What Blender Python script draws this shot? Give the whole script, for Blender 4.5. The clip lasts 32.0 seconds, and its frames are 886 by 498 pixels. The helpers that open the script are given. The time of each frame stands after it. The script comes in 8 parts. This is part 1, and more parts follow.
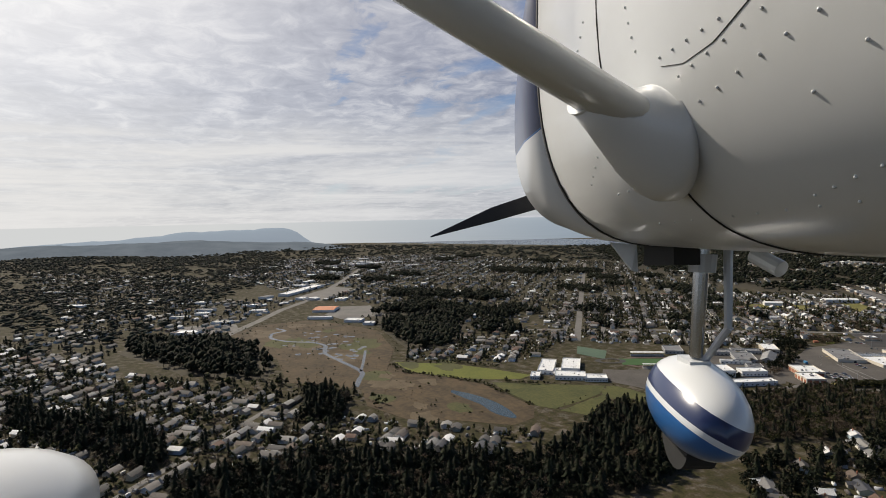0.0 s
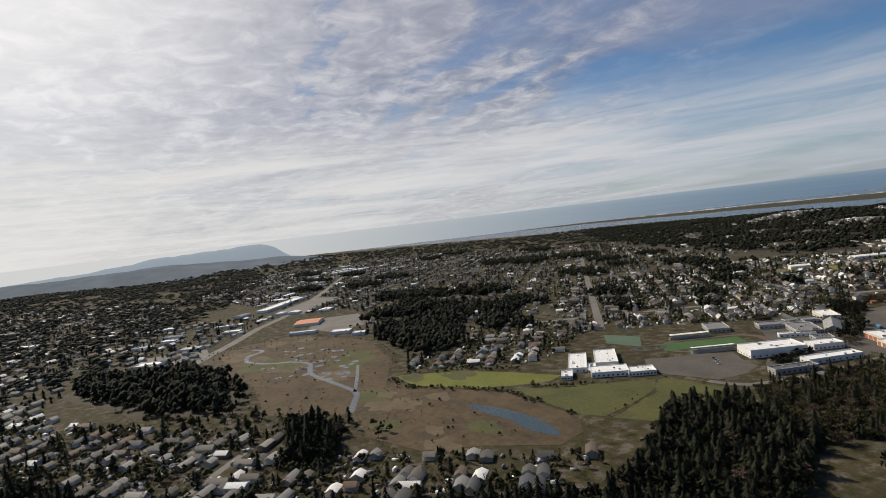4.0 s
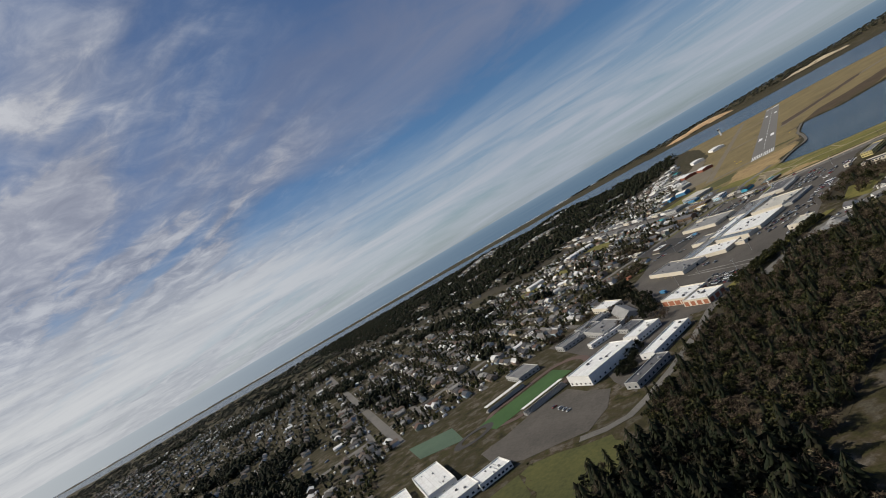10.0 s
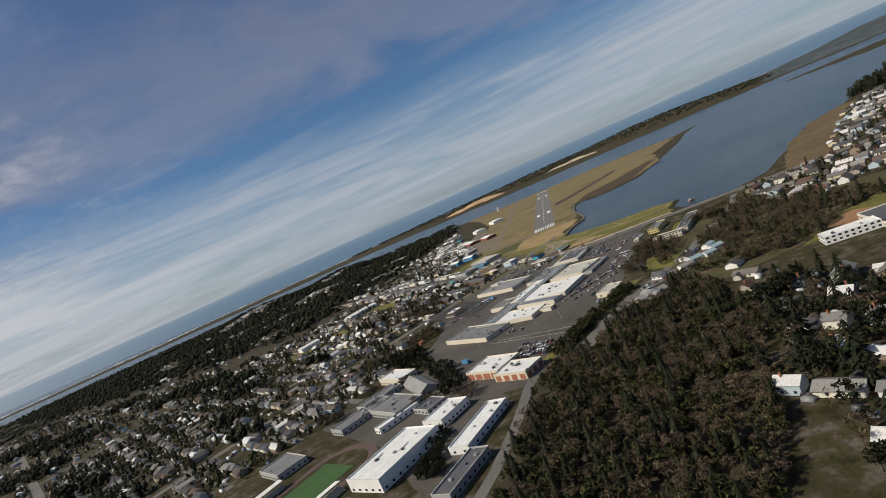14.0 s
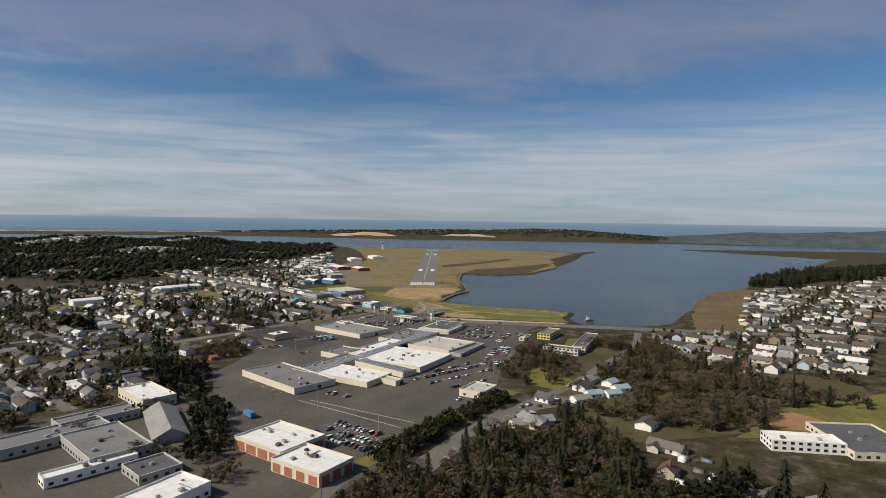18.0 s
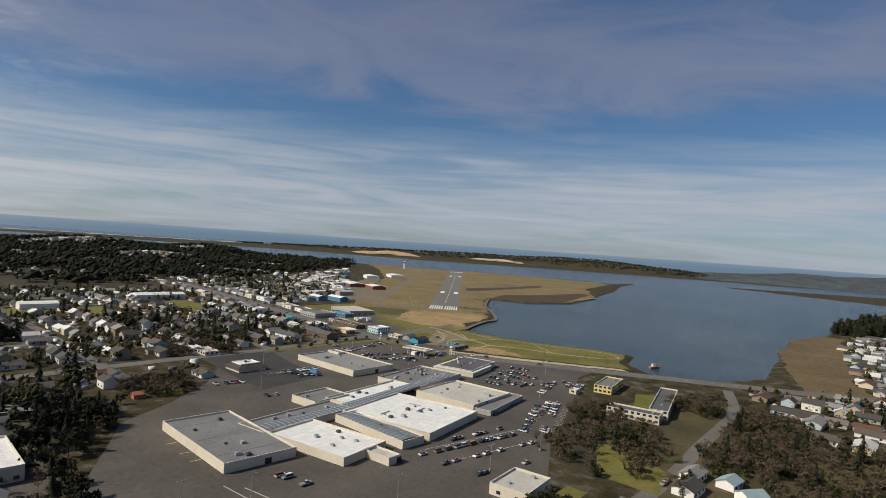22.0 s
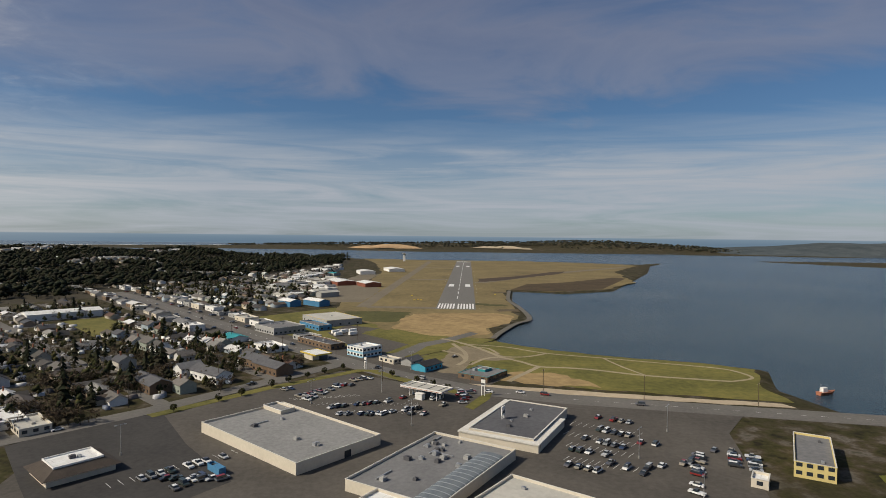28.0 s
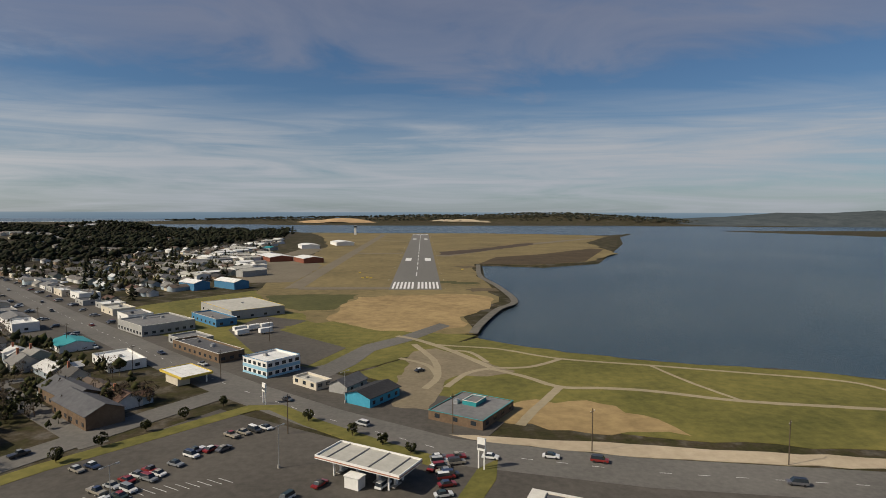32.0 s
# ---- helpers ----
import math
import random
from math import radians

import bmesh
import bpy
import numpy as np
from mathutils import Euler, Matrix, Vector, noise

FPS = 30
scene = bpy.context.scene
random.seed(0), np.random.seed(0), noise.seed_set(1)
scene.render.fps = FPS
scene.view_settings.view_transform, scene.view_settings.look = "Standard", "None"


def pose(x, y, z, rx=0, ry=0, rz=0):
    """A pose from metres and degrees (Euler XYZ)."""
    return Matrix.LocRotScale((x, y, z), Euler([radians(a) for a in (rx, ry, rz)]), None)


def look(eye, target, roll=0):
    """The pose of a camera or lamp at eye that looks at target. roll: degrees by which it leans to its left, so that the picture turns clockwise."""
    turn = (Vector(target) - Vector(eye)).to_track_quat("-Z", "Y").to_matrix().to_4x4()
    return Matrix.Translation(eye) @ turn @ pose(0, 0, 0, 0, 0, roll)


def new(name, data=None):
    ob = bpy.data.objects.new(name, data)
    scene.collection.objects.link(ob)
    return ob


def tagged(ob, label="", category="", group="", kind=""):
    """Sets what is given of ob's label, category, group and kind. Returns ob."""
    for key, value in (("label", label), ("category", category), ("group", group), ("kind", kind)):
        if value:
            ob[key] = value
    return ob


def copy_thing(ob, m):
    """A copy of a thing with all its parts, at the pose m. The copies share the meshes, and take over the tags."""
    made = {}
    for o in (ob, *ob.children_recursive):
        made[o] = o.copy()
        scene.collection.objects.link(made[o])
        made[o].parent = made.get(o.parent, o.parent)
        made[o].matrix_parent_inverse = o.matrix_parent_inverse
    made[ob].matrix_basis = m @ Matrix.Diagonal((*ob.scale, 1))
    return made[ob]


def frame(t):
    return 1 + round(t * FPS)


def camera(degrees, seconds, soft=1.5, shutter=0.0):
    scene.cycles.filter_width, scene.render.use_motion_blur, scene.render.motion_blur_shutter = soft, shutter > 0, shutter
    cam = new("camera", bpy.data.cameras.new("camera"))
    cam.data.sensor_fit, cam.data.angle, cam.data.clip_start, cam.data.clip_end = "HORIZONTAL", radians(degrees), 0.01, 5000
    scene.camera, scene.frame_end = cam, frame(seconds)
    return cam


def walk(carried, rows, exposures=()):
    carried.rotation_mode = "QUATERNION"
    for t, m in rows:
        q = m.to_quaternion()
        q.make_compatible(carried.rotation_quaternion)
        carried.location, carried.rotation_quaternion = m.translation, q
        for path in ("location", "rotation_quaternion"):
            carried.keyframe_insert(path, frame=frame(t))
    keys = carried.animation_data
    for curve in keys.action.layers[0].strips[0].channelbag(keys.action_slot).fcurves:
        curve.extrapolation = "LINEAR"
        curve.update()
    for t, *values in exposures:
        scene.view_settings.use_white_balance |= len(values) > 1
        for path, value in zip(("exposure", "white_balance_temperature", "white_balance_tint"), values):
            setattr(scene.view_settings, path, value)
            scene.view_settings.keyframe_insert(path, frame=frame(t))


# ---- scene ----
cam = camera(74.40, 32.0, soft=0.9)


def aim(x, y, z, yaw, pitch, lean):
    """A pose from a place, the heading (degrees to the left of +y), the pitch and the lean."""
    a, b = radians(yaw), radians(pitch)
    ahead = (-math.sin(a) * math.cos(b), math.cos(a) * math.cos(b), math.sin(b))
    return look((x, y, z), (x + 100 * ahead[0], y + 100 * ahead[1], z + 100 * ahead[2]), lean)


# seconds, stops, kelvin, tint
EXPOSURES = [(0, 0.0, 6700, 10), (4, -0.04, 6750, 10), (7, -0.20, 6600, 9), (10, -0.25, 6500, 9), (14, -0.20, 6550, 9), (16.5, -0.12, 6650, 9), (18, -0.08, 6700, 9), (22, -0.18, 6650, 9), (25, -0.24, 6650, 9), (28, -0.26, 6800, 9), (32, -0.28, 6950, 9)]
# seconds, place, heading, pitch, lean
FLIGHT = [
    (0.0, 397.7, -1389.4, 194.3, 65.18, -3.00, -1.27),
    (0.5, 382.1, -1384.7, 190.9, 64.91, -3.34, -1.65),
    (1.0, 366.5, -1380.2, 187.7, 64.44, -3.62, -1.39),
    (1.5, 351.2, -1375.6, 184.6, 63.80, -3.75, -1.12),
    (2.0, 335.8, -1371.1, 181.6, 63.37, -3.91, -0.59),
    (2.5, 320.5, -1366.6, 178.6, 63.30, -3.82, -0.44),
    (3.0, 305.2, -1362.1, 175.8, 63.35, -3.61, -0.99),
    (3.5, 289.8, -1357.4, 173.0, 63.54, -3.27, -3.50),
    (5.5, 233.7, -1332.1, 165.3, 60.73, -1.60, -17.17),
    (6.0, 218.7, -1323.5, 163.0, 59.20, -1.17, -20.48),
    (6.5, 203.7, -1314.4, 160.7, 56.75, -0.57, -23.52),
    (7.0, 188.8, -1304.7, 158.4, 53.32, -0.09, -26.09),
    (7.5, 174.4, -1294.4, 156.1, 50.10, -0.05, -28.28),
    (8.0, 160.7, -1283.7, 153.8, 47.03, 0.20, -29.46),
    (8.5, 147.4, -1272.7, 151.7, 43.96, 0.31, -31.04),
    (9.0, 134.3, -1261.4, 149.7, 40.92, 0.46, -31.26),
    (9.5, 121.8, -1249.8, 147.7, 37.38, 0.63, -31.21),
    (10.0, 110.0, -1237.7, 145.9, 34.03, 0.16, -30.18),
    (10.5, 99.2, -1224.9, 144.2, 30.37, -0.36, -29.51),
    (11.0, 89.4, -1211.3, 142.7, 26.81, -1.11, -28.94),
    (11.5, 80.6, -1197.1, 141.3, 23.90, -2.15, -27.48),
    (12.0, 72.6, -1183.0, 139.8, 21.23, -2.92, -27.28),
    (12.5, 65.2, -1168.9, 138.3, 19.12, -3.07, -25.63),
    (13.0, 58.2, -1154.8, 136.5, 17.23, -3.15, -25.60),
    (13.5, 51.8, -1140.4, 134.3, 14.99, -3.97, -24.28),
    (14.0, 46.2, -1125.3, 132.0, 12.21, -4.51, -24.12),
    (14.5, 41.5, -1109.4, 129.5, 9.33, -4.92, -24.02),
    (15.0, 37.7, -1093.0, 127.0, 6.33, -5.43, -21.87),
    (15.5, 34.5, -1076.4, 124.4, 3.32, -5.49, -15.19),
    (17.5, 30.7, -1003.7, 113.3, -1.26, -3.81, -2.63),
    (18.0, 30.9, -986.5, 110.6, -0.20, -2.86, 0.84),
    (18.5, 31.0, -969.4, 108.1, 0.15, -2.82, 0.50),
    (19.0, 30.8, -952.6, 105.8, 0.16, -2.20, -0.72),
    (19.5, 30.2, -936.0, 103.7, -0.23, -1.62, 0.53),
    (20.0, 29.8, -919.5, 101.5, -0.10, -0.50, 3.99),
    (20.5, 29.4, -902.4, 99.5, -0.21, 0.27, 8.85),
    (21.0, 29.3, -884.5, 98.0, 0.04, -0.25, 7.49),
    (21.5, 29.3, -866.4, 96.6, 1.47, -0.57, 6.20),
    (22.0, 28.7, -848.7, 95.3, 2.35, -0.56, 3.95),
    (22.5, 27.4, -831.8, 94.0, 2.44, -0.40, 1.70),
    (23.0, 25.7, -815.2, 92.8, 1.93, -0.20, 0.25),
    (23.5, 24.1, -798.7, 91.4, 1.36, -0.41, -0.35),
    (24.0, 22.2, -782.1, 90.0, 1.03, -0.47, -0.05),
    (24.5, 20.2, -765.2, 88.7, 1.12, -0.52, 0.95),
    (25.0, 18.6, -748.0, 87.5, 1.29, -1.05, 0.79),
    (25.5, 17.3, -730.3, 86.4, 1.14, -1.27, 0.24),
    (27.5, 14.2, -658.4, 81.0, 2.62, -1.60, 1.76),
    (28.0, 12.7, -641.0, 79.5, 2.45, -1.32, 0.60),
    (28.5, 11.2, -623.4, 78.0, 2.28, -1.83, -1.00),
    (29.0, 10.0, -605.6, 76.4, 2.33, -2.41, -2.87),
    (29.5, 8.8, -587.3, 74.8, 1.66, -3.09, -3.79),
    (30.0, 8.0, -568.6, 72.8, 0.63, -3.55, -3.39),
    (30.5, 7.5, -550.1, 70.7, -0.28, -3.38, -3.13),
    (31.0, 6.8, -531.6, 68.7, -0.89, -3.03, -2.84),
    (31.5, 6.4, -513.1, 66.7, -1.78, -3.17, -0.90),
    (32.0, 6.3, -494.6, 64.8, -1.98, -3.68, 0.11),
]
walk(cam, [(row[0], aim(*row[1:])) for row in FLIGHT], EXPOSURES)

# ---- sky and sun ----
SUN_AZ, SUN_EL = 108.0, 40.0  # degrees to the left of +y, degrees above the horizon
world = bpy.data.worlds.new("sky")
scene.world = world
world.use_nodes = True
wn, wl = world.node_tree.nodes, world.node_tree.links
wn.clear()


def wmath(op, a, b=None):
    n = wn.new("ShaderNodeMath")
    n.operation = op
    for i, v in enumerate((a, b)):
        if v is None:
            continue
        if isinstance(v, (int, float)):
            n.inputs[i].default_value = v
        else:
            wl.new(v, n.inputs[i])
    return n.outputs[0]


def wramp(value, stops):
    n = wn.new("ShaderNodeValToRGB")
    e = n.color_ramp.elements
    e[0].position, e[0].color = stops[0][0], (*stops[0][1], 1)
    e[1].position, e[1].color = stops[-1][0], (*stops[-1][1], 1)
    for p, c in stops[1:-1]:
        x = e.new(p)
        x.color = (*c, 1)
    wl.new(value, n.inputs[0])
    return n.outputs[0]


def wmix(f, a, b):
    n = wn.new("ShaderNodeMix")
    n.data_type = "RGBA"
    for i, v in ((0, f), (6, a), (7, b)):
        if isinstance(v, (int, float)):
            n.inputs[i].default_value = v
        elif isinstance(v, tuple):
            n.inputs[i].default_value = (*v, 1)
        else:
            wl.new(v, n.inputs[i])
    return n.outputs[2]


sky = wn.new("ShaderNodeTexSky")
sky.sky_type = "NISHITA"
sky.sun_disc = False
sky.sun_elevation, sky.sun_rotation = radians(SUN_EL), radians(360 - SUN_AZ)
sky.air_density, sky.dust_density, sky.ozone_density = 1.0, 0.5, 3.5
coord = wn.new("ShaderNodeTexCoord")
split = wn.new("ShaderNodeSeparateXYZ")
wl.new(coord.outputs["Generated"], split.inputs[0])
dx, dy, dz = split.outputs
up = wmath("MAXIMUM", dz, 0.0)
# a flat cloud deck seen in perspective
low = wmath("ADD", up, 0.10)
plane = wn.new("ShaderNodeCombineXYZ")
wl.new(wmath("DIVIDE", dx, low), plane.inputs[0])
wl.new(wmath("DIVIDE", dy, low), plane.inputs[1])
turn = wn.new("ShaderNodeMapping")
turn.inputs["Rotation"].default_value = (0, 0, radians(-20))
turn.inputs["Scale"].default_value = (0.55, 1.5, 1)
wl.new(plane.outputs[0], turn.inputs[0])


def wnoise(vec, scale, detail, rough=0.55, warp=0.0):
    n = wn.new("ShaderNodeTexNoise")
    n.inputs["Scale"].default_value, n.inputs["Detail"].default_value = scale, detail
    n.inputs["Roughness"].default_value, n.inputs["Distortion"].default_value = rough, warp
    wl.new(vec, n.inputs["Vector"])
    return n.outputs["Fac"]


wide = wnoise(turn.outputs[0], 0.42, 3, 0.5, 0.5)
fine = wnoise(turn.outputs[0], 1.5, 5, 0.5, 0.6)
ripple = wnoise(plane.outputs[0], 6.0, 6, 0.62, 0.5)
# thicker, mottled cloud towards the sun's side of the sky
sunward = wmath("ADD", wmath("MULTIPLY", dx, -math.sin(radians(SUN_AZ + 5))), wmath("MULTIPLY", dy, math.cos(radians(SUN_AZ + 5))))
sunny = wmath("MAXIMUM", sunward, 0.0)
cover = wmath("ADD", wmath("ADD", wmath("ADD", wmath("MULTIPLY", wide, 0.9), -0.09), wmath("MULTIPLY", fine, 0.55)),
              wmath("ADD", wmath("MULTIPLY", sunward, 0.46), wmath("MULTIPLY", wmath("MULTIPLY", ripple, sunny), 0.34)))
veil = wramp(cover, [(0.72, (0.0, 0.0, 0.0)), (0.86, (0.20, 0.20, 0.20)), (0.97, (0.62, 0.62, 0.62)), (1.10, (0.88, 0.88, 0.88))])
cloud_tone = wramp(wmath("ADD", wmath("MULTIPLY", ripple, 0.62), wmath("MULTIPLY", fine, 0.38)), [(0.38, (0.18, 0.20, 0.28)), (0.5, (0.31, 0.33, 0.41)), (0.63, (0.56, 0.57, 0.62))])
glare = wmath("POWER", wmath("MAXIMUM", wmath("ADD", wmath("MULTIPLY", sunward, math.cos(radians(SUN_EL))), wmath("MULTIPLY", dz, math.sin(radians(SUN_EL)))), 0.0), 6.0)
cloud_tone = wmix(glare, cloud_tone, (1.5, 1.46, 1.38))
strength = wn.new("ShaderNodeVectorMath")
strength.operation = "SCALE"
strength.inputs["Scale"].default_value = 0.074
wl.new(sky.outputs[0], strength.inputs[0])
tint = wn.new("ShaderNodeVectorMath")
tint.operation = "MULTIPLY"
tint.inputs[1].default_value = (0.66, 0.87, 1.08)
wl.new(strength.outputs[0], tint.inputs[0])
above = wmix(veil, tint.outputs[0], cloud_tone)
# a long soft belt of lilac-grey cloud half way up, torn along its edges
drift = wn.new("ShaderNodeMapping")
drift.inputs["Scale"].default_value = (1.0, 1.0, 3.6)
wl.new(coord.outputs["Generated"], drift.inputs[0])
tear = wnoise(drift.outputs[0], 2.6, 6, 0.58, 0.7)
level = wmath("ADD", dz, wmath("MULTIPLY", wmath("SUBTRACT", tear, 0.5), 0.34))
belt = wramp(level, [(0.205, (0, 0, 0)), (0.265, (0.50, 0.50, 0.50)), (0.32, (0.62, 0.62, 0.62)), (0.385, (0.22, 0.22, 0.22)), (0.46, (0, 0, 0))])
above = wmix(wmath("MULTIPLY", belt, wmath("SUBTRACT", 1.0, sunny)), above, wmix(tear, (0.17, 0.19, 0.29), (0.33, 0.35, 0.45)))
# a pale bank of cloud low over the sea, drawn out in streaks
bank = wramp(wmath("ADD", dz, wmath("MULTIPLY", wmath("SUBTRACT", fine, 0.5), 0.07)), [(0.0, (0.78, 0.78, 0.78)), (0.05, (0.86, 0.86, 0.86)), (0.085, (0.96, 0.92, 0.92)), (0.12, (0.80, 0.80, 0.80)), (0.15, (0.40, 0.40, 0.40)), (0.195, (0.0, 0.0, 0.0))])
streak_map = wn.new("ShaderNodeMapping")
streak_map.inputs["Scale"].default_value = (1.0, 1.0, 15.0)
wl.new(coord.outputs["Generated"], streak_map.inputs[0])
streak = wramp(wnoise(streak_map.outputs[0], 2.4, 6, 0.6, 0.9), [(0.34, (0.40, 0.40, 0.40)), (0.50, (0.84, 0.84, 0.84)), (0.62, (1.15, 1.15, 1.15))])
blend = wn.new("ShaderNodeMix")
blend.data_type, blend.blend_type = "RGBA", "MULTIPLY"
blend.inputs[0].default_value = 1.0
wl.new(bank, blend.inputs[6])
wl.new(streak, blend.inputs[7])
bank = blend.outputs[2]
above = wmix(bank, above, wmix(sunny, (0.45, 0.50, 0.585), (0.80, 0.80, 0.80)))
# open sea up to the horizon, streaked with wind; sunward glare and haze painted in
sea_map = wn.new("ShaderNodeMapping")
sea_map.inputs["Scale"].default_value = (3.0, 3.0, 160.0)
wl.new(coord.outputs["Generated"], sea_map.inputs[0])
chop = wnoise(sea_map.outputs[0], 3.0, 4, 0.6, 0.4)
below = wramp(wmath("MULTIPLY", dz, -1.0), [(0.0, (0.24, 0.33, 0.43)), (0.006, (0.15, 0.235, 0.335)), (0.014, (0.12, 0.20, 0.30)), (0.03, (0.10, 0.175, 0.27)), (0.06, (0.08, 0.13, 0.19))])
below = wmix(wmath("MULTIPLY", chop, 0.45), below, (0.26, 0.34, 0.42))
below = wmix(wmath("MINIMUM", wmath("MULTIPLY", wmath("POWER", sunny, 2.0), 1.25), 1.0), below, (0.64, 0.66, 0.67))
horizon = wramp(wmath("ADD", wmath("MULTIPLY", dz, 40.0), 0.5), [(0.42, (0, 0, 0)), (0.47, (1, 1, 1))])
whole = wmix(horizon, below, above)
back = wn.new("ShaderNodeBackground")
back.inputs["Strength"].default_value = 1.0
wl.new(whole, back.inputs["Color"])
wout = wn.new("ShaderNodeOutputWorld")
wl.new(back.outputs[0], wout.inputs[0])

sun_lamp = bpy.data.lights.new("sun", "SUN")
sun_lamp.energy, sun_lamp.angle, sun_lamp.color = 5.0, radians(0.5), (1.0, 0.92, 0.80)
sun = new("sun", sun_lamp)
sa, se = radians(SUN_AZ), radians(SUN_EL)
TO_SUN = Vector((-math.sin(sa) * math.cos(se), math.cos(sa) * math.cos(se), math.sin(se)))
sun.matrix_world = look(TO_SUN * 900, (0, 0, 0))

# ---- materials ----
def shader(name, rough=0.8, metal=0.0, spec=0.4):
    m = bpy.data.materials.new(name)
    m.use_nodes = True
    nodes = m.node_tree.nodes
    b = nodes["Principled BSDF"]
    b.inputs["Roughness"].default_value, b.inputs["Metallic"].default_value = rough, metal
    b.inputs["Specular IOR Level"].default_value = spec
    return m, nodes, m.node_tree.links, b


def mixed(nodes, links, f, a, b, mode="MIX"):
    n = nodes.new("ShaderNodeMix")
    n.data_type, n.blend_type = "RGBA", mode
    for i, v in ((0, f), (6, a), (7, b)):
        if isinstance(v, (int, float)):
            n.inputs[i].default_value = v
        elif isinstance(v, tuple):
            n.inputs[i].default_value = (*v, 1)
        else:
            links.new(v, n.inputs[i])
    return n.outputs[2]


def grain(nodes, links, scale, detail=4, rough=0.6, where="world", stretch=None):
    if where == "world":
        src = nodes.new("ShaderNodeNewGeometry").outputs["Position"]
    else:
        src = nodes.new("ShaderNodeTexCoord").outputs["Object"]
    if stretch:
        mp = nodes.new("ShaderNodeMapping")
        mp.inputs["Rotation"].default_value = (0, 0, radians(stretch[0]))
        mp.inputs["Scale"].default_value = (stretch[1], stretch[2], 1)
        links.new(src, mp.inputs[0])
        src = mp.outputs[0]
    n = nodes.new("ShaderNodeTexNoise")
    n.inputs["Scale"].default_value, n.inputs["Detail"].default_value = scale, detail
    n.inputs["Roughness"].default_value = rough
    links.new(src, n.inputs["Vector"])
    return n.outputs["Fac"]


def ramp(nodes, links, value, stops, step=False):
    n = nodes.new("ShaderNodeValToRGB")
    if step:
        n.color_ramp.interpolation = "CONSTANT"
    e = n.color_ramp.elements
    e[0].position, e[0].color = stops[0][0], (*stops[0][1], 1)
    e[1].position, e[1].color = stops[-1][0], (*stops[-1][1], 1)
    for p, c in stops[1:-1]:
        x = e.new(p)
        x.color = (*c, 1)
    links.new(value, n.inputs[0])
    return n.outputs[0]


def bumped(nodes, links, b, value, strength, distance):
    n = nodes.new("ShaderNodeBump")
    n.inputs["Strength"].default_value, n.inputs["Distance"].default_value = strength, distance
    links.new(value, n.inputs["Height"])
    links.new(n.outputs[0], b.inputs["Normal"])


def surface(name, dark, light, coarse=0.05, small=1.2, rough=0.85, bump=0.0, metal=0.0, where="world", spec=0.3, blotch=0.5, stretch=None):
    """Two colours blended by noise at a large and a small scale."""
    m, nodes, links, b = shader(name, rough, metal, spec)
    g1, g2 = grain(nodes, links, coarse, 4, 0.6, where, stretch), grain(nodes, links, small, 5, 0.65, where)
    f = nodes.new("ShaderNodeMapRange")
    f.inputs[1].default_value, f.inputs[2].default_value = 0.32, 0.68
    add = nodes.new("ShaderNodeMix")
    add.inputs[0].default_value = blotch
    links.new(g2, add.inputs[2])
    links.new(g1, add.inputs[3])
    links.new(add.outputs[0], f.inputs[0])
    links.new(mixed(nodes, links, f.outputs[0], dark, light), b.inputs["Base Color"])
    if bump:
        bumped(nodes, links, b, g2, 0.5, bump)
    return m


def palette(name, colours, rough=0.8, island=False, wear=0.25, small=0.8, metal=0.0, spec=0.35, coat=0.0):
    """One colour out of a list for each object, or for each loose piece, with wear on it."""
    m, nodes, links, b = shader(name, rough, metal, spec)
    if island:
        r = nodes.new("ShaderNodeNewGeometry").outputs["Random Per Island"]
    else:
        r = nodes.new("ShaderNodeObjectInfo").outputs["Random"]
    n = len(colours)
    pick = ramp(nodes, links, r, [(i / n, c) for i, c in enumerate(colours)], True)
    g = grain(nodes, links, small, 4, 0.65)
    shade = ramp(nodes, links, g, [(0.3, (1 - wear,) * 3), (0.7, (1.0,) * 3)])
    links.new(mixed(nodes, links, 1.0, pick, shade, "MULTIPLY"), b.inputs["Base Color"])
    b.inputs["Coat Weight"].default_value = coat
    return m


M_ASPHALT = surface("asphalt_lot", (0.046, 0.041, 0.035), (0.112, 0.100, 0.085), 0.025, 0.45, 0.9, blotch=0.55)
M_ROAD = surface("asphalt_road", (0.088, 0.083, 0.075), (0.165, 0.154, 0.138), 0.03, 0.6, 0.88)
M_RUNWAY = surface("runway_tarmac", (0.115, 0.110, 0.100), (0.18, 0.172, 0.155), 0.012, 0.3, 0.85, stretch=(0, 1, 0.15))
M_PAINT = surface("white_marking", (0.55, 0.55, 0.53), (0.82, 0.82, 0.80), 0.3, 2.0, 0.7)
M_DRY = surface("dry_grass", (0.090, 0.071, 0.032), (0.245, 0.187, 0.083), 0.012, 0.14, 0.95, blotch=0.5)
M_SANDY = surface("sandy_grass", (0.17, 0.115, 0.052), (0.40, 0.285, 0.135), 0.03, 0.16, 0.95)
M_GREEN = surface("mown_grass", (0.060, 0.064, 0.013), (0.195, 0.168, 0.044), 0.03, 0.25, 0.95)
M_BRIGHT = surface("playing_field", (0.066, 0.078, 0.012), (0.135, 0.138, 0.024), 0.03, 0.3, 0.95)
M_TURF = surface("football_turf", (0.030, 0.075, 0.020), (0.05, 0.105, 0.030), 0.03, 0.4, 0.9)
M_MARSH = surface("marsh_reed", (0.024, 0.018, 0.009), (0.100, 0.068, 0.034), 0.03, 0.16, 0.95)
M_SAND = surface("pale_sand", (0.32, 0.26, 0.18), (0.50, 0.41, 0.29), 0.02, 0.3, 0.95)
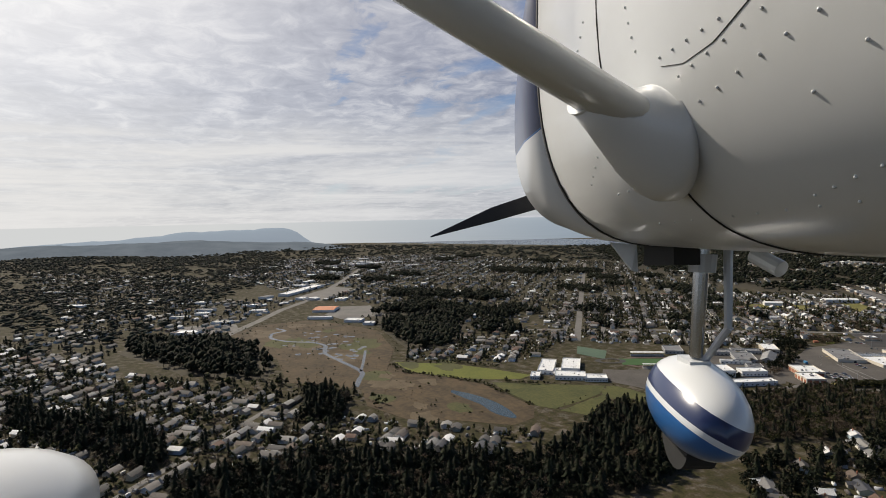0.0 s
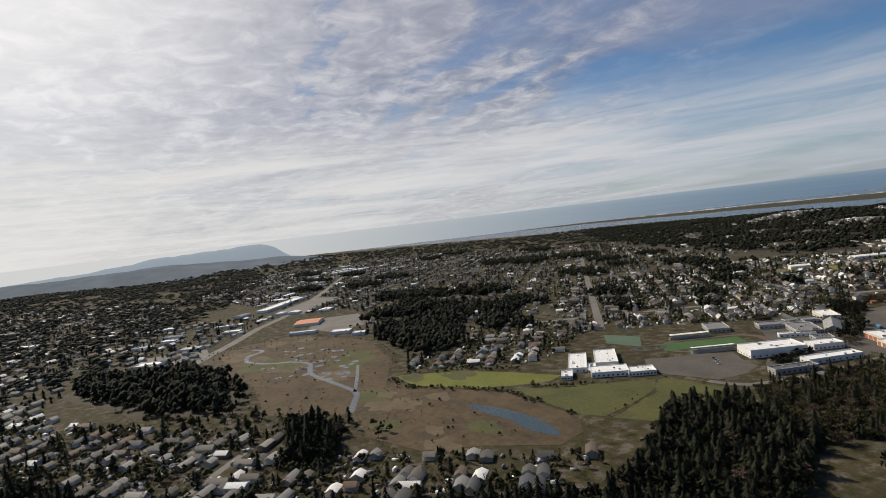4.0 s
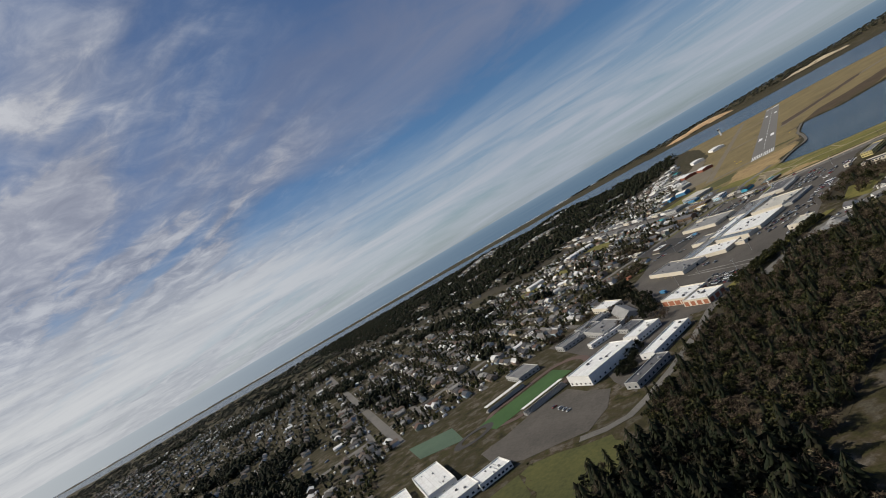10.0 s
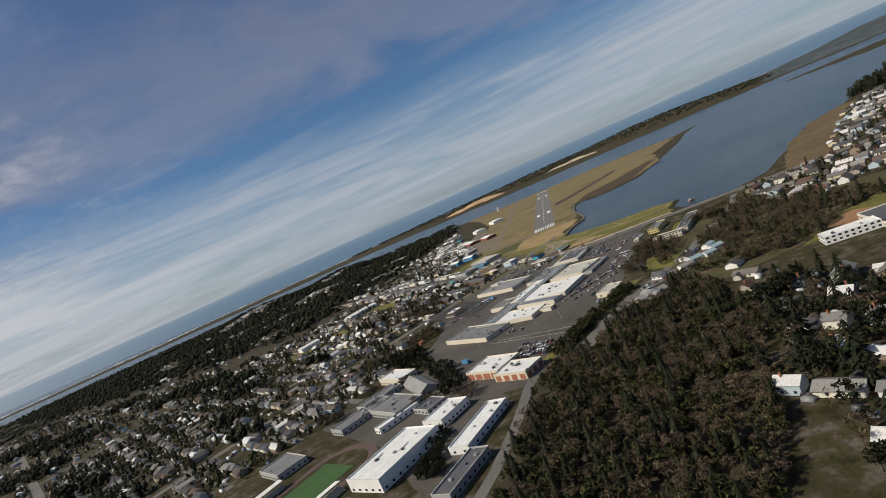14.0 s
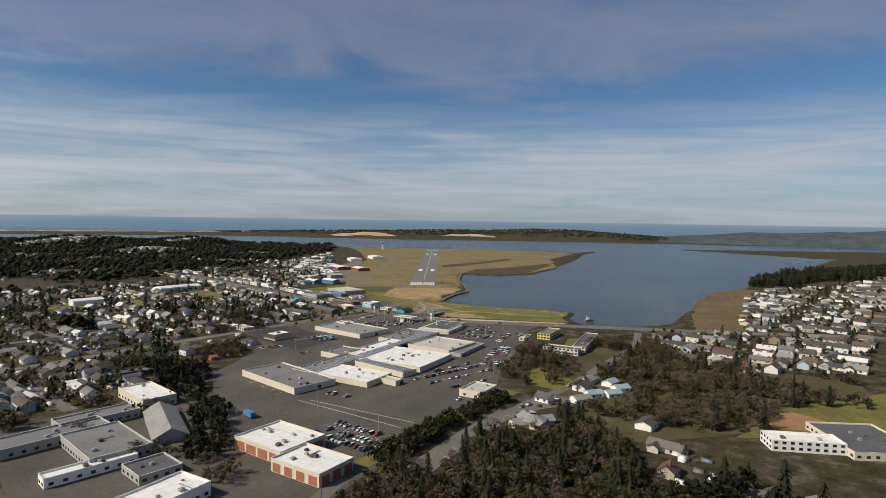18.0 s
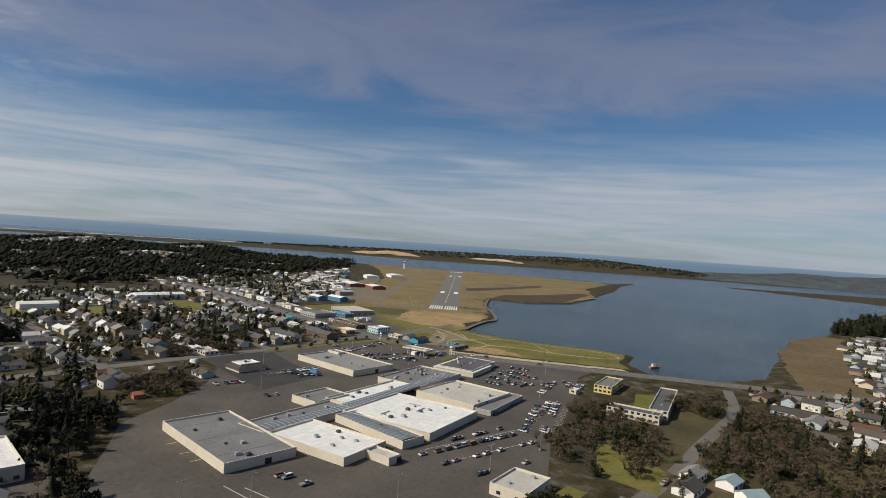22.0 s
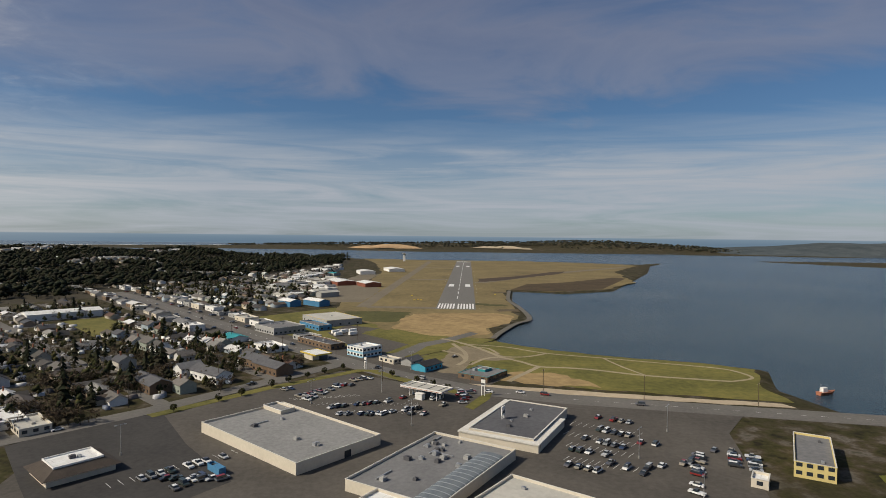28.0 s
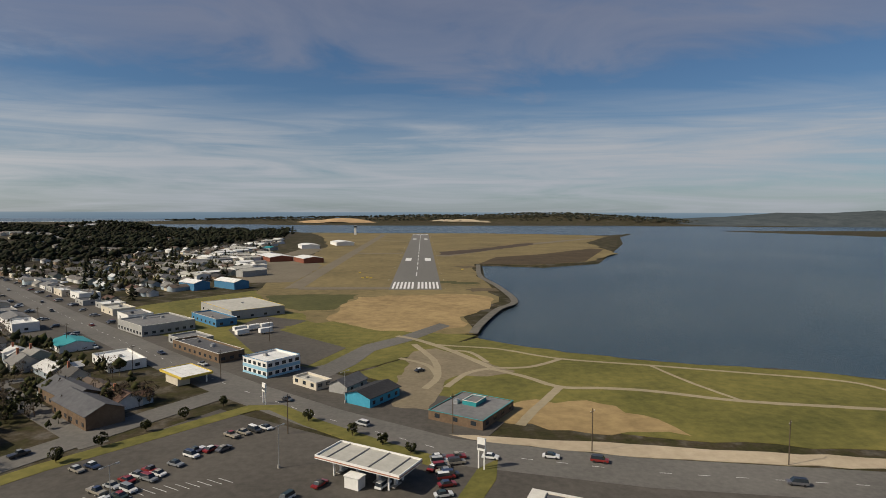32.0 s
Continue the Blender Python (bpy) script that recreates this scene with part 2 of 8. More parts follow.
M_DIRT = surface("bare_track", (0.24, 0.20, 0.13), (0.34, 0.285, 0.19), 0.03, 0.4, 0.95)
M_RED = surface("running_track", (0.075, 0.052, 0.045), (0.12, 0.08, 0.066), 0.03, 0.4, 0.9)
M_COURT = surface("tennis_court", (0.050, 0.085, 0.055), (0.080, 0.12, 0.080), 0.03, 0.4, 0.9)
M_ROUGH = surface("rough_slope_grass", (0.036, 0.030, 0.014), (0.098, 0.082, 0.034), 0.03, 0.3, 0.95, blotch=0.6)
# darker brown ground for the floor of the woods
M_FLOOR = surface("dark_wood_floor", (0.022, 0.018, 0.010), (0.055, 0.045, 0.024), 0.05, 0.5, 0.95)
M_CONCRETE = surface("concrete", (0.26, 0.25, 0.23), (0.40, 0.385, 0.36), 0.05, 0.6, 0.9)
M_ROCK = surface("riprap", (0.07, 0.065, 0.055), (0.18, 0.165, 0.14), 0.2, 0.7, 0.95)
M_WHITEROOF, _n, _l, _b = shader("white_membrane_roof", 0.7, 0, 0.3)
_t = _n.new("ShaderNodeTexBrick")
_l.new(_n.new("ShaderNodeTexCoord").outputs["Object"], _t.inputs["Vector"])
for _k, _v in (("Color1", (0.74, 0.74, 0.72, 1)), ("Color2", (0.68, 0.68, 0.665, 1)), ("Mortar", (0.50, 0.50, 0.49, 1)), ("Scale", 1.0), ("Mortar Size", 0.07), ("Brick Width", 11.0), ("Row Height", 3.2)):
    _t.inputs[_k].default_value = _v
_l.new(mixed(_n, _l, 1.0, _t.outputs["Color"], ramp(_n, _l, grain(_n, _l, 0.25, 5, 0.65, "object"), [(0.35, (0.86, 0.85, 0.83)), (0.6, (1, 1, 1))]), "MULTIPLY"), _b.inputs["Base Color"])
M_GREYROOF = surface("grey_gravel_roof", (0.115, 0.115, 0.118), (0.21, 0.208, 0.205), 0.07, 0.6, 0.9, where="object")
M_DARKROOF = surface("dark_roof", (0.065, 0.065, 0.072), (0.12, 0.12, 0.125), 0.06, 0.5, 0.85, where="object")
M_TANROOF = surface("tan_gravel_roof", (0.34, 0.33, 0.29), (0.50, 0.48, 0.43), 0.06, 0.5, 0.9, where="object")
M_CREAM = surface("cream_wall", (0.50, 0.45, 0.36), (0.63, 0.57, 0.47), 0.08, 0.7, 0.85)
M_BRICK = surface("red_brick_wall", (0.26, 0.095, 0.052), (0.38, 0.155, 0.09), 0.1, 1.2, 0.9)
M_WHITEWALL = surface("white_painted_wall", (0.62, 0.61, 0.58), (0.80, 0.79, 0.76), 0.1, 0.9, 0.8)
M_GREYWALL = surface("grey_wall", (0.26, 0.26, 0.25), (0.38, 0.375, 0.36), 0.1, 0.9, 0.85)
M_BROWNWALL = surface("brown_timber_wall", (0.10, 0.065, 0.040), (0.19, 0.13, 0.085), 0.1, 0.9, 0.85)
M_BLUEWALL = surface("blue_painted_wall", (0.045, 0.16, 0.29), (0.07, 0.22, 0.38), 0.1, 0.9, 0.7)
M_TEAL = surface("teal_metal", (0.02, 0.20, 0.22), (0.04, 0.30, 0.32), 0.1, 0.9, 0.5)
M_YELLOW = surface("yellow_trim", (0.50, 0.36, 0.05), (0.62, 0.47, 0.10), 0.1, 0.9, 0.7)
M_GLASS, _n, _l, _b = shader("window_glass", 0.08, 0.0, 0.6)
_b.inputs["Base Color"].default_value = (0.025, 0.032, 0.04, 1)
M_METAL = surface("galvanised_metal", (0.34, 0.35, 0.36), (0.50, 0.51, 0.52), 0.3, 2.0, 0.45, metal=0.6, where="object")
M_BARK = surface("bark", (0.055, 0.040, 0.028), (0.12, 0.09, 0.065), 0.5, 3.0, 0.95)
M_TAXI = surface("worn_taxiway", (0.12, 0.10, 0.070), (0.20, 0.17, 0.12), 0.02, 0.3, 0.9)
M_TYRE = surface("tyre_rubber", (0.018, 0.018, 0.018), (0.035, 0.035, 0.035), 1, 8, 0.9, where="object")
ROOFS = [(0.085, 0.08, 0.075), (0.70, 0.70, 0.69), (0.13, 0.12, 0.11), (0.06, 0.056, 0.055), (0.12, 0.09, 0.07), (0.17, 0.155, 0.14), (0.075, 0.077, 0.085), (0.26, 0.25, 0.23), (0.12, 0.07, 0.05), (0.62, 0.61, 0.59), (0.10, 0.085, 0.075), (0.07, 0.065, 0.06), (0.20, 0.195, 0.185)]
WALLS = [(0.66, 0.65, 0.62), (0.52, 0.49, 0.43), (0.74, 0.73, 0.71), (0.40, 0.36, 0.29), (0.33, 0.38, 0.42), (0.60, 0.52, 0.38), (0.30, 0.33, 0.28), (0.70, 0.67, 0.58), (0.26, 0.20, 0.15), (0.42, 0.50, 0.55)]
M_HROOF = palette("shingle_roof", ROOFS, 0.85, wear=0.35, small=1.2)
M_HWALL = palette("house_siding", WALLS, 0.8, wear=0.18)
M_FROOF = palette("far_shingle_roof", ROOFS, 0.85, True, wear=0.35, small=1.2)
M_FWALL = palette("far_siding", WALLS, 0.8, True, wear=0.18)
CARS = [(0.62, 0.62, 0.62), (0.70, 0.70, 0.69), (0.04, 0.042, 0.045), (0.22, 0.23, 0.24), (0.22, 0.02, 0.018), (0.03, 0.045, 0.09), (0.42, 0.43, 0.44), (0.02, 0.02, 0.022), (0.03, 0.045, 0.042), (0.30, 0.27, 0.22), (0.75, 0.75, 0.74), (0.10, 0.10, 0.11)]
M_CAR = palette("car_paint", CARS, 0.3, wear=0.08, spec=0.5, coat=0.6)
M_FIR = palette("fir_needles", [(0.014, 0.020, 0.010), (0.020, 0.026, 0.012), (0.026, 0.030, 0.013), (0.020, 0.020, 0.012), (0.032, 0.030, 0.015)], 0.9, True, wear=0.5, small=0.5, spec=0.15)
# tree tones made paler and greyer: distance haze painted into the far woods
M_HAZEWOOD = palette("distant_woods_haze", [(0.038, 0.044, 0.030), (0.050, 0.056, 0.038), (0.060, 0.060, 0.044), (0.070, 0.064, 0.050)], 0.95, True, wear=0.4, small=0.2, spec=0.1)
M_LEAF = palette("evergreen_leaves", [(0.026, 0.032, 0.013), (0.038, 0.044, 0.016), (0.058, 0.060, 0.020), (0.028, 0.028, 0.014), (0.090, 0.082, 0.030)], 0.9, True, wear=0.45, small=0.6, spec=0.15)
M_BARE = palette("bare_twigs", [(0.092, 0.070, 0.046), (0.125, 0.096, 0.064), (0.155, 0.125, 0.078), (0.066, 0.048, 0.034), (0.11, 0.078, 0.057)], 0.95, True, wear=0.4, small=0.6, spec=0.1)

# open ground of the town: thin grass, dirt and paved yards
# distance: far hills, their haze painted in as pale emission
M_HAZE, _n, _l, _b = shader("painted_haze_distance", 1.0, 0, 0)
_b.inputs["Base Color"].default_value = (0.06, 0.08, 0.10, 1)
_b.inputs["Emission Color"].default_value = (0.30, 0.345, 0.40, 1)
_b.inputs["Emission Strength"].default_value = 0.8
M_HILL, _n, _l, _b = shader("painted_haze_forest", 1.0, 0, 0)
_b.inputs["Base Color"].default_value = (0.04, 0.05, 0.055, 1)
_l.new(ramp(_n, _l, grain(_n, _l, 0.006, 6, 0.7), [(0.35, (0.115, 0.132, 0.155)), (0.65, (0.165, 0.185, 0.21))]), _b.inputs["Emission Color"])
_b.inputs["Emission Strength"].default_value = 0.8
# the eastern hills glow faintly blue-grey, a darker painted haze
M_EASTHILL, _n, _l, _b = shader("wooded_hill_glow", 1.0, 0, 0)
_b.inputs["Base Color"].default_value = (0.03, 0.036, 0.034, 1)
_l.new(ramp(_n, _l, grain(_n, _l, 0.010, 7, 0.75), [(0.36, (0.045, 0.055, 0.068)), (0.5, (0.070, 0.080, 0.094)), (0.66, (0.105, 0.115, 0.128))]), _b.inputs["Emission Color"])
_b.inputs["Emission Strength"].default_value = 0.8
M_TOWN, _n, _l, _b = shader("town_ground", 0.95, 0, 0.1)
_g1, _g2, _g3 = grain(_n, _l, 0.018, 5), grain(_n, _l, 0.09, 5), grain(_n, _l, 0.6, 4)
_c = ramp(_n, _l, _g2, [(0.34, (0.022, 0.018, 0.011)), (0.44, (0.048, 0.046, 0.017)), (0.53, (0.070, 0.055, 0.034)), (0.63, (0.13, 0.115, 0.095)), (0.75, (0.040, 0.040, 0.016))])
_c = mixed(_n, _l, ramp(_n, _l, _g1, [(0.4, (0, 0, 0)), (0.62, (0.6, 0.6, 0.6))]), _c, (0.042, 0.038, 0.020))
_l.new(mixed(_n, _l, 1.0, _c, ramp(_n, _l, _g3, [(0.3, (0.65, 0.65, 0.65)), (0.7, (1.1, 1.1, 1.1))]), "MULTIPLY"), _b.inputs["Base Color"])

# water: rippled, glossy, a little muddy
M_WATER, _n, _l, _b = shader("tidal_water", 0.22, 0, 0.30)
_b.inputs["IOR"].default_value = 1.33
_l.new(ramp(_n, _l, grain(_n, _l, 0.004, 4), [(0.35, (0.022, 0.046, 0.070)), (0.65, (0.058, 0.080, 0.094))]), _b.inputs["Base Color"])
bumped(_n, _l, _b, grain(_n, _l, 0.35, 6, 0.7), 0.8, 1.2)

M_STREAM, _n, _l, _b = shader("stream_water", 0.06, 0, 0.5)
_l.new(ramp(_n, _l, grain(_n, _l, 0.03, 4), [(0.35, (0.06, 0.065, 0.06)), (0.65, (0.12, 0.12, 0.11))]), _b.inputs["Base Color"])
bumped(_n, _l, _b, grain(_n, _l, 0.6, 4, 0.6), 0.2, 0.15)


# ---- mesh helpers ----
def mesh(name, verts, faces, *mats, index=None, smooth=False):
    me = bpy.data.meshes.new(name)
    me.from_pydata(verts, [], faces)
    for m in mats:
        me.materials.append(m)
    if index is not None:
        me.polygons.foreach_set("material_index", index)
    if smooth:
        me.polygons.foreach_set("use_smooth", [True] * len(me.polygons))
    me.update()
    return me


def big_mesh(name, co, tri, mats, index=None):
    """A mesh of triangles from numpy arrays."""
    me = bpy.data.meshes.new(name)
    me.vertices.add(len(co))
    me.vertices.foreach_set("co", np.asarray(co, np.float32).ravel())
    me.loops.add(len(tri) * 3)
    me.loops.foreach_set("vertex_index", np.asarray(tri, np.int32).ravel())
    me.polygons.add(len(tri))
    me.polygons.foreach_set("loop_start", np.arange(0, len(tri) * 3, 3, dtype=np.int32))
    for m in mats:
        me.materials.append(m)
    if index is not None:
        me.polygons.foreach_set("material_index", np.asarray(index, np.int32))
    me.update(calc_edges=True)
    return me


def part(name, me, parent, label="", at=None):
    ob = new(name, me)
    ob.parent = parent
    if at is not None:
        ob.matrix_basis = at
    return tagged(ob, label)


def thing(name, at, label, category, group="", kind=""):
    ob = new(name)
    ob.matrix_basis = at
    return tagged(ob, label, category, group, kind)


class Shape:
    """Collects boxes, prisms and tubes into one vertex and face list."""

    def __init__(self):
        self.v, self.f = [], []

    def box(self, x0, y0, z0, x1, y1, z1, taper=0.0):
        n, t = len(self.v), taper
        self.v += [(x0, y0, z0), (x1, y0, z0), (x1, y1, z0), (x0, y1, z0), (x0 + t, y0 + t, z1), (x1 - t, y0 + t, z1), (x1 - t, y1 - t, z1), (x0 + t, y1 - t, z1)]
        self.f += [tuple(n + i for i in q) for q in ((3, 2, 1, 0), (4, 5, 6, 7), (0, 1, 5, 4), (1, 2, 6, 5), (2, 3, 7, 6), (3, 0, 4, 7))]
        return self

    def prism(self, poly, z0, z1):
        n, k = len(self.v), len(poly)
        area = sum(poly[i][0] * poly[(i + 1) % k][1] - poly[(i + 1) % k][0] * poly[i][1] for i in range(k))
        poly = poly if area > 0 else poly[::-1]
        self.v += [(x, y, z0) for x, y in poly] + [(x, y, z1) for x, y in poly]
        self.f += [tuple(n + k + i for i in range(k)), tuple(n + k - 1 - i for i in range(k))]
        self.f += [(n + i, n + (i + 1) % k, n + k + (i + 1) % k, n + k + i) for i in range(k)]
        return self

    def tube(self, p, q, r0, r1, sides=8, caps=True):
        p, q = Vector(p), Vector(q)
        m = (q - p).to_track_quat("Z", "Y").to_matrix()
        n = len(self.v)
        for c, r in ((p, r0), (q, r1)):
            for i in range(sides):
                a = 2 * math.pi * i / sides
                self.v.append(tuple(c + m @ Vector((r * math.cos(a), r * math.sin(a), 0))))
        self.f += [(n + i, n + (i + 1) % sides, n + sides + (i + 1) % sides, n + sides + i) for i in range(sides)]
        if caps:
            self.f += [tuple(n + sides - 1 - i for i in range(sides)), tuple(n + sides + i for i in range(sides))]
        return self

    def ring(self, poly, z0, z1, thick):
        """A wall of some thickness along a closed rectangle (x0, y0, x1, y1)."""
        x0, y0, x1, y1 = poly
        t = thick
        self.box(x0, y0, z0, x1, y0 + t, z1).box(x0, y1 - t, z0, x1, y1, z1)
        return self.box(x0, y0 + t, z0, x0 + t, y1 - t, z1).box(x1 - t, y0 + t, z0, x1, y1 - t, z1)

    def done(self, name, *mats, smooth=False):
        return mesh(name, self.v, self.f, *mats, smooth=smooth)


def inside(poly, x, y):
    """Which of the points lie in a polygon."""
    x, y = np.asarray(x, float), np.asarray(y, float)
    hit = np.zeros(x.shape, bool)
    n = len(poly)
    for i in range(n):
        (x0, y0), (x1, y1) = poly[i], poly[(i + 1) % n]
        cross = (y0 > y) != (y1 > y)
        with np.errstate(divide="ignore", invalid="ignore"):
            hit ^= cross & (x < (x1 - x0) * (y - y0) / (y1 - y0 if y1 != y0 else 1e-9) + x0)
    return hit


def edge_distance(poly, x, y):
    """The distance of the points from a polygon's outline."""
    best = np.full(np.shape(x), 1e9)
    n = len(poly)
    for i in range(n):
        (x0, y0), (x1, y1) = poly[i], poly[(i + 1) % n]
        ux, uy = x1 - x0, y1 - y0
        t = np.clip(((x - x0) * ux + (y - y0) * uy) / (ux * ux + uy * uy + 1e-9), 0, 1)
        best = np.minimum(best, np.hypot(x - x0 - t * ux, y - y0 - t * uy))
    return best


def sheet(name, poly, z, mat, label, category, kind="structure", thick=0.5):
    """A flat patch of ground or paving with a real edge."""
    s = Shape().prism([tuple(p) for p in poly], z - thick, z)
    return tagged(new(name, s.done(name, mat)), label, category, "", kind)


def strip(points, width):
    """The outline of a band of some width along a line."""
    left, right = [], []
    for i, p in enumerate(points):
        a, b = points[max(i - 1, 0)], points[min(i + 1, len(points) - 1)]
        d = Vector((b[0] - a[0], b[1] - a[1])).normalized()
        n = Vector((-d.y, d.x)) * width / 2
        left.append((p[0] + n.x, p[1] + n.y))
        right.append((p[0] - n.x, p[1] - n.y))
    return left + right[::-1]


# the town's street grid: p runs along 140 degrees, q along 50 degrees
GU, GV = Vector((math.cos(radians(140)), math.sin(radians(140)))), Vector((math.cos(radians(50)), math.sin(radians(50))))


def pq(p, q):
    return (GU.x * p + GV.x * q, GU.y * p + GV.y * q)


def to_pq(x, y):
    return (GU.x * x + GU.y * y, GV.x * x + GV.y * y)

# ---- land and water ----
SLOUGH = [(34, -192), (37, -182), (46, -140), (70, -90), (76, -55), (74, 20), (68, 90), (78, 215), (110, 205), (150, 190), (230, 240), (330, 480), (420, 700), (520, 1010), (640, 1240), (1000, 1500), (1300, 900), (700, 194), (590, 60), (430, -140), (340, -260), (290, -343), (222, -378), (188, -366), (178, -323), (196, -278), (160, -258), (123, -249), (72, -227), (40, -205)]
BAY = [(-5600, -600), (-4650, 60), (-3500, 640), (-2600, 1060), (-1900, 1370), (-1300, 1490), (-700, 1440), (-420, 1400), (-340, 1300), (-100, 1258), (200, 1246), (400, 1176), (505, 1100), (640, 1240), (1000, 1500), (2500, 1500), (2500, 2100), (1500, 2050), (900, 2190), (520, 2180), (70, 2230), (-550, 2270), (-960, 2450), (-1725, 2330), (-2450, 2150), (-3300, 1780), (-4200, 1200), (-5600, 420)]
OCEAN_EDGE = [(-5600, 760), (-4600, 1420), (-3500, 2180), (-2850, 2650), (-2140, 3080), (-1400, 3350), (-700, 3480), (200, 3700)]
SPIT_NORTH = OCEAN_EDGE + [(1500, 3700), (3500, 4100), (6500, 5000), (6500, 9000), (-9000, 9000), (-9000, -2500)]


def axis(lo, fine_lo, fine_hi, hi, step, grow):
    out, x, s = list(np.arange(fine_lo, fine_hi + 0.1, step)), fine_hi, step
    while x < hi:
        s *= grow
        x += s
        out.append(x)
    x, s, front = fine_lo, step, []
    while x > lo:
        s *= grow
        x -= s
        front.append(x)
    return np.array(front[::-1] + out)


def terrain(x, y):
    """Height of the ground: flat coastal town, banks down to the water, low dunes and wooded rises."""
    x, y = np.asarray(x, float), np.asarray(y, float)
    wet = np.full(x.shape, -1e9)
    for poly in (SLOUGH, BAY, SPIT_NORTH):
        d = edge_distance(poly, x, y)
        wet = np.maximum(wet, np.where(inside(poly, x, y), d, -d))
    h = np.clip(-wet * 0.28 - 1.2, -6.0, 0.0)

    def rise(cx, cy, rx, ry, ang, top):
        a = radians(ang)
        u, v = (x - cx) * math.cos(a) + (y - cy) * math.sin(a), -(x - cx) * math.sin(a) + (y - cy) * math.cos(a)
        return top * np.clip(1 - (u / (1.7 * rx)) ** 2 - (v / (1.7 * ry)) ** 2, 0, 1) ** 2

    dry = np.clip(-wet / 90, 0, 1)
    hill = rise(-1150, 900, 700, 350, 120, 12) + rise(150, 2950, 800, 240, 2, 38) + rise(-1000, 2900, 500, 150, -6, 16) + rise(950, 2720, 460, 240, -20, 40)
    hill += rise(-1150, 930, 230, 170, 120, 22) + rise(-740, 590, 150, 110, 120, 15) + rise(-890, 1210, 210, 120, 110, 22) + rise(-1500, 700, 260, 160, 120, 16)
    hill += rise(860, -60, 330, 150, 50, 34) + rise(-2900, -1900, 900, 420, 20, 30) + rise(-3500, -700, 500, 500, 60, 22)
    return h + hill * dry


gx = axis(-5600, -160, 460, 3500, 5.0, 1.06)
gy = axis(-4200, -420, 300, 8000, 5.0, 1.05)
GX, GY = np.meshgrid(gx, gy)
GZ = terrain(GX, GY)
nx, ny = len(gx), len(gy)
cells = np.arange((ny - 1) * nx).reshape(ny - 1, nx)[:, :-1].ravel()
tris = np.concatenate([np.stack([cells, cells + 1, cells + nx + 1], 1), np.stack([cells, cells + nx + 1, cells + nx], 1)])
ground = new("ground", big_mesh("ground", np.stack([GX, GY, GZ], -1).reshape(-1, 3), tris, [M_TOWN]))
ground.data.polygons.foreach_set("use_smooth", [True] * len(ground.data.polygons))
tagged(ground, "flat coastal town ground of grass, dirt and yards", "ground", "", "structure")
tagged(new("water", mesh("water", [(-9000, -6000, -1.4), (6500, -6000, -1.4), (6500, 9000, -1.4), (-9000, 9000, -1.4)], [(0, 1, 2, 3)], M_WATER)), "calm blue-grey tidal water of bay and slough", "water", "", "structure")


def patch(name, poly, mat, label, category, lift=0.12):
    return sheet(name, poly, lift, mat, label, category)


def rough_edge(poly, step, amp, seed):
    """The outline of a piece of ground, broken into short uneven stretches."""
    r = random.Random(seed)
    out = []
    for i in range(len(poly)):
        (x0, y0), (x1, y1) = poly[i], poly[(i + 1) % len(poly)]
        d = math.hypot(x1 - x0, y1 - y0)
        n = max(1, int(d / step))
        for k in range(n):
            t = k / n
            o = r.uniform(-amp, amp) if k else r.uniform(-0.3, 0.3) * amp
            out.append((x0 + (x1 - x0) * t - (y1 - y0) / d * o, y0 + (y1 - y0) * t + (x1 - x0) / d * o))
    return out


def smooth_line(points, n=6):
    """A line bent smoothly through its points."""
    p = [points[0]] + list(points) + [points[-1]]
    out = []
    for i in range(1, len(p) - 2):
        for k in range(n):
            t = k / n
            out.append(tuple(0.5 * (2 * p[i][j] + (p[i + 1][j] - p[i - 1][j]) * t + (2 * p[i - 1][j] - 5 * p[i][j] + 4 * p[i + 1][j] - p[i + 2][j]) * t * t + (3 * p[i][j] - p[i - 1][j] - 3 * p[i + 1][j] + p[i + 2][j]) * t ** 3) for j in (0, 1)))
    return out + [tuple(points[-1])]


M_WORNDIRT = surface("trodden_dirt", (0.13, 0.105, 0.068), (0.25, 0.205, 0.135), 0.06, 0.5, 0.95)
# airfield
patch("airfield_grass", rough_edge([(-90, -150), (20, -190), (34, -188), (30, -140), (60, -80), (66, 20), (60, 90), (70, 225), (140, 205), (220, 255), (310, 400), (350, 720), (490, 1015), (470, 1085), (380, 1155), (200, 1226), (-100, 1238), (-330, 1275), (-250, 1000), (-170, 600), (-150, 200), (-130, 0)], 25, 5, 3), M_DRY, "brown winter grass of the airfield", "grass")
patch("threshold_grass", rough_edge([(-42, -54), (-50, -90), (-49, -123), (-48, -155), (-20, -181), (14, -184), (28, -172), (30, -140), (52, -100), (58, -60), (44, -42), (0, -44)], 9, 4, 1), M_SANDY, "sandy dead grass before the runway", "grass", 0.16)
patch("marsh_flat", [(75, 222), (140, 208), (218, 257), (318, 500), (300, 520), (180, 380), (110, 330)], M_MARSH, "reddish salt marsh beside the slough", "marsh", 0.17)
patch("verge_grass", rough_edge([(-136, -150), (-100, -190), (-70, -196), (-52, -160), (-70, -125), (-110, -112)], 8, 4, 2), M_GREEN, "rough green grass by the airfield fence", "grass", 0.15)
runway = patch("runway", [(-22, -14), (22, -14), (22, 1160), (-22, 1160)], M_RUNWAY, "long grey tarmac runway", "runway", 0.22)
patch("taxiway", [(22, 352), (40, 342), (210, 628), (436, 925), (422, 938), (190, 645)], M_TAXI, "worn crossing taxiway", "taxiway", 0.21)
M_SCORCHED = surface("dark_heath", (0.040, 0.028, 0.019), (0.082, 0.058, 0.040), 0.03, 0.3, 0.95)
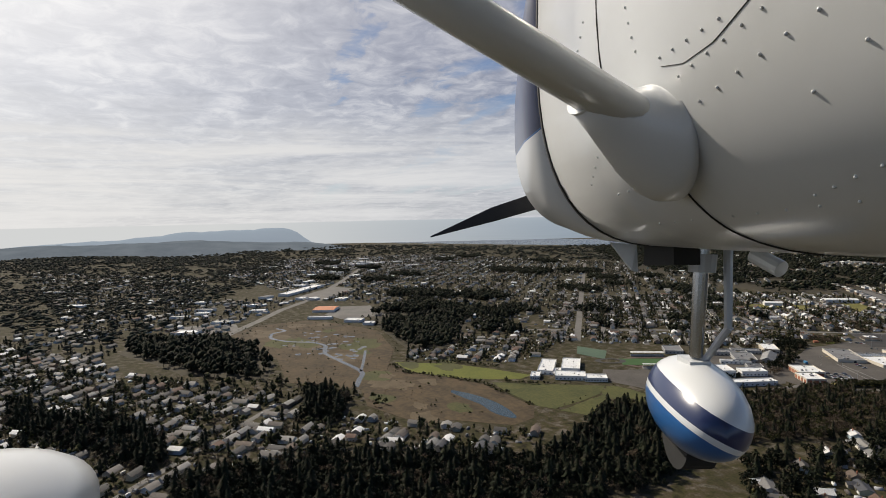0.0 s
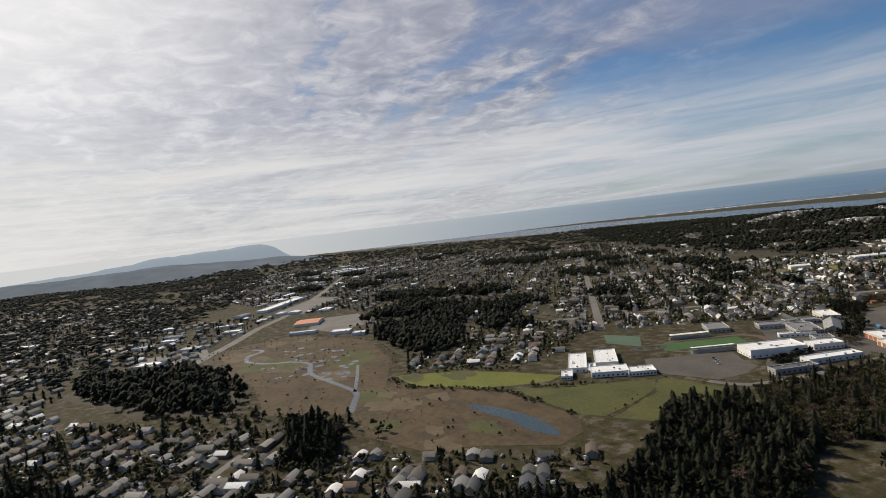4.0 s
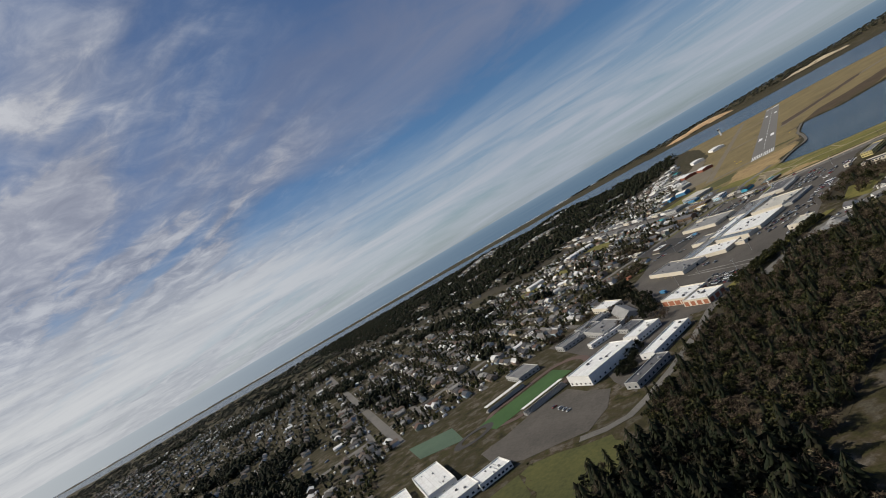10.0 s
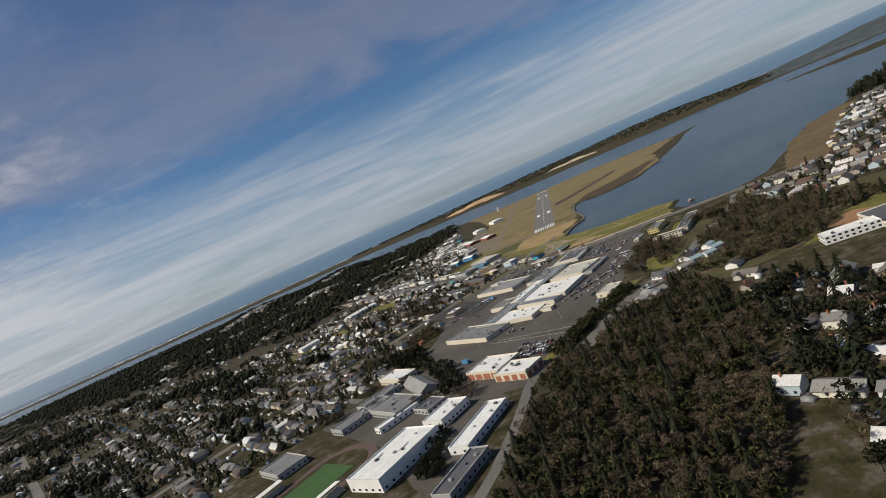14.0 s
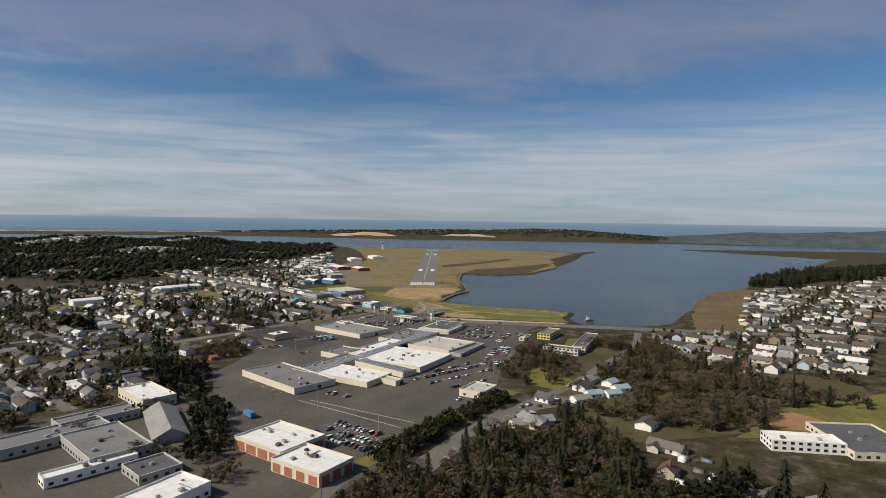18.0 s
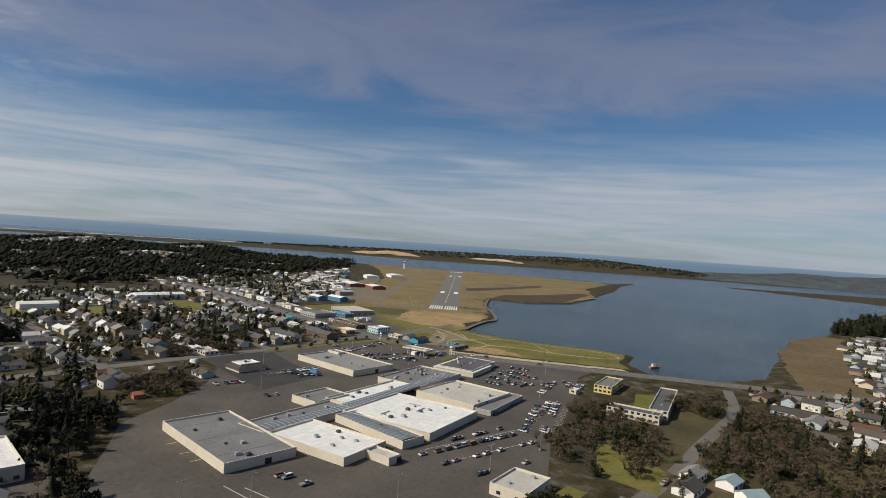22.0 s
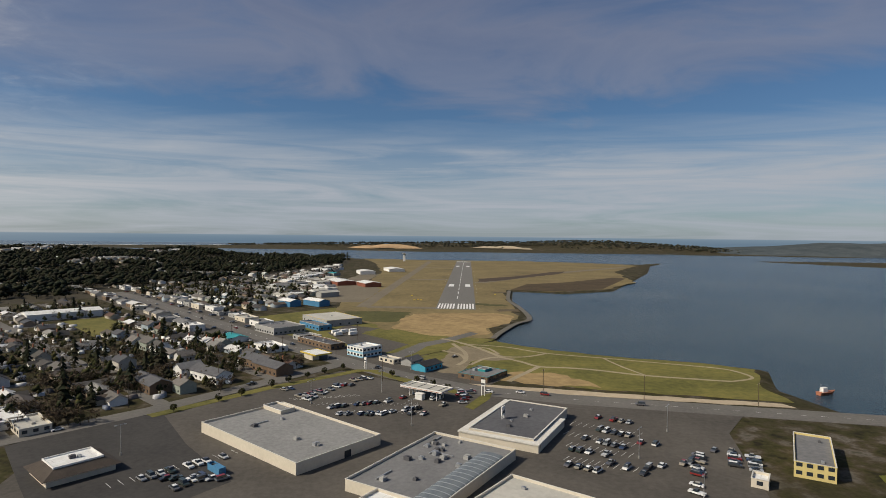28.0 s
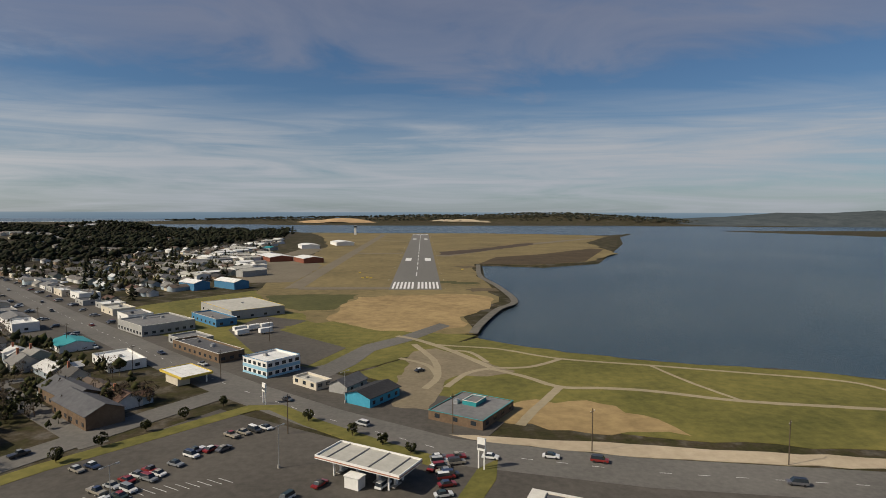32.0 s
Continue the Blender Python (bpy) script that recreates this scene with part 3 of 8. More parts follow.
patch("heath_strip", rough_edge([(30, 372), (44, 366), (120, 480), (222, 640), (232, 700), (205, 680), (110, 520), (34, 440)], 14, 3, 44), M_SCORCHED, "dark strip of heath beside the crossing taxiway", "heath", 0.214)
patch("apron", rough_edge([(-112, 40), (-172, 30), (-178, 110), (-205, 330), (-200, 520), (-165, 520), (-160, 330), (-112, 200)], 12, 1.5, 43), M_TAXI, "worn grey tarmac apron before the sheds", "apron", 0.195)
patch("taxiway_north", [(-110, -5), (-95, -5), (-95, 1140), (-110, 1140)], M_TAXI, "narrow grey taxiway beside the runway", "taxiway", 0.2)
for y in (-12, 400, 780, 1120):
    patch("taxiway_link", [(-97, y), (-20, y), (-20, y + 16), (-97, y + 16)], M_TAXI, "short grey taxiway link", "taxiway", 0.205)
mark = Shape().box(-0.87, 0, 0, 0.87, 46, 0.02).done("marking", M_PAINT)
for k in range(6):
    for s in (-1, 1):
        tagged(new("runway_stripe", mark), "worn white threshold stripe", "marking", "threshold stripes", "structure").location = (s * (2.6 + 3.3 * k), -8, 0.222)
for k in range(6):
    for s in (-1, 1):
        tagged(new("runway_stripe", mark), "worn white threshold stripe", "marking", "threshold stripes", "structure").location = (s * (2.6 + 3.3 * k), 1108, 0.222)
aimbox = Shape().box(-4, 0, 0, 4, 45, 0.02).done("aiming_mark", M_PAINT)
for y in (268, 850):
    for s in (-1, 1):
        tagged(new("aiming_mark", aimbox), "broad white aiming mark on the runway", "marking", "aiming marks", "structure").location = (s * 13, y, 0.222)
dash = Shape().box(-0.45, 0, 0, 0.45, 36, 0.02).done("centre_dash", M_PAINT)
for k in range(17):
    tagged(new("centre_line_dash", dash), "white dash of the runway centre line", "marking", "centre line dashes", "structure").location = (0, 90 + k * 61, 0.222)
patch("shore_rocks", strip(smooth_line([(33, -188), (40, -160), (56, -112), (73, -75), (71, 10), (64, 90), (74, 214)]), 5), M_ROCK, "dark rock bank along the slough", "rocks", 0.2)

# green strip between road and slough
patch("slough_strip", rough_edge([(-20, -262), (20, -212), (34, -200), (72, -232), (123, -255), (160, -264), (188, -280), (170, -325), (172, -352), (80, -335), (30, -318)], 8, 1.5, 4), M_GREEN, "rough green strip crossed by dirt tracks", "grass", 0.13)
patch("bare_corner", rough_edge([(28, -318), (40, -300), (62, -300), (80, -318), (84, -332), (50, -327)], 5, 2.5, 5), M_SANDY, "worn sandy corner of the strip", "sand", 0.15)
patch("beach", rough_edge([(14, -329), (50, -335), (100, -344), (165, -355), (168, -361.5), (100, -352), (60, -345.6), (20, -333)], 7, 0.8, 21), M_SAND, "pale sand along the road", "sand", 0.17)
for line, w in (([(-7, -194), (4, -204), (19, -226), (35, -257)], 3.4), ([(34, -258), (46, -270), (57, -284), (72, -286), (89, -290), (116, -302), (160, -312)], 2.8), ([(34, -258), (24, -265), (15, -283)], 2.6), ([(8, -212), (20, -217), (42, -224), (67, -243), (102, -255), (135, -267), (160, -276)], 2.0), ([(35, -257), (48, -257), (57, -252), (67, -243)], 2.4), ([(57, -284), (49, -298), (41, -312), (36, -322)], 3.2), ([(2, -213), (11, -244), (12, -269), (7, -285)], 3.0), ([(19, -226), (28, -230), (34, -248)], 2.2), ([(160, -312), (176, -302), (172, -284), (160, -276)], 2.0), ([(-4, -240), (8, -252), (12, -269)], 2.4), ([(116, -302), (108, -280), (102, -255)], 1.6)):
    patch("dirt_track", rough_edge(strip(smooth_line(line), w), 4, 0.35, 9), M_DIRT, "worn pale dirt track", "track", 0.18 + 0.0012 * int(line[0][0] % 7) + 0.0005 * int(abs(line[0][1]) % 3) + 0.0003 * w)

patch("junction_dirt", rough_edge([(2, -228), (12, -222), (22, -234), (36, -252), (44, -262), (36, -268), (20, -268), (12, -284), (4, -290), (-2, -270)], 4, 1.6, 11), M_WORNDIRT, "bare worn dirt where the tracks meet", "dirt", 0.176)
patch("shop_yard", rough_edge([(-4, -268), (6, -262), (14, -282), (12, -292), (8, -308), (-4, -304)], 4, 0.8, 12), M_WORNDIRT, "gravel yard beside the turquoise shop", "yard", 0.177)
patch("airport_drive", [(-47, -262), (-35, -250), (-22, -214), (-6, -196), (16, -160), (22, -168), (0, -206), (-16, -226), (-22, -250), (-31, -270)], M_ROAD, "grey drive towards the airfield gate", "road", 0.179)
patch("back_yard", [(-100, -176), (-92, -135), (-62, -150), (-72, -177), (-30, -220), (-42, -252), (-57, -242), (-72, -227)], M_ASPHALT, "worn asphalt yard behind the corner building", "yard", 0.175)
patch("yard_grass", rough_edge([(-72, -168), (-46, -152), (-8, -190), (-27, -218), (-50, -196)], 5, 1.2, 13), M_GREEN, "rough grass plot between yard and drive", "grass", 0.178)
M_DAMPGRASS = surface("damp_airfield_grass", (0.040, 0.044, 0.012), (0.105, 0.098, 0.032), 0.03, 0.25, 0.95)
patch("gate_grass", rough_edge([(-114, -46), (-84, -40), (-44, -42), (-52, -111), (-74, -116), (-96, -97)], 6, 2, 14), M_DAMPGRASS, "green plot at the airfield edge", "grass", 0.168)

# roads
ROAD_W = 17
MAIN = [(-1100, 690), (-700, 335), (-420, 80), (-370, 33), (-298, -43), (-193, -152), (-98, -248), (-60, -284), (-25, -314), (12, -340), (62, -355), (160, -372), (300, -395), (520, -420)]
CROSS = [(-62, -284), (-76, -305), (-91, -329), (-104, -350), (-128, -388), (-170, -440), (-230, -520), (-330, -660), (-450, -850)]
HIGHWAY = [(-655, -1322), (-685, -1304), (-791, -1244), (-913, -1181), (-1055, -1083), (-1432, -903), (-2000, -650), (-2600, -500)]
road_lift = 0.155
for name, line, w in (("road_main", MAIN, ROAD_W), ("road_cross", CROSS, 11), ("road_hill", [(-84, -925), (-66, -921), (-52, -912), (-43, -892), (-33, -860), (-23, -812), (-17, -766), (-10, -742)], 7), ("road_far", [(-328, -829), (-975, -307), (-1500, 120)], 11), ("road_highway", HIGHWAY, 17)):
    road_lift += 0.006
    patch(name, strip(line, w), M_ROAD, "grey asphalt road", "road", road_lift)
LOT = [(-60, -305), (-118, -394), (-142, -430), (-132, -470), (-124, -500), (-124, -545), (-129, -580), (-118, -606), (-103, -645), (-94, -690), (-58, -690), (30, -660), (66, -622), (78, -550), (102, -477), (120, -400), (145, -364), (60, -361), (0, -343)]
patch("mall_lot", LOT, M_ASPHALT, "wide worn asphalt car park round the mall", "car park", 0.14)
patch("road_side_yard", [(-185, -90), (-200, -150), (-150, -205), (-60, -268), (-22, -262), (20, -214), (34, -194), (20, -186), (-70, -118), (-130, -15)], M_GREEN, "rough grass between road and airfield", "grass", 0.115)
patch("shop_apron", strip([(-215, -130), (-150, -195), (-75, -250), (-10, -300), (30, -322)], 34), M_ASPHALT, "asphalt forecourts along the road", "forecourt", 0.135)
patch("store_lot", [(-48, -760), (-75, -700), (-60, -650), (30, -650), (40, -672), (2, -735), (-12, -765)], M_ASPHALT, "asphalt car park beside the brick store", "car park", 0.145)
M_DAMP = surface("damp_field_grass", (0.030, 0.036, 0.010), (0.092, 0.090, 0.024), 0.03, 0.3, 0.95, blotch=0.5)
M_FRESH = surface("fresh_asphalt", (0.026, 0.025, 0.024), (0.058, 0.054, 0.050), 0.05, 0.5, 0.9)
patch("restaurant_lot", [(-157, -435), (-145, -412), (-121, -391), (-92, -428), (-62, -459), (-69, -470), (-87, -502), (-101, -492), (-126, -467)], M_FRESH, "darker asphalt round the mansard restaurant", "car park", 0.147)
patch("school_lot", [(-178, -905), (-164, -886), (-152, -858), (-127, -833), (-104, -850), (-80, -860), (-74, -890), (-80, -917), (-98, -922), (-125, -932), (-150, -930)], M_ASPHALT, "asphalt school car park", "car park", 0.14)
patch("corner_lawn", rough_edge([(-143, -514), (-131, -515), (-125, -526), (-133, -533)], 3, 0.6, 45), M_BRIGHT, "small bright lawn beside the thicket", "grass", 0.152)
for (x0, y0), (x1, y1) in (((-95.4, -601.8), (-92.0, -597.6)), ((-85.0, -610.8), (-80.8, -606.9)), ((-76.8, -617.8), (-73.4, -613.7))):
    patch("yellow_line", strip([(x0, y0), (x1, y1)], 0.35), M_YELLOW, "faded yellow line on the car park", "marking", 0.152)
patch("rough_field", rough_edge([(-120, -950), (-116, -940), (-90, -934), (-60, -930), (-42, -950), (-36, -990), (-50, -1030), (-76, -1046), (-87, -1004), (-96, -975)], 8, 2, 31), M_DAMP, "rough green field beside the school", "grass", 0.134)
patch("campus_paving", [(-200, -700), (-140, -620), (-110, -650), (-30, -770), (-55, -880), (-80, -850), (-120, -780)], M_ASPHALT, "grey paving between the school buildings", "paving", 0.13)

# school grounds and marsh to the south west
patch("school_meadow", [(-345, -1122), (-300, -1060), (-249, -1025), (-200, -998), (-192, -1018), (-208, -1051), (-232, -1082), (-290, -1122)], M_BRIGHT, "green school meadow beyond the ditch", "grass", 0.13)
patch("school_field", [(-196, -1055), (-173, -1023), (-138, -974), (-121, -950), (-100, -975), (-91, -1004), (-82, -1047), (-98, -1057), (-157, -1060)], M_DAMP, "bright green school playing field", "grass", 0.13)
patch("reed_marsh", [(-671, -1305), (-742, -1250), (-749, -1154), (-660, -1100), (-574, -1070), (-414, -1097), (-350, -1128), (-290, -1126), (-245, -1200), (-316, -1272), (-450, -1262), (-576, -1290)], M_MARSH, "brown reed marsh with standing water", "marsh", 0.12)
patch("pond_reeds", [(-290, -1126), (-232, -1086), (-196, -1068), (-98, -1061), (-70, -1080), (-62, -1108), (-100, -1150), (-124, -1190), (-182, -1212), (-245, -1200)], M_MARSH, "reddish reed bed round the pond", "marsh", 0.125)
patch("pond", smooth_line([(-192, -1110), (-180, -1104), (-160, -1095), (-124, -1088), (-88, -1091), (-78, -1098), (-100, -1107), (-130, -1106), (-158, -1111), (-184, -1115)]), M_WATER, "dark still pond below the school field", "water", 0.19)
_w = random.Random(8)
for _k in range(70):
    _x, _y, _r = _w.uniform(-640, -380), _w.uniform(-1240, -1120), _w.uniform(2.5, 7)
    if abs(_x + 510) / 130 + abs(_y + 1180) / 60 > 1.25:
        continue
    patch("marsh_pool", [(_x + _r * _w.uniform(0.6, 1.3) * math.cos(_a * 0.785), _y + _r * _w.uniform(0.5, 1.2) * math.sin(_a * 0.785)) for _a in range(8)], M_STREAM, "shallow silver pool in the marsh", "water", 0.185)
M_MUD = surface("brown_salt_marsh", (0.070, 0.050, 0.024), (0.165, 0.118, 0.058), 0.02, 0.16, 0.95, blotch=0.5)
patch("east_marsh", rough_edge([(290, -394), (303, -372), (335, -290), (383, -182), (410, -150), (456, -72), (540, 2), (562, -14), (502, -100), (447, -200), (367, -335), (347, -398)], 9, 3, 41), M_MUD, "brown salt marsh on the eastern shore", "marsh", 0.16)
patch("football_field", [(-211, -850), (-183, -868), (-137, -793), (-165, -774)], M_TURF, "green football pitch", "pitch", 0.2)
patch("tennis_court", [(-300, -850), (-255, -833), (-218, -868), (-262, -880)], M_COURT, "dull green tennis courts", "court", 0.2)
for line, w in (([(-690, -1225), (-660, -1215), (-642, -1239), (-600, -1246), (-560, -1225), (-535, -1195), (-500, -1181), (-447, -1193), (-391, -1186), (-321, -1177), (-285, -1190), (-255, -1203)], 6.5), ([(-321, -1177), (-380, -1155), (-434, -1136)], 4)):
    patch("stream", strip(smooth_line(line), w), M_STREAM, "winding silver stream in the marsh", "water", 0.19)
# reddish running track: two half circles and two straights round the pitch
TRACK_AT, TRACK_TURN = (-166, -812), 59.0
oval = lambda r: [(math.copysign(27, math.cos(a)) + r * math.cos(a), r * math.sin(a)) for a in [2 * math.pi * (k + 0.5) / 48 for k in range(48)]]
outer, inner = oval(30), oval(23.5)
verts = [(x, y, z) for z in (-0.3, 0.19) for ringline in (outer, inner) for x, y in ringline]
faces = []
for k in range(48):
    j = (k + 1) % 48
    faces += [(96 + k, 96 + j, 144 + j, 144 + k), (k, j, 96 + j, 96 + k), (48 + j, 48 + k, 144 + k, 144 + j)]
track = tagged(new("running_track", mesh("running_track", verts, faces, M_RED)), "reddish oval running track round the pitch", "track", "", "structure")
track.matrix_basis = pose(*TRACK_AT, 0, 0, 0, TRACK_TURN)

# a small dark oval loop between the courts and the pitch
LOOP_AT = (-207, -868)
ring_o, ring_i = ([(r * 1.5 * math.cos(2 * math.pi * k / 40), r * math.sin(2 * math.pi * k / 40)) for k in range(40)] for r in (13.5, 8.5))
verts = [(x, y, z) for z in (-0.3, 0.21) for ringline in (ring_o, ring_i) for x, y in ringline]
faces = []
for k in range(40):
    j = (k + 1) % 40
    faces += [(80 + k, 80 + j, 120 + j, 120 + k), (k, j, 80 + j, 80 + k), (40 + j, 40 + k, 120 + k, 120 + j)]
loop = tagged(new("paved_loop", mesh("paved_loop", verts, faces, M_FRESH)), "small dark paved oval loop by the courts", "track", "", "structure")
loop.matrix_basis = pose(*LOOP_AT, 0, 0, 0, 59)

# capes and hills beyond the town, far to the west and south, haze painted in
def ridge(name, far, a0, a1, tops, mat, label):
    """A rounded far ridge on an arc round the town, its skyline waving between a few heights."""
    v, f, n = [], [], 72
    for k in range(n + 1):
        t = k / n
        a = radians(a0 + (a1 - a0) * t)
        u = t * (len(tops) - 1)
        j = min(int(u), len(tops) - 2)
        s = u - j
        s = s * s * (3 - 2 * s)
        top = tops[j] * (1 - s) + tops[j + 1] * s
        top *= 1 + 0.05 * math.sin(31 * t) + 0.03 * math.sin(77 * t + 1) + 0.02 * math.sin(190 * t)
        for d, h in ((0, -3), (120, top * 0.45), (300, top * 0.85), (520, top), (900, -3)):
            v.append((300 - (far + d) * math.sin(a), -1300 + (far + d) * math.cos(a), h))
        if k:
            b = 5 * k
            f += [(b - 5 + i, b + i, b + i + 1, b - 4 + i) for i in range(4)]
    return tagged(new(name, mesh(name, v, f, mat, smooth=True)), label, "backdrop", "", "structure")


ridge("backdrop_cape", 4250, 78, 126, (10, 138, 148, 138, 124, 106, 90, 76, 66, 60, 60, 66, 74, 84, 90, 90, 90), M_HAZE, "wooded cape on the horizon with pale painted haze")
ridge("backdrop_hills", 3500, 73, 140, (4, 60, 82, 84, 78, 76, 80, 84, 90), M_HILL, "forested hills with blue-grey painted haze")
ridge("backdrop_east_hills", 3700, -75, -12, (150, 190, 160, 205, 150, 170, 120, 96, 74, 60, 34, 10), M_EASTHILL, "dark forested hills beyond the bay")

# low runway edge lights and boards
edge_light = Shape().tube((0, 0, 0), (0, 0, 0.5), 0.12, 0.10, 8).done("edge_light", M_WHITEWALL)
for k in range(18):
    for s in (-1, 1):
        tagged(new("runway_edge_light", edge_light), "small white runway edge light", "light", "runway edge lights").location = (s * 25.5, -8 + 60 * k, 0.14)
board = Shape().box(-1.2, -0.15, 0, 1.2, 0.15, 1.1).done("guidance_board", M_YELLOW)
for x, y in ((-52, 70), (-48, 74), (-44, 70), (-60, 120), (50, 150)):
    tagged(new("guidance_board", board), "yellow airfield guidance board in the grass", "sign", "guidance boards").location = (x, y, 0.13)

# patches of other grass and bare soil that break up the open ground
rp = random.Random(23)
M_WORN = surface("worn_soil", (0.060, 0.045, 0.026), (0.13, 0.098, 0.058), 0.05, 0.5, 0.95)
M_OLIVE = surface("olive_grass", (0.036, 0.040, 0.012), (0.085, 0.082, 0.028), 0.03, 0.35, 0.95)
n_patch = 0
for (x0, x1, y0, y1), n, size, mats in (((28, 60, -60, 200), 5, 9, (M_WORN, M_OLIVE)), ((-700, -400, -1260, -1110), 16, 22, (M_OLIVE, M_WORN)), ((-300, -110, -1200, -1120), 9, 16, (M_WORN, M_OLIVE)), ((-330, -230, -1110, -1040), 5, 14, (M_OLIVE,)), ((110, 230, -680, -540), 14, 10, (M_OLIVE, M_WORN))):
    for k in range(n):
        x, y, s = rp.uniform(x0, x1), rp.uniform(y0, y1), size * rp.uniform(0.5, 1.2)
        if terrain(x, y) < -0.05:
            continue
        n_patch += 1
        patch("ground_patch", [(x + s * 1.5 * rp.uniform(0.6, 1.25) * math.cos(a * 0.449), y + s * rp.uniform(0.6, 1.25) * math.sin(a * 0.449)) for a in range(14)], rp.choice(mats), "uneven patch of worn grass", "grass", 0.1622 + 0.00008 * n_patch)


# ---- surf along the spit ----
M_SURF = surface("white_surf", (0.55, 0.58, 0.60), (0.86, 0.87, 0.87), 0.02, 0.2, 0.9)


def surf_band(out, wide, seed):
    """A broken line of foam so far off the ocean side of the spit."""
    r = random.Random(seed)
    line = smooth_line(OCEAN_EDGE)
    v, f = [], []
    for (x0, y0), (x1, y1) in zip(line, line[1:]):
        n = max(1, int(math.hypot(x1 - x0, y1 - y0) / 90))
        nx_, ny_ = -(y1 - y0), x1 - x0
        d = math.hypot(nx_, ny_)
        nx_, ny_ = nx_ / d, ny_ / d
        for i in range(n):
            if r.random() < 0.25:
                continue
            o, w = out + r.uniform(-14, 14), wide * r.uniform(0.3, 1.2)
            k = len(v)
            for t, s in ((i / n, 0.2), ((i + 0.4) / n, 1.0), ((i + 1.1) / n, 0.3)):
                for side in (-1, 1):
                    v.append((x0 + (x1 - x0) * t + nx_ * (o + side * s * w / 2), y0 + (y1 - y0) * t + ny_ * (o + side * s * w / 2), -1.2 + 0.7 * s))
            f += [(k, k + 2, k + 3, k + 1), (k + 2, k + 4, k + 5, k + 3)]
    tagged(new("surf", mesh("surf", v, f, M_SURF)), "white broken surf along the outer beach", "surf", "", "stuff")


surf_band(25, 60, 5)
surf_band(120, 45, 6)
surf_band(230, 30, 7)

# ---- large buildings ----
M_COPING = surface("pale_coping", (0.50, 0.48, 0.43), (0.66, 0.64, 0.59), 0.2, 1.0, 0.8)
M_HALLROOF = surface("pale_grey_shingle", (0.17, 0.17, 0.165), (0.28, 0.275, 0.265), 0.1, 0.9, 0.85)
M_PALEGRAVEL = surface("pale_gravel_roof", (0.165, 0.165, 0.162), (0.275, 0.272, 0.262), 0.05, 0.6, 0.9, where="object", blotch=0.3)
M_VAULT = surface("grey_skylight", (0.105, 0.122, 0.128), (0.20, 0.22, 0.222), 0.2, 1.2, 0.25, where="object", spec=0.5)

def rooftop_units(parent, L, W, z, n, seed):
    r = random.Random(seed)
    for _ in range(max(1, round(n * 0.7)) if n else 0):
        x, y = r.uniform(-L / 2 + 3, L / 2 - 3), r.uniform(-W / 2 + 3, W / 2 - 3)
        s = r.uniform(0.55, 1.15)
        u = Shape().box(-s, -0.8 * s, 0, s, 0.8 * s, 1.1 * s).tube((0, 0, 1.1 * s), (0, 0, 1.3 * s), 0.5 * s, 0.5 * s, 10)
        if r.random() < 0.25 and L > 20 and W > 12:
            run = min(4.0, r.uniform(0.12, 0.3) * min(L, W))
            part("roof_duct", Shape().box(-run, -0.22, 0.15, run, 0.22, 0.5).box(-0.3, -0.3, 0, 0.3, 0.3, 0.2).done("roof_duct", M_METAL), parent, "", pose(max(-L / 2 + run, min(L / 2 - run, x + 3)), max(-W / 2 + run, min(W / 2 - run, y + 2)), z, 0, 0, r.choice((0, 90))))
        part("rooftop_unit", u.done("rooftop_unit", r.choice((M_METAL, M_GREYWALL, M_DARKROOF))), parent, "metal rooftop unit", pose(x, y, z, 0, 0, r.choice((0, 90))))


def flat_building(name, cx, cy, ang, L, W, H, wall, roof, label, category="building", parapet=0.7, units=4, band=None, doors=0, windows=0, storeys=1, group="", rim=0.4):
    """A flat-roofed block: walls that rise over a sunk roof, coping, doors, rows of windows and rooftop machines."""
    ob = thing(name, pose(cx, cy, 0, 0, 0, ang), label, category, group)
    x, y = L / 2, W / 2
    part("wall", Shape().ring((-x, -y, x, y), 0, H, 0.4).done("wall", wall), ob)
    part("roof", Shape().box(-x + 0.4, -y + 0.4, H - parapet - 0.3, x - 0.4, y - 0.4, H - parapet).done("roof", roof), ob)
    part("coping", Shape().ring((-x - 0.08, -y - 0.08, x + 0.08, y + 0.08), H, H + 0.12, 0.3).done("coping", band or M_COPING), ob)
    if rim > 1:
        part("roof_rim", Shape().ring((-x + 0.4, -y + 0.4, x - 0.4, y - 0.4), H - parapet, H - 0.25, rim).done("roof_rim", M_TANROOF), ob, "pale raised rim")
    rooftop_units(ob, L - 2 * rim, W - 2 * rim, H - parapet, units, int(abs(cx * 7 + cy * 13)))
    pane = Shape().box(-0.9, -0.06, 0, 0.9, 0.06, 1.3).done("window", M_GLASS)
    door = Shape().box(-1.5, -0.07, 0, 1.5, 0.07, 2.6).done("door", M_GLASS)
    for s in (-1, 1):
        for k in range(windows):
            for f in range(storeys):
                part("window", pane, ob, "", pose(-x + L * (k + 0.5) / windows, s * (y + 0.02), 1.1 + f * H / storeys))
        for k in range(doors):
            part("door", door, ob, "", pose(-x + L * (k + 0.5) / doors + 3, s * (y + 0.02), 0))
    for s in (-1, 1):
        n = max(0, round(windows * W / L))
        for k in range(n):
            for f in range(storeys):
                part("window", pane, ob, "", pose(s * (x + 0.02), -y + W * (k + 0.5) / n, 1.1 + f * H / storeys, 0, 0, 90))
    return ob


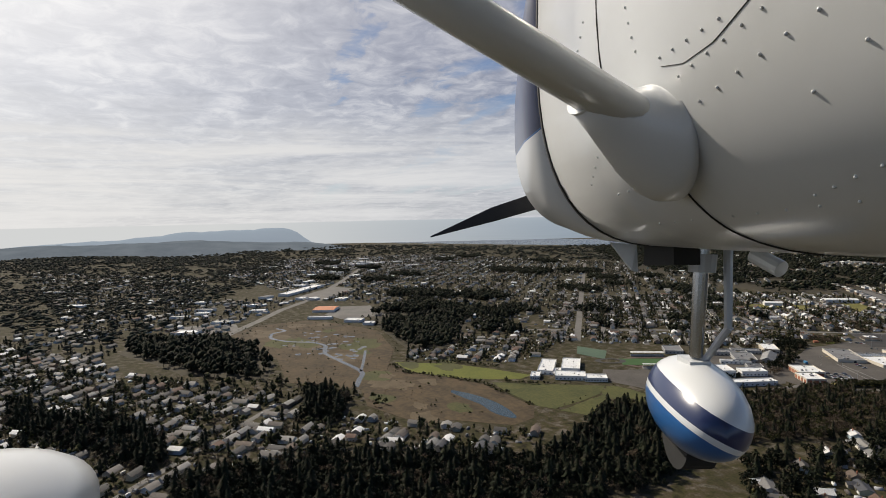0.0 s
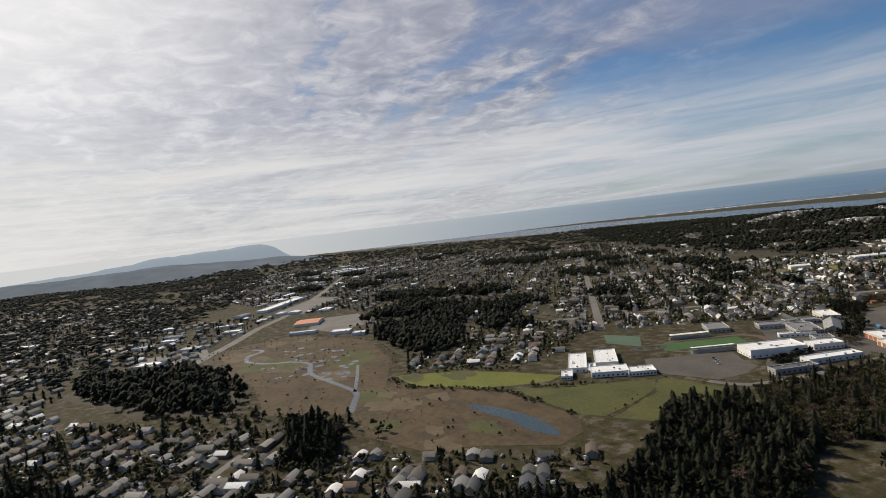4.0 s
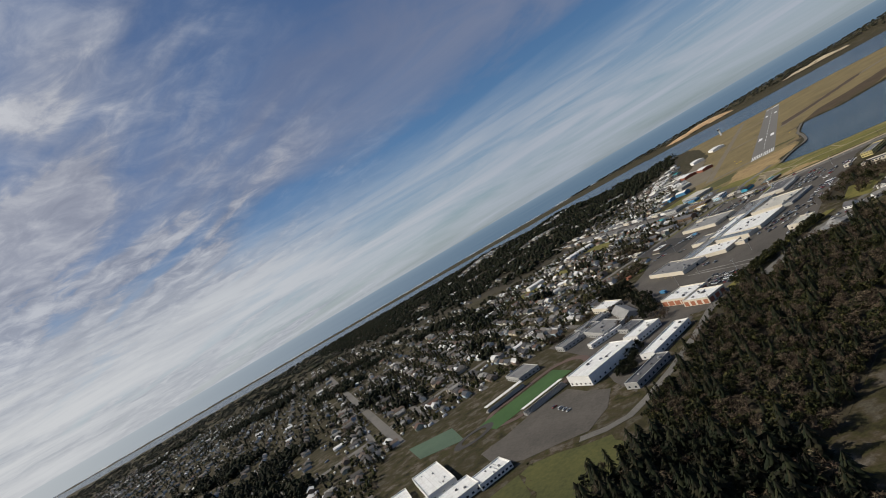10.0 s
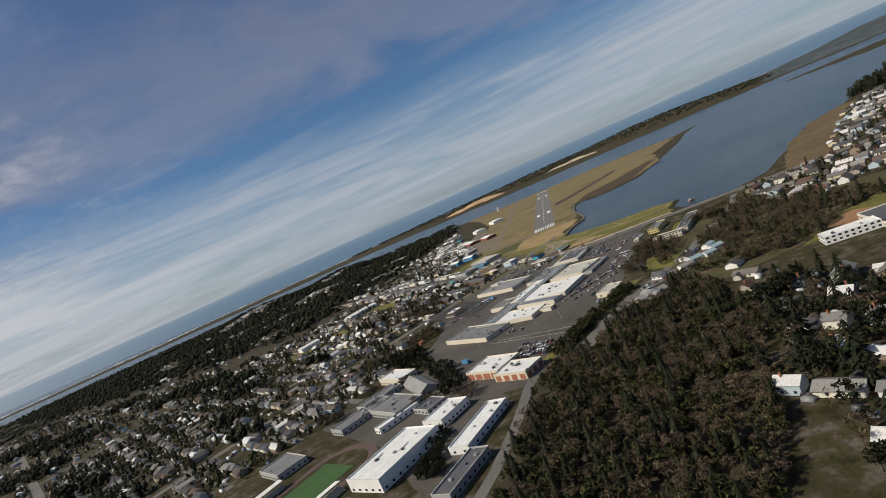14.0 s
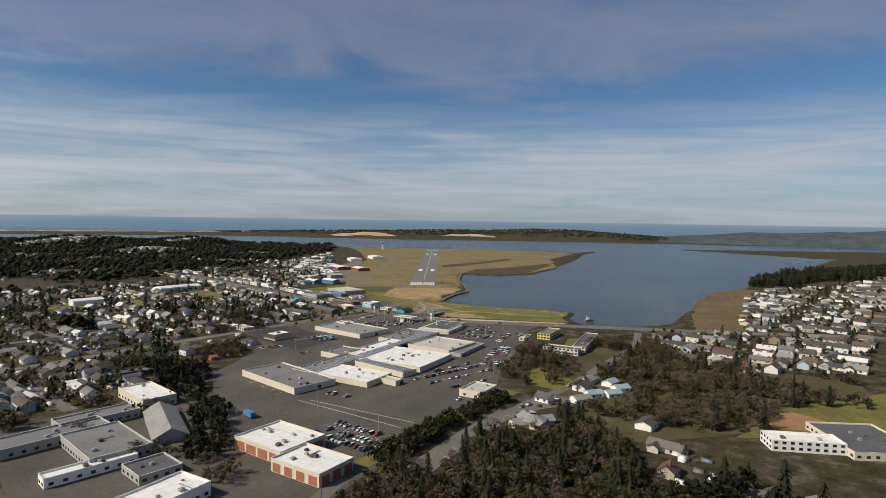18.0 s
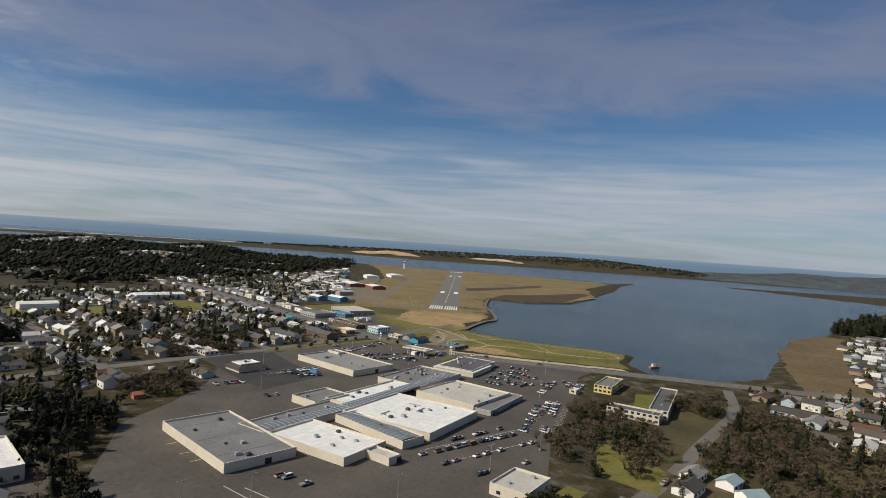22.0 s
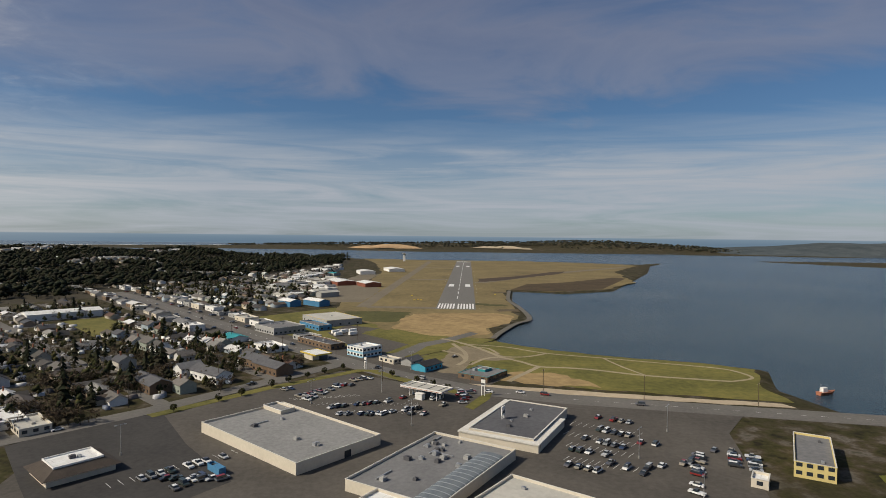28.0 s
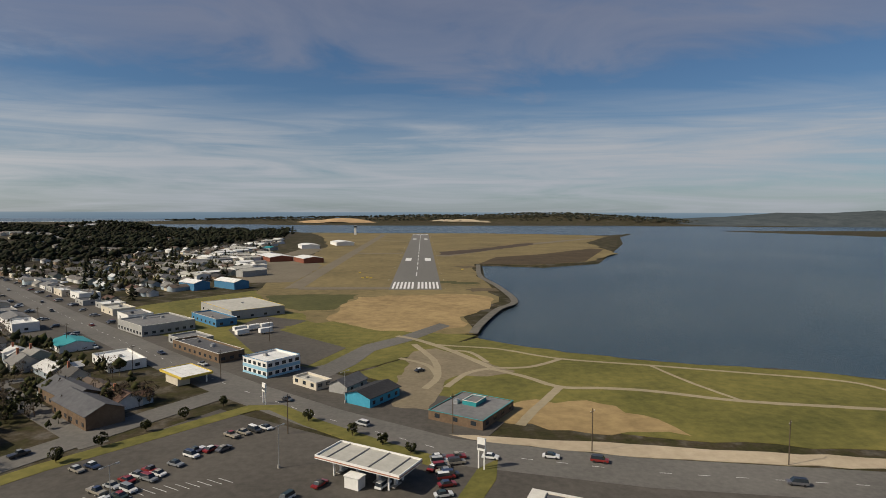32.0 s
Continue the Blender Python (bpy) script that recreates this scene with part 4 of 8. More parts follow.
def gable_building(name, cx, cy, ang, L, W, H, rise, wall, roof, label, category="building", windows=0, group="", over=0.5):
    """A long block under a pitched roof with eaves."""
    ob = thing(name, pose(cx, cy, 0, 0, 0, ang), label, category, group)
    x, y = L / 2, W / 2
    v = [(-x, -y, 0), (x, -y, 0), (x, y, 0), (-x, y, 0), (-x, -y, H), (x, -y, H), (x, y, H), (-x, y, H), (-x, 0, H + rise), (x, 0, H + rise)]
    part("wall", mesh("wall", v, [(0, 1, 5, 4), (2, 3, 7, 6), (1, 2, 6, 9, 5), (3, 0, 4, 8, 7), (3, 2, 1, 0)], wall), ob)
    e, t = over, 0.18
    k = rise / y
    zr, ze = H + rise + t, H - e * k + t
    v = [(-x - e, -y - e, ze), (x + e, -y - e, ze), (x + e, 0, zr), (-x - e, 0, zr), (x + e, y + e, ze), (-x - e, y + e, ze)]
    v += [(a, b, c - t) for a, b, c in v]
    part("roof", mesh("roof", v, [(0, 1, 2, 3), (3, 2, 4, 5), (7, 6, 9, 8), (8, 9, 11, 10), (0, 6, 7, 1), (4, 10, 11, 5), (1, 7, 8, 2), (2, 8, 10, 4), (0, 3, 9, 6), (3, 5, 11, 9)], roof), ob)
    pane = Shape().box(-0.7, -0.05, 0, 0.7, 0.05, 1.2).done("window", M_GLASS)
    for s in (-1, 1):
        for j in range(windows):
            part("window", pane, ob, "", pose(-x + L * (j + 0.5) / windows, s * (y + 0.02), 1.0))
    return ob


# mall, south to north
def vault(name, x0, y0, x1, y1, w, z, label):
    """A long ribbed skylight of single curved panes."""
    d = math.hypot(x1 - x0, y1 - y0)
    ob = thing(name, pose(x0, y0, z, 0, 0, math.degrees(math.atan2(y1 - y0, x1 - x0))), label, "skylight")
    n = max(2, round(d / 3.0))
    step = d / n
    arc = [(w / 2 * math.cos(a), 0.85 * math.sin(a)) for a in [math.pi * k / 6 for k in range(7)]]
    v = [(t, y, h) for t in (0.12, step - 0.12) for y, h in arc]
    pane = mesh("pane", v, [(i, i + 1, 8 + i, 7 + i) for i in range(6)] + [tuple(range(7)), tuple(range(13, 6, -1))], M_VAULT)
    v = [(t, y * 1.02, h * 1.03 + 0.05) for t in (-0.12, 0.12) for y, h in arc]
    rib = mesh("rib", v, [(i, i + 1, 8 + i, 7 + i) for i in range(6)] + [tuple(range(7)), tuple(range(13, 6, -1))], M_METAL)
    for k in range(n):
        part("pane", pane, ob, "", pose(k * step, 0, 0))
        part("rib", rib, ob, "", pose(k * step, 0, 0))
    return ob


flat_building("mall_south_store", -72, -594, 48, 32, 63, 4.3, M_CREAM, M_GREYROOF, "cream department store with a grey panelled roof", "store", units=9, doors=1)
for t in (-21, 0, 21):
    c_, s_ = math.cos(radians(138)), math.sin(radians(138))
    patch("roof_seam", strip([(-72 + t * c_ - 15 * 0.669, -594 + t * s_ - 15 * 0.743), (-72 + t * c_ + 15 * 0.669, -594 + t * s_ + 15 * 0.743)], 0.35), M_DARKROOF, "dark seam across the store roof", "seam", 3.63)
flat_building("mall_white_wing", -29, -586, 60, 28, 46, 3.9, M_CREAM, M_WHITEROOF, "mall wing with a white roof", "mall", units=7)
flat_building("mall_entrance", -2, -598, 55, 7, 15, 3.6, M_CREAM, M_TANROOF, "low cream mall entrance with slanting ends", "mall", units=0, doors=1)
flat_building("mall_concourse", -50, -557, 58, 60, 18, 3.8, M_CREAM, M_GREYROOF, "low grey-roofed mall concourse", "mall", units=8)
flat_building("mall_cross_wing", -9, -563, 140, 50, 14, 3.9, M_CREAM, M_GREYROOF, "grey-roofed cross passage of the mall", "mall", units=3)
flat_building("mall_white_store", 5, -536, 62, 50, 54, 4.2, M_CREAM, M_WHITEROOF, "big mall store under a white roof", "mall", units=12)
flat_building("mall_west_row", -23, -500, 59, 62, 15, 4.0, M_CREAM, M_WHITEROOF, "narrow mall row with a white roof", "mall", units=7)
flat_building("mall_north_hall", 3, -449, 61, 52, 34, 3.9, M_CREAM, M_GREYROOF, "wide grey weathered mall roof", "mall", units=32)
flat_building("mall_tan_store", 33, -487, 56, 42, 42, 4.5, M_CREAM, M_TANROOF, "cream mall store with a tan roof", "mall", units=9)
flat_building("mall_lean_to", 53, -497, 62, 46, 14, 3.0, M_GREYWALL, M_GREYROOF, "low grey lean-to along the store", "mall", units=1, parapet=0.1)
north = thing("mall_north_store", pose(35, -399, 0, 0, 0, 65), "mall store with a dark roof inside a pale canopy", "store")
part("wall", Shape().ring((-22, -13.5, 23, 13), 0, 4.1, 0.4).done("wall", M_CREAM), north)
part("roof", Shape().box(-21.8, -13.3, 3.7, 22.8, 12.8, 4.0).done("roof", M_DARKROOF), north, "dark weathered roof")
part("curb", Shape().ring((-22.2, -13.7, 23.2, 13.2), 4.1, 4.35, 0.5).done("curb", M_COPING), north, "pale roof curb")
for x0, y0, x1, y1 in ((-25, -16.5, -22.25, 16.5), (-22.2, 13.25, 23.2, 16.5), (23.25, -13, 25, 16.5), (-22.2, -16.5, 10, -13.75)):
    part("canopy", Shape().box(x0, y0, 3.0, x1, y1, 3.5).done("canopy", M_COPING), north, "flat pale canopy")
    part("fascia", Shape().box(x0 + 0.3, y0 + 0.3, 0, x1 - 0.3, y1 - 0.3, 2.98).done("fascia", M_CREAM), north)
rooftop_units(north, 36, 20, 4.0, 6, 71)
flat_building("mall_side_shop", -49, -518, 57, 26, 19, 4.2, M_CREAM, M_GREYROOF, "small cream shop on the side of the mall", "shop", units=2)
vault("concourse_skylight", -62, -582, -31, -537, 9.0, 3.25, "ribbed dark skylight over the south concourse")
vault("long_skylight", -31, -537, 22, -440, 9.0, 3.75, "ribbed dark skylight along the mall")
vault("cross_skylight", -27, -548, 8, -579, 10.5, 3.3, "ribbed dark skylight over the cross passage")
flat_building("box_store", -56, -419, 52, 38, 63, 4.3, M_CREAM, M_PALEGRAVEL, "cream box store with a grey roof", "store", units=9, doors=1)
flat_building("box_store_porch", -68, -394, 52, 7, 13, 5.2, M_CREAM, M_PALEGRAVEL, "raised cream entrance of the box store", "store", units=0, band=M_WHITEWALL)
container = thing("skip_container", pose(-70, -452, 0.14, 0, 0, 140), "bright blue skip container by the store wall", "container")
part("body", Shape().ring((-4, -1.2, 4, 1.2), 0.2, 2.3, 0.1).box(-4, -1.2, 0.1, 4, 1.2, 0.2).done("body", M_BLUEWALL), container)
part("lid", Shape().box(-4, -1.2, 2.3, 0.5, 1.2, 2.4).done("lid", M_BLUEWALL), container)
M_MANSARD = surface("dark_shingle_skirt", (0.040, 0.032, 0.026), (0.085, 0.068, 0.055), 0.2, 1.5, 0.9, where="object")
pav = thing("mansard_restaurant", pose(-117, -455, 0.12, 0, 0, 52), "low restaurant with a brown mansard roof and white centre", "restaurant")
part("wall", Shape().ring((-10, -8.5, 10, 8.5), 0, 2.7, 0.3).done("wall", M_CREAM), pav)
part("mansard", Shape().box(-11.5, -10, 2.4, 11.5, 10, 4.4, 4.2).done("mansard", M_MANSARD), pav, "steep brown shingle skirt")
part("roof_curb", Shape().ring((-7.3, -5.8, 7.3, 5.8), 4.4, 5.0, 0.3).done("roof_curb", M_WHITEWALL), pav, "white curb")
part("flat_roof", Shape().box(-7, -5.5, 4.4, 7, 5.5, 4.55).done("flat_roof", M_WHITEROOF), pav)
rooftop_units(pav, 12, 9, 4.55, 3, 77)
flat_building("lot_bank", 56, -619, 58, 21, 16, 4.6, M_CREAM, M_TANROOF, "cream drive-in bank at the edge of the lot", "bank", units=3, windows=3)


def brick_panels(ob, L, W, H, n):
    """Brick bays between the cream piers of a store front."""
    w = L / n - 2.2
    bay = Shape().box(-w / 2, -0.05, 0.4, w / 2, 0.05, H * 0.72).done("brick_bay", M_BRICK)
    for s in (-1, 1):
        for k in range(n):
            part("brick_bay", bay, ob, "", pose(-L / 2 + L * (k + 0.5) / n, s * (W / 2 + 0.04), 0))
    m_ = max(2, round(W / (L / n)))
    for s in (-1, 1):
        for k in range(m_):
            part("brick_bay", bay, ob, "", pose(s * (L / 2 + 0.04), -W / 2 + W * (k + 0.5) / m_, 0, 0, 0, 90))


b1 = flat_building("brick_store_west", -45, -711, 55, 27, 33, 6.4, M_CREAM, M_WHITEROOF, "cream-piered brick store with a white roof", "store", units=8)
brick_panels(b1, 27, 33, 6.4, 3)
b2 = flat_building("brick_store_east", -24, -736, 57, 21, 29, 6.0, M_CREAM, M_WHITEROOF, "brick store wing with a white roof", "store", units=7)
brick_panels(b2, 21, 29, 6.0, 3)
# campus
flat_building("school_gym", -99, -813, 61, 54, 29, 8.4, M_WHITEWALL, M_WHITEROOF, "long school sports hall with a white roof", "hall", units=6, windows=9)
for cx, cy, a, L, W, H, roof, n in ((-151, -680, 50, 38, 15, 5, M_GREYROOF, 9), (-126, -716, 48, 26, 42, 5.5, M_GREYROOF, 7), (-74, -768, 60, 29, 18, 6, M_WHITEROOF, 7), (-118, -741, 48, 36, 8, 4.4, M_WHITEROOF, 7), (-46, -805, 68, 52, 14, 5, M_WHITEROOF, 8), (-50, -856, 66, 40, 12, 5, M_DARKROOF, 8), (-158, -708, 51, 50, 18, 5, M_GREYROOF, 10)):
    flat_building("school_block", cx, cy, a, L, W, H, M_WHITEWALL if roof is M_WHITEROOF else M_GREYWALL, roof, "low school block with a flat roof", "school", units=4, windows=n, group="campus blocks")
flat_building("school_hall", -144, -641, 48, 19, 37, 6.0, M_CREAM, M_WHITEROOF, "pale flat-roofed school hall", "hall", units=4, windows=4)
gable_building("chapel_wing", -112, -686, 122, 48, 16, 3.0, 4.2, M_GREYWALL, M_HALLROOF, "long school hall under a steep grey roof", "hall", windows=8)
flat_building("covered_walk", -92, -740, 49, 18, 18, 4.0, M_GREYWALL, M_DARKROOF, "low dark-roofed school annex", "school", units=3, windows=4)
flat_building("timber_annex", -182, -584, 35, 24, 11, 3.4, M_BROWNWALL, M_GREYROOF, "long brown timber annex with a grey roof", "building", units=1, windows=6)
gable_building("red_house", -195, -544, 50, 11, 8, 3.4, 2.2, M_BRICK, M_DARKROOF, "small red-walled timber house with a dark roof", "house", windows=3)
gable_building("red_shed", -144, -539, 50, 6, 4.5, 2.4, 1.2, M_BRICK, M_BRICK, "small rust-red shed at the lot edge", "shed")
flat_building("white_clinic", -180, -408, 50, 12, 26, 3.4, M_WHITEWALL, M_WHITEROOF, "low white building with a bright flat roof", "building", units=2, windows=3)
flat_building("tan_clinic", -163, -415, 50, 11, 20, 3.2, M_CREAM, M_TANROOF, "low tan building with a flat roof", "building", units=1, windows=3)
flat_building("lot_kiosk", 108, -450, 60, 7, 5, 3.0, M_CREAM, M_WHITEROOF, "small pinkish coffee kiosk in the lot", "kiosk", units=0, windows=1)
for cx, cy, a, L, W, H in ((-217, -962, 140, 60, 19, 5.0), (-206, -933, 141, 54, 23, 5.8), (-168, -963, 54, 36, 24, 5.2), (-146, -943, 56, 26, 19, 4.6), (-190, -998, 141, 22, 11, 4.2), (-190, -966, 141, 26, 9, 4.0)):
    flat_building("middle_school_block", cx, cy, a, L, W, H, M_WHITEWALL, M_WHITEROOF, "bright white school block with a flat white roof", "school", units=6, windows=8, group="white school")

# along the road
corner = flat_building("corner_building", -55, -259, 50, 16, 16, 6.6, M_WHITEWALL, M_WHITEROOF, "two-storey white corner building with pale blue lower walls", "building", units=1, windows=5, storeys=2, band=M_BLUEWALL)
M_BLACKROOF = surface("black_shingle_roof", (0.018, 0.018, 0.020), (0.042, 0.042, 0.045), 0.1, 1.0, 0.85, where="object")
M_TURQUOISE = surface("turquoise_wall", (0.03, 0.24, 0.36), (0.06, 0.34, 0.48), 0.1, 0.9, 0.7)
M_PALEBLUE = surface("pale_blue_wall", (0.22, 0.42, 0.55), (0.30, 0.52, 0.64), 0.1, 0.9, 0.75)
part("blue_plinth", Shape().ring((-8.05, -8.05, 8.05, 8.05), 0, 1.0, 0.1).done("blue_plinth", M_PALEBLUE), corner, "pale blue plinth")
part("blue_belt", Shape().ring((-8.05, -8.05, 8.05, 8.05), 2.7, 4.0, 0.1).done("blue_belt", M_PALEBLUE), corner, "pale blue belt")
flat_building("timber_restaurant", -92, -228, 137, 43, 12, 4.2, M_BROWNWALL, M_DARKROOF, "long dark timber restaurant", "restaurant", units=3, windows=9)
flat_building("glazed_showroom", -140, -172, 137, 32, 28, 5.6, M_GREYWALL, M_GREYROOF, "grey showroom with big windows and a grey roof", "showroom", units=3, windows=8)
flat_building("yellow_hangar", -110, -118, 130, 50, 34, 5.6, M_GREYWALL, M_TANROOF, "wide hangar with a pale roof and thin yellow fascia", "hangar", units=2, windows=6, parapet=0.25, band=M_YELLOW)
flat_building("blue_workshop", -116, -152, 133, 34, 12, 4.5, M_BLUEWALL, M_GREYROOF, "low blue painted workshop with grey roof", "workshop", units=2, windows=6)
flat_building("white_shop", -122, -247, 133, 24, 14, 3.8, M_WHITEWALL, M_WHITEROOF, "low white shop with flat roof", "shop", units=2, windows=4)
gable_building("green_roof_shop", -160, -216, 135, 18, 14, 3, 1.8, M_WHITEWALL, M_TEAL, "small shop with a green metal roof", "shop", windows=3)
gable_building("teal_roof_shop", -11, -296, 55, 16, 11, 3.4, 1.6, M_TURQUOISE, M_BLACKROOF, "turquoise shop with white trim and a dark roof", "shop", windows=4)
flat_building("tan_kiosk", -35, -279, 138, 14, 7, 3, M_CREAM, M_TANROOF, "low tan roadside shop", "shop", units=1, windows=3)
flat_building("slough_restaurant", 22, -312, 57, 22, 19, 3.0, M_BROWNWALL, M_GREYROOF, "flat grey-roofed brown restaurant with teal eaves", "restaurant", units=1, windows=4, parapet=0.15, band=M_TEAL)
flat_building("restaurant_lantern", 23, -309, 57, 7, 5, 4.2, M_TEAL, M_GREYROOF, "raised teal roof lantern of the restaurant", "restaurant", units=0, parapet=0.1)

# stores and trade buildings of the far commercial strip
M_ORANGE = surface("orange_metal_roof", (0.42, 0.16, 0.075), (0.56, 0.23, 0.11), 0.06, 0.4, 0.6)
patch("strip_lot", [(-1110, -1112), (-1300, -965), (-1225, -925), (-1010, -1070)], M_ROAD, "pale asphalt car park of the strip mall", "car park", 0.14)
patch("orange_lot", [(-895, -1054), (-873, -989), (-722, -1002), (-726, -1094), (-800, -1110)], M_ROAD, "pale asphalt yard beside the orange store", "car park", 0.141)
patch("trade_lot", [(-808, -1385), (-784, -1286), (-718, -1287), (-690, -1353), (-720, -1400)], M_ROAD, "pale asphalt trade yard", "car park", 0.142)
flat_building("strip_mall", -1237, -1068, 141.6, 215, 30, 6.5, M_WHITEWALL, M_WHITEROOF, "very long white-roofed strip mall", "mall", units=6)
gable_building("orange_store", -856, -1093, 62, 46, 54, 5, 2.0, M_WHITEWALL, M_ORANGE, "store with a broad orange metal roof", "store")
for cx, cy, a, L, W, roof in ((-751, -1130, 62, 48, 13, M_WHITEROOF), (-722, -1375, 60, 44, 28, M_WHITEROOF), (-802, -1309, 55, 36, 24, M_TANROOF), (-1132, -1336, 65, 46, 26, M_WHITEROOF), (-688, -1079, 55, 34, 24, M_WHITEROOF), (-641, -1063, 55, 22, 18, M_WHITEROOF), (-916, -1227, 60, 34, 22, M_WHITEROOF), (-940, -1338, 60, 30, 20, M_WHITEROOF), (-1067, -1104, 140, 28, 20, M_WHITEROOF), (-916, -1382, 60, 36, 20, M_TANROOF), (-2089, -610, 95, 175, 42, M_WHITEROOF), (-2091, -465, 95, 55, 30, M_WHITEROOF), (-1859, -490, 95, 50, 30, M_WHITEROOF), (-2147, -978, 70, 90, 34, M_TANROOF), (-2144, -1288, 70, 70, 30, M_WHITEROOF), (-1245, -1605, 60, 48, 22, M_WHITEROOF), (-1629, -1707, 60, 60, 26, M_TANROOF), (-990, -1330, 60, 40, 22, M_GREYROOF), (-1010, -1230, 60, 40, 22, M_WHITEROOF)):
    flat_building("strip_store", cx, cy, a, L, W, 5.0, M_WHITEWALL, roof, "pale flat-roofed store on the commercial strip", "store", units=2, group="strip stores")
gable_building("grey_cottage", -21, -284, 60, 12, 8, 3.0, 2.0, M_GREYWALL, M_DARKROOF, "small grey cottage beside the turquoise shop", "house", windows=2)
flat_building("low_annex", -108, -206, 137, 18, 14, 3.6, M_GREYWALL, M_GREYROOF, "low grey annex of the timber restaurant", "building", units=2, windows=3)

# ---- houses ----
def house_proto(L, W, H, rise, wing, chimney, garage):
    """A small timber house: walls, pitched roof with eaves, windows, door, and sometimes a wing, a chimney or a garage door."""
    ob = gable_building("house", 0, 0, 0, L, W, H, rise, M_HWALL, M_HROOF, "small timber house with a shingle roof", "house", group="town houses", over=0.55)
    pane = Shape().box(-0.65, -0.05, 0, 0.65, 0.05, 1.15).done("window", M_GLASS)
    for s in (-1, 1):
        for k in range(2):
            part("window", pane, ob, "", pose((-0.28 + 0.5 * k) * L, s * (W / 2 + 0.02), 1.0))
    part("door", Shape().box(-0.5, -0.06, 0, 0.5, 0.06, 2.0).done("door", M_BROWNWALL), ob, "", pose(0.02 * L, -W / 2 - 0.03, 0.1))
    if wing:
        v = [(-2.6, 0, 0), (2.6, 0, 0), (2.6, -3.6, 0), (-2.6, -3.6, 0), (-2.6, 0, H), (2.6, 0, H), (2.6, -3.6, H), (-2.6, -3.6, H), (0, -3.6, H + 1.5), (0, 1.2, H + 1.5)]
        part("wing_wall", mesh("wing_wall", v, [(1, 2, 6, 5), (3, 0, 4, 7), (2, 3, 7, 8, 6)], M_HWALL), ob, "", pose(-L / 4, -W / 2, 0))
        r = [(-3.0, -4.1, H - 0.1), (0, -4.1, H + 1.65), (3.0, -4.1, H - 0.1), (3.0, 0.6, H - 0.1), (0, 2.2, H + 1.65), (-3.0, 0.6, H - 0.1)]
        r += [(a, b, c - 0.18) for a, b, c in r]
        part("wing_roof", mesh("wing_roof", r, [(0, 1, 4, 5), (1, 2, 3, 4), (11, 10, 7, 6), (10, 9, 8, 7), (0, 6, 7, 1), (1, 7, 8, 2), (0, 5, 11, 6), (2, 8, 9, 3)], M_HROOF), ob, "", pose(-L / 4, -W / 2, 0))
    if chimney:
        part("chimney", Shape().box(-0.35, -0.35, 0, 0.35, 0.35, rise + 1.6).box(-0.42, -0.42, rise + 1.6, 0.42, 0.42, rise + 1.75).done("chimney", M_BRICK), ob, "", pose(L * 0.22, 0.9, H))
    if garage:
        part("garage_door", Shape().box(-1.3, -0.05, 0, 1.3, 0.05, 2.1).done("garage_door", M_WHITEWALL), ob, "", pose(L * 0.33, -W / 2 - 0.02, 0))
    return ob


PROTOS = [house_proto(12.5, 8.2, 2.9, 2.2, True, True, False), house_proto(14.5, 8.6, 2.8, 1.7, False, False, True), house_proto(10.0, 8.0, 3.6, 2.7, False, True, False), house_proto(16.5, 9.2, 2.8, 1.9, True, False, True), house_proto(11.0, 9.0, 5.0, 2.4, False, True, False)]

MALL_AREA = [(-62, -285), (-110, -370), (-146, -428), (-138, -470), (-129, -500), (-129, -545), (-134, -580), (-122, -606), (-108, -650), (-96, -740), (-40, -785), (5, -770), (40, -700), (85, -640), (110, -480), (140, -380), (70, -345), (-3, -325)]
CAMPUS = [(-215, -720), (-160, -610), (-60, -700), (-15, -800), (-30, -900), (-100, -915), (-120, -1000), (-200, -1010), (-258, -955), (-262, -900), (-305, -850), (-240, -800), (-240, -770)]
AIRPORT = [(-150, -195), (-60, -270), (40, -330), (160, -360), (200, -280), (420, 300), (620, 1240), (300, 1700), (-350, 1700), (-330, 1000), (-230, 420), (-175, 100), (-190, -100)]
MARSH_AREA = [(-690, -1315), (-765, -1250), (-765, -1145), (-660, -1085), (-574, -1055), (-414, -1080), (-345, -1110), (-300, -1050), (-249, -1015), (-170, -1010), (-112, -930), (-75, -1000), (-66, -1060), (-48, -1108), (-95, -1160), (-118, -1200), (-182, -1225), (-245, -1215), (-316, -1285), (-450, -1275), (-576, -1300)]
WOOD_WEST = [(-700, -70), (-530, -90), (-440, 30), (-450, 110), (-360, 330), (-310, 900), (-400, 1400), (-1300, 1430), (-2250, 1380), (-2600, 1000), (-1500, 250), (-1000, 40)]
WOOD_LEFT = [(-599, -1471), (-699, -1457), (-663, -1340), (-538, -1275), (-419, -1270), (-336, -1292), (-386, -1350), (-419, -1387), (-500, -1420)]
WOOD_MID = [(-762, -1031), (-577, -1062), (-413, -1078), (-372, -1035), (-420, -985), (-560, -900), (-740, -800), (-830, -880)]
WOOD_NEAR = [(-70, -1402), (-78, -1362), (-77, -1326), (-72, -1294), (-59, -1257), (-38, -1222), (-16, -1189), (1, -1165), (17, -1130), (5, -1100), (-20, -1062), (-42, -1030), (-60, -985), (-25, -955), (50, -985), (95, -1080), (80, -1210), (36, -1300), (0, -1390)]
WOOD_BANK = [(-266, -1262), (-236, -1222), (-190, -1226), (-150, -1252), (-170, -1282)]
WOOD_SOUTH = [(-380, -1558), (-285, -1502), (-247, -1435), (-191, -1412), (-123, -1402), (-112, -1427), (-164, -1456), (-288, -1545)]
CLUMP = [(-155, -618), (-178, -565), (-145, -548), (-124, -600), (-112, -640), (-92, -655), (-64, -722), (-80, -738), (-106, -668), (-125, -645)]
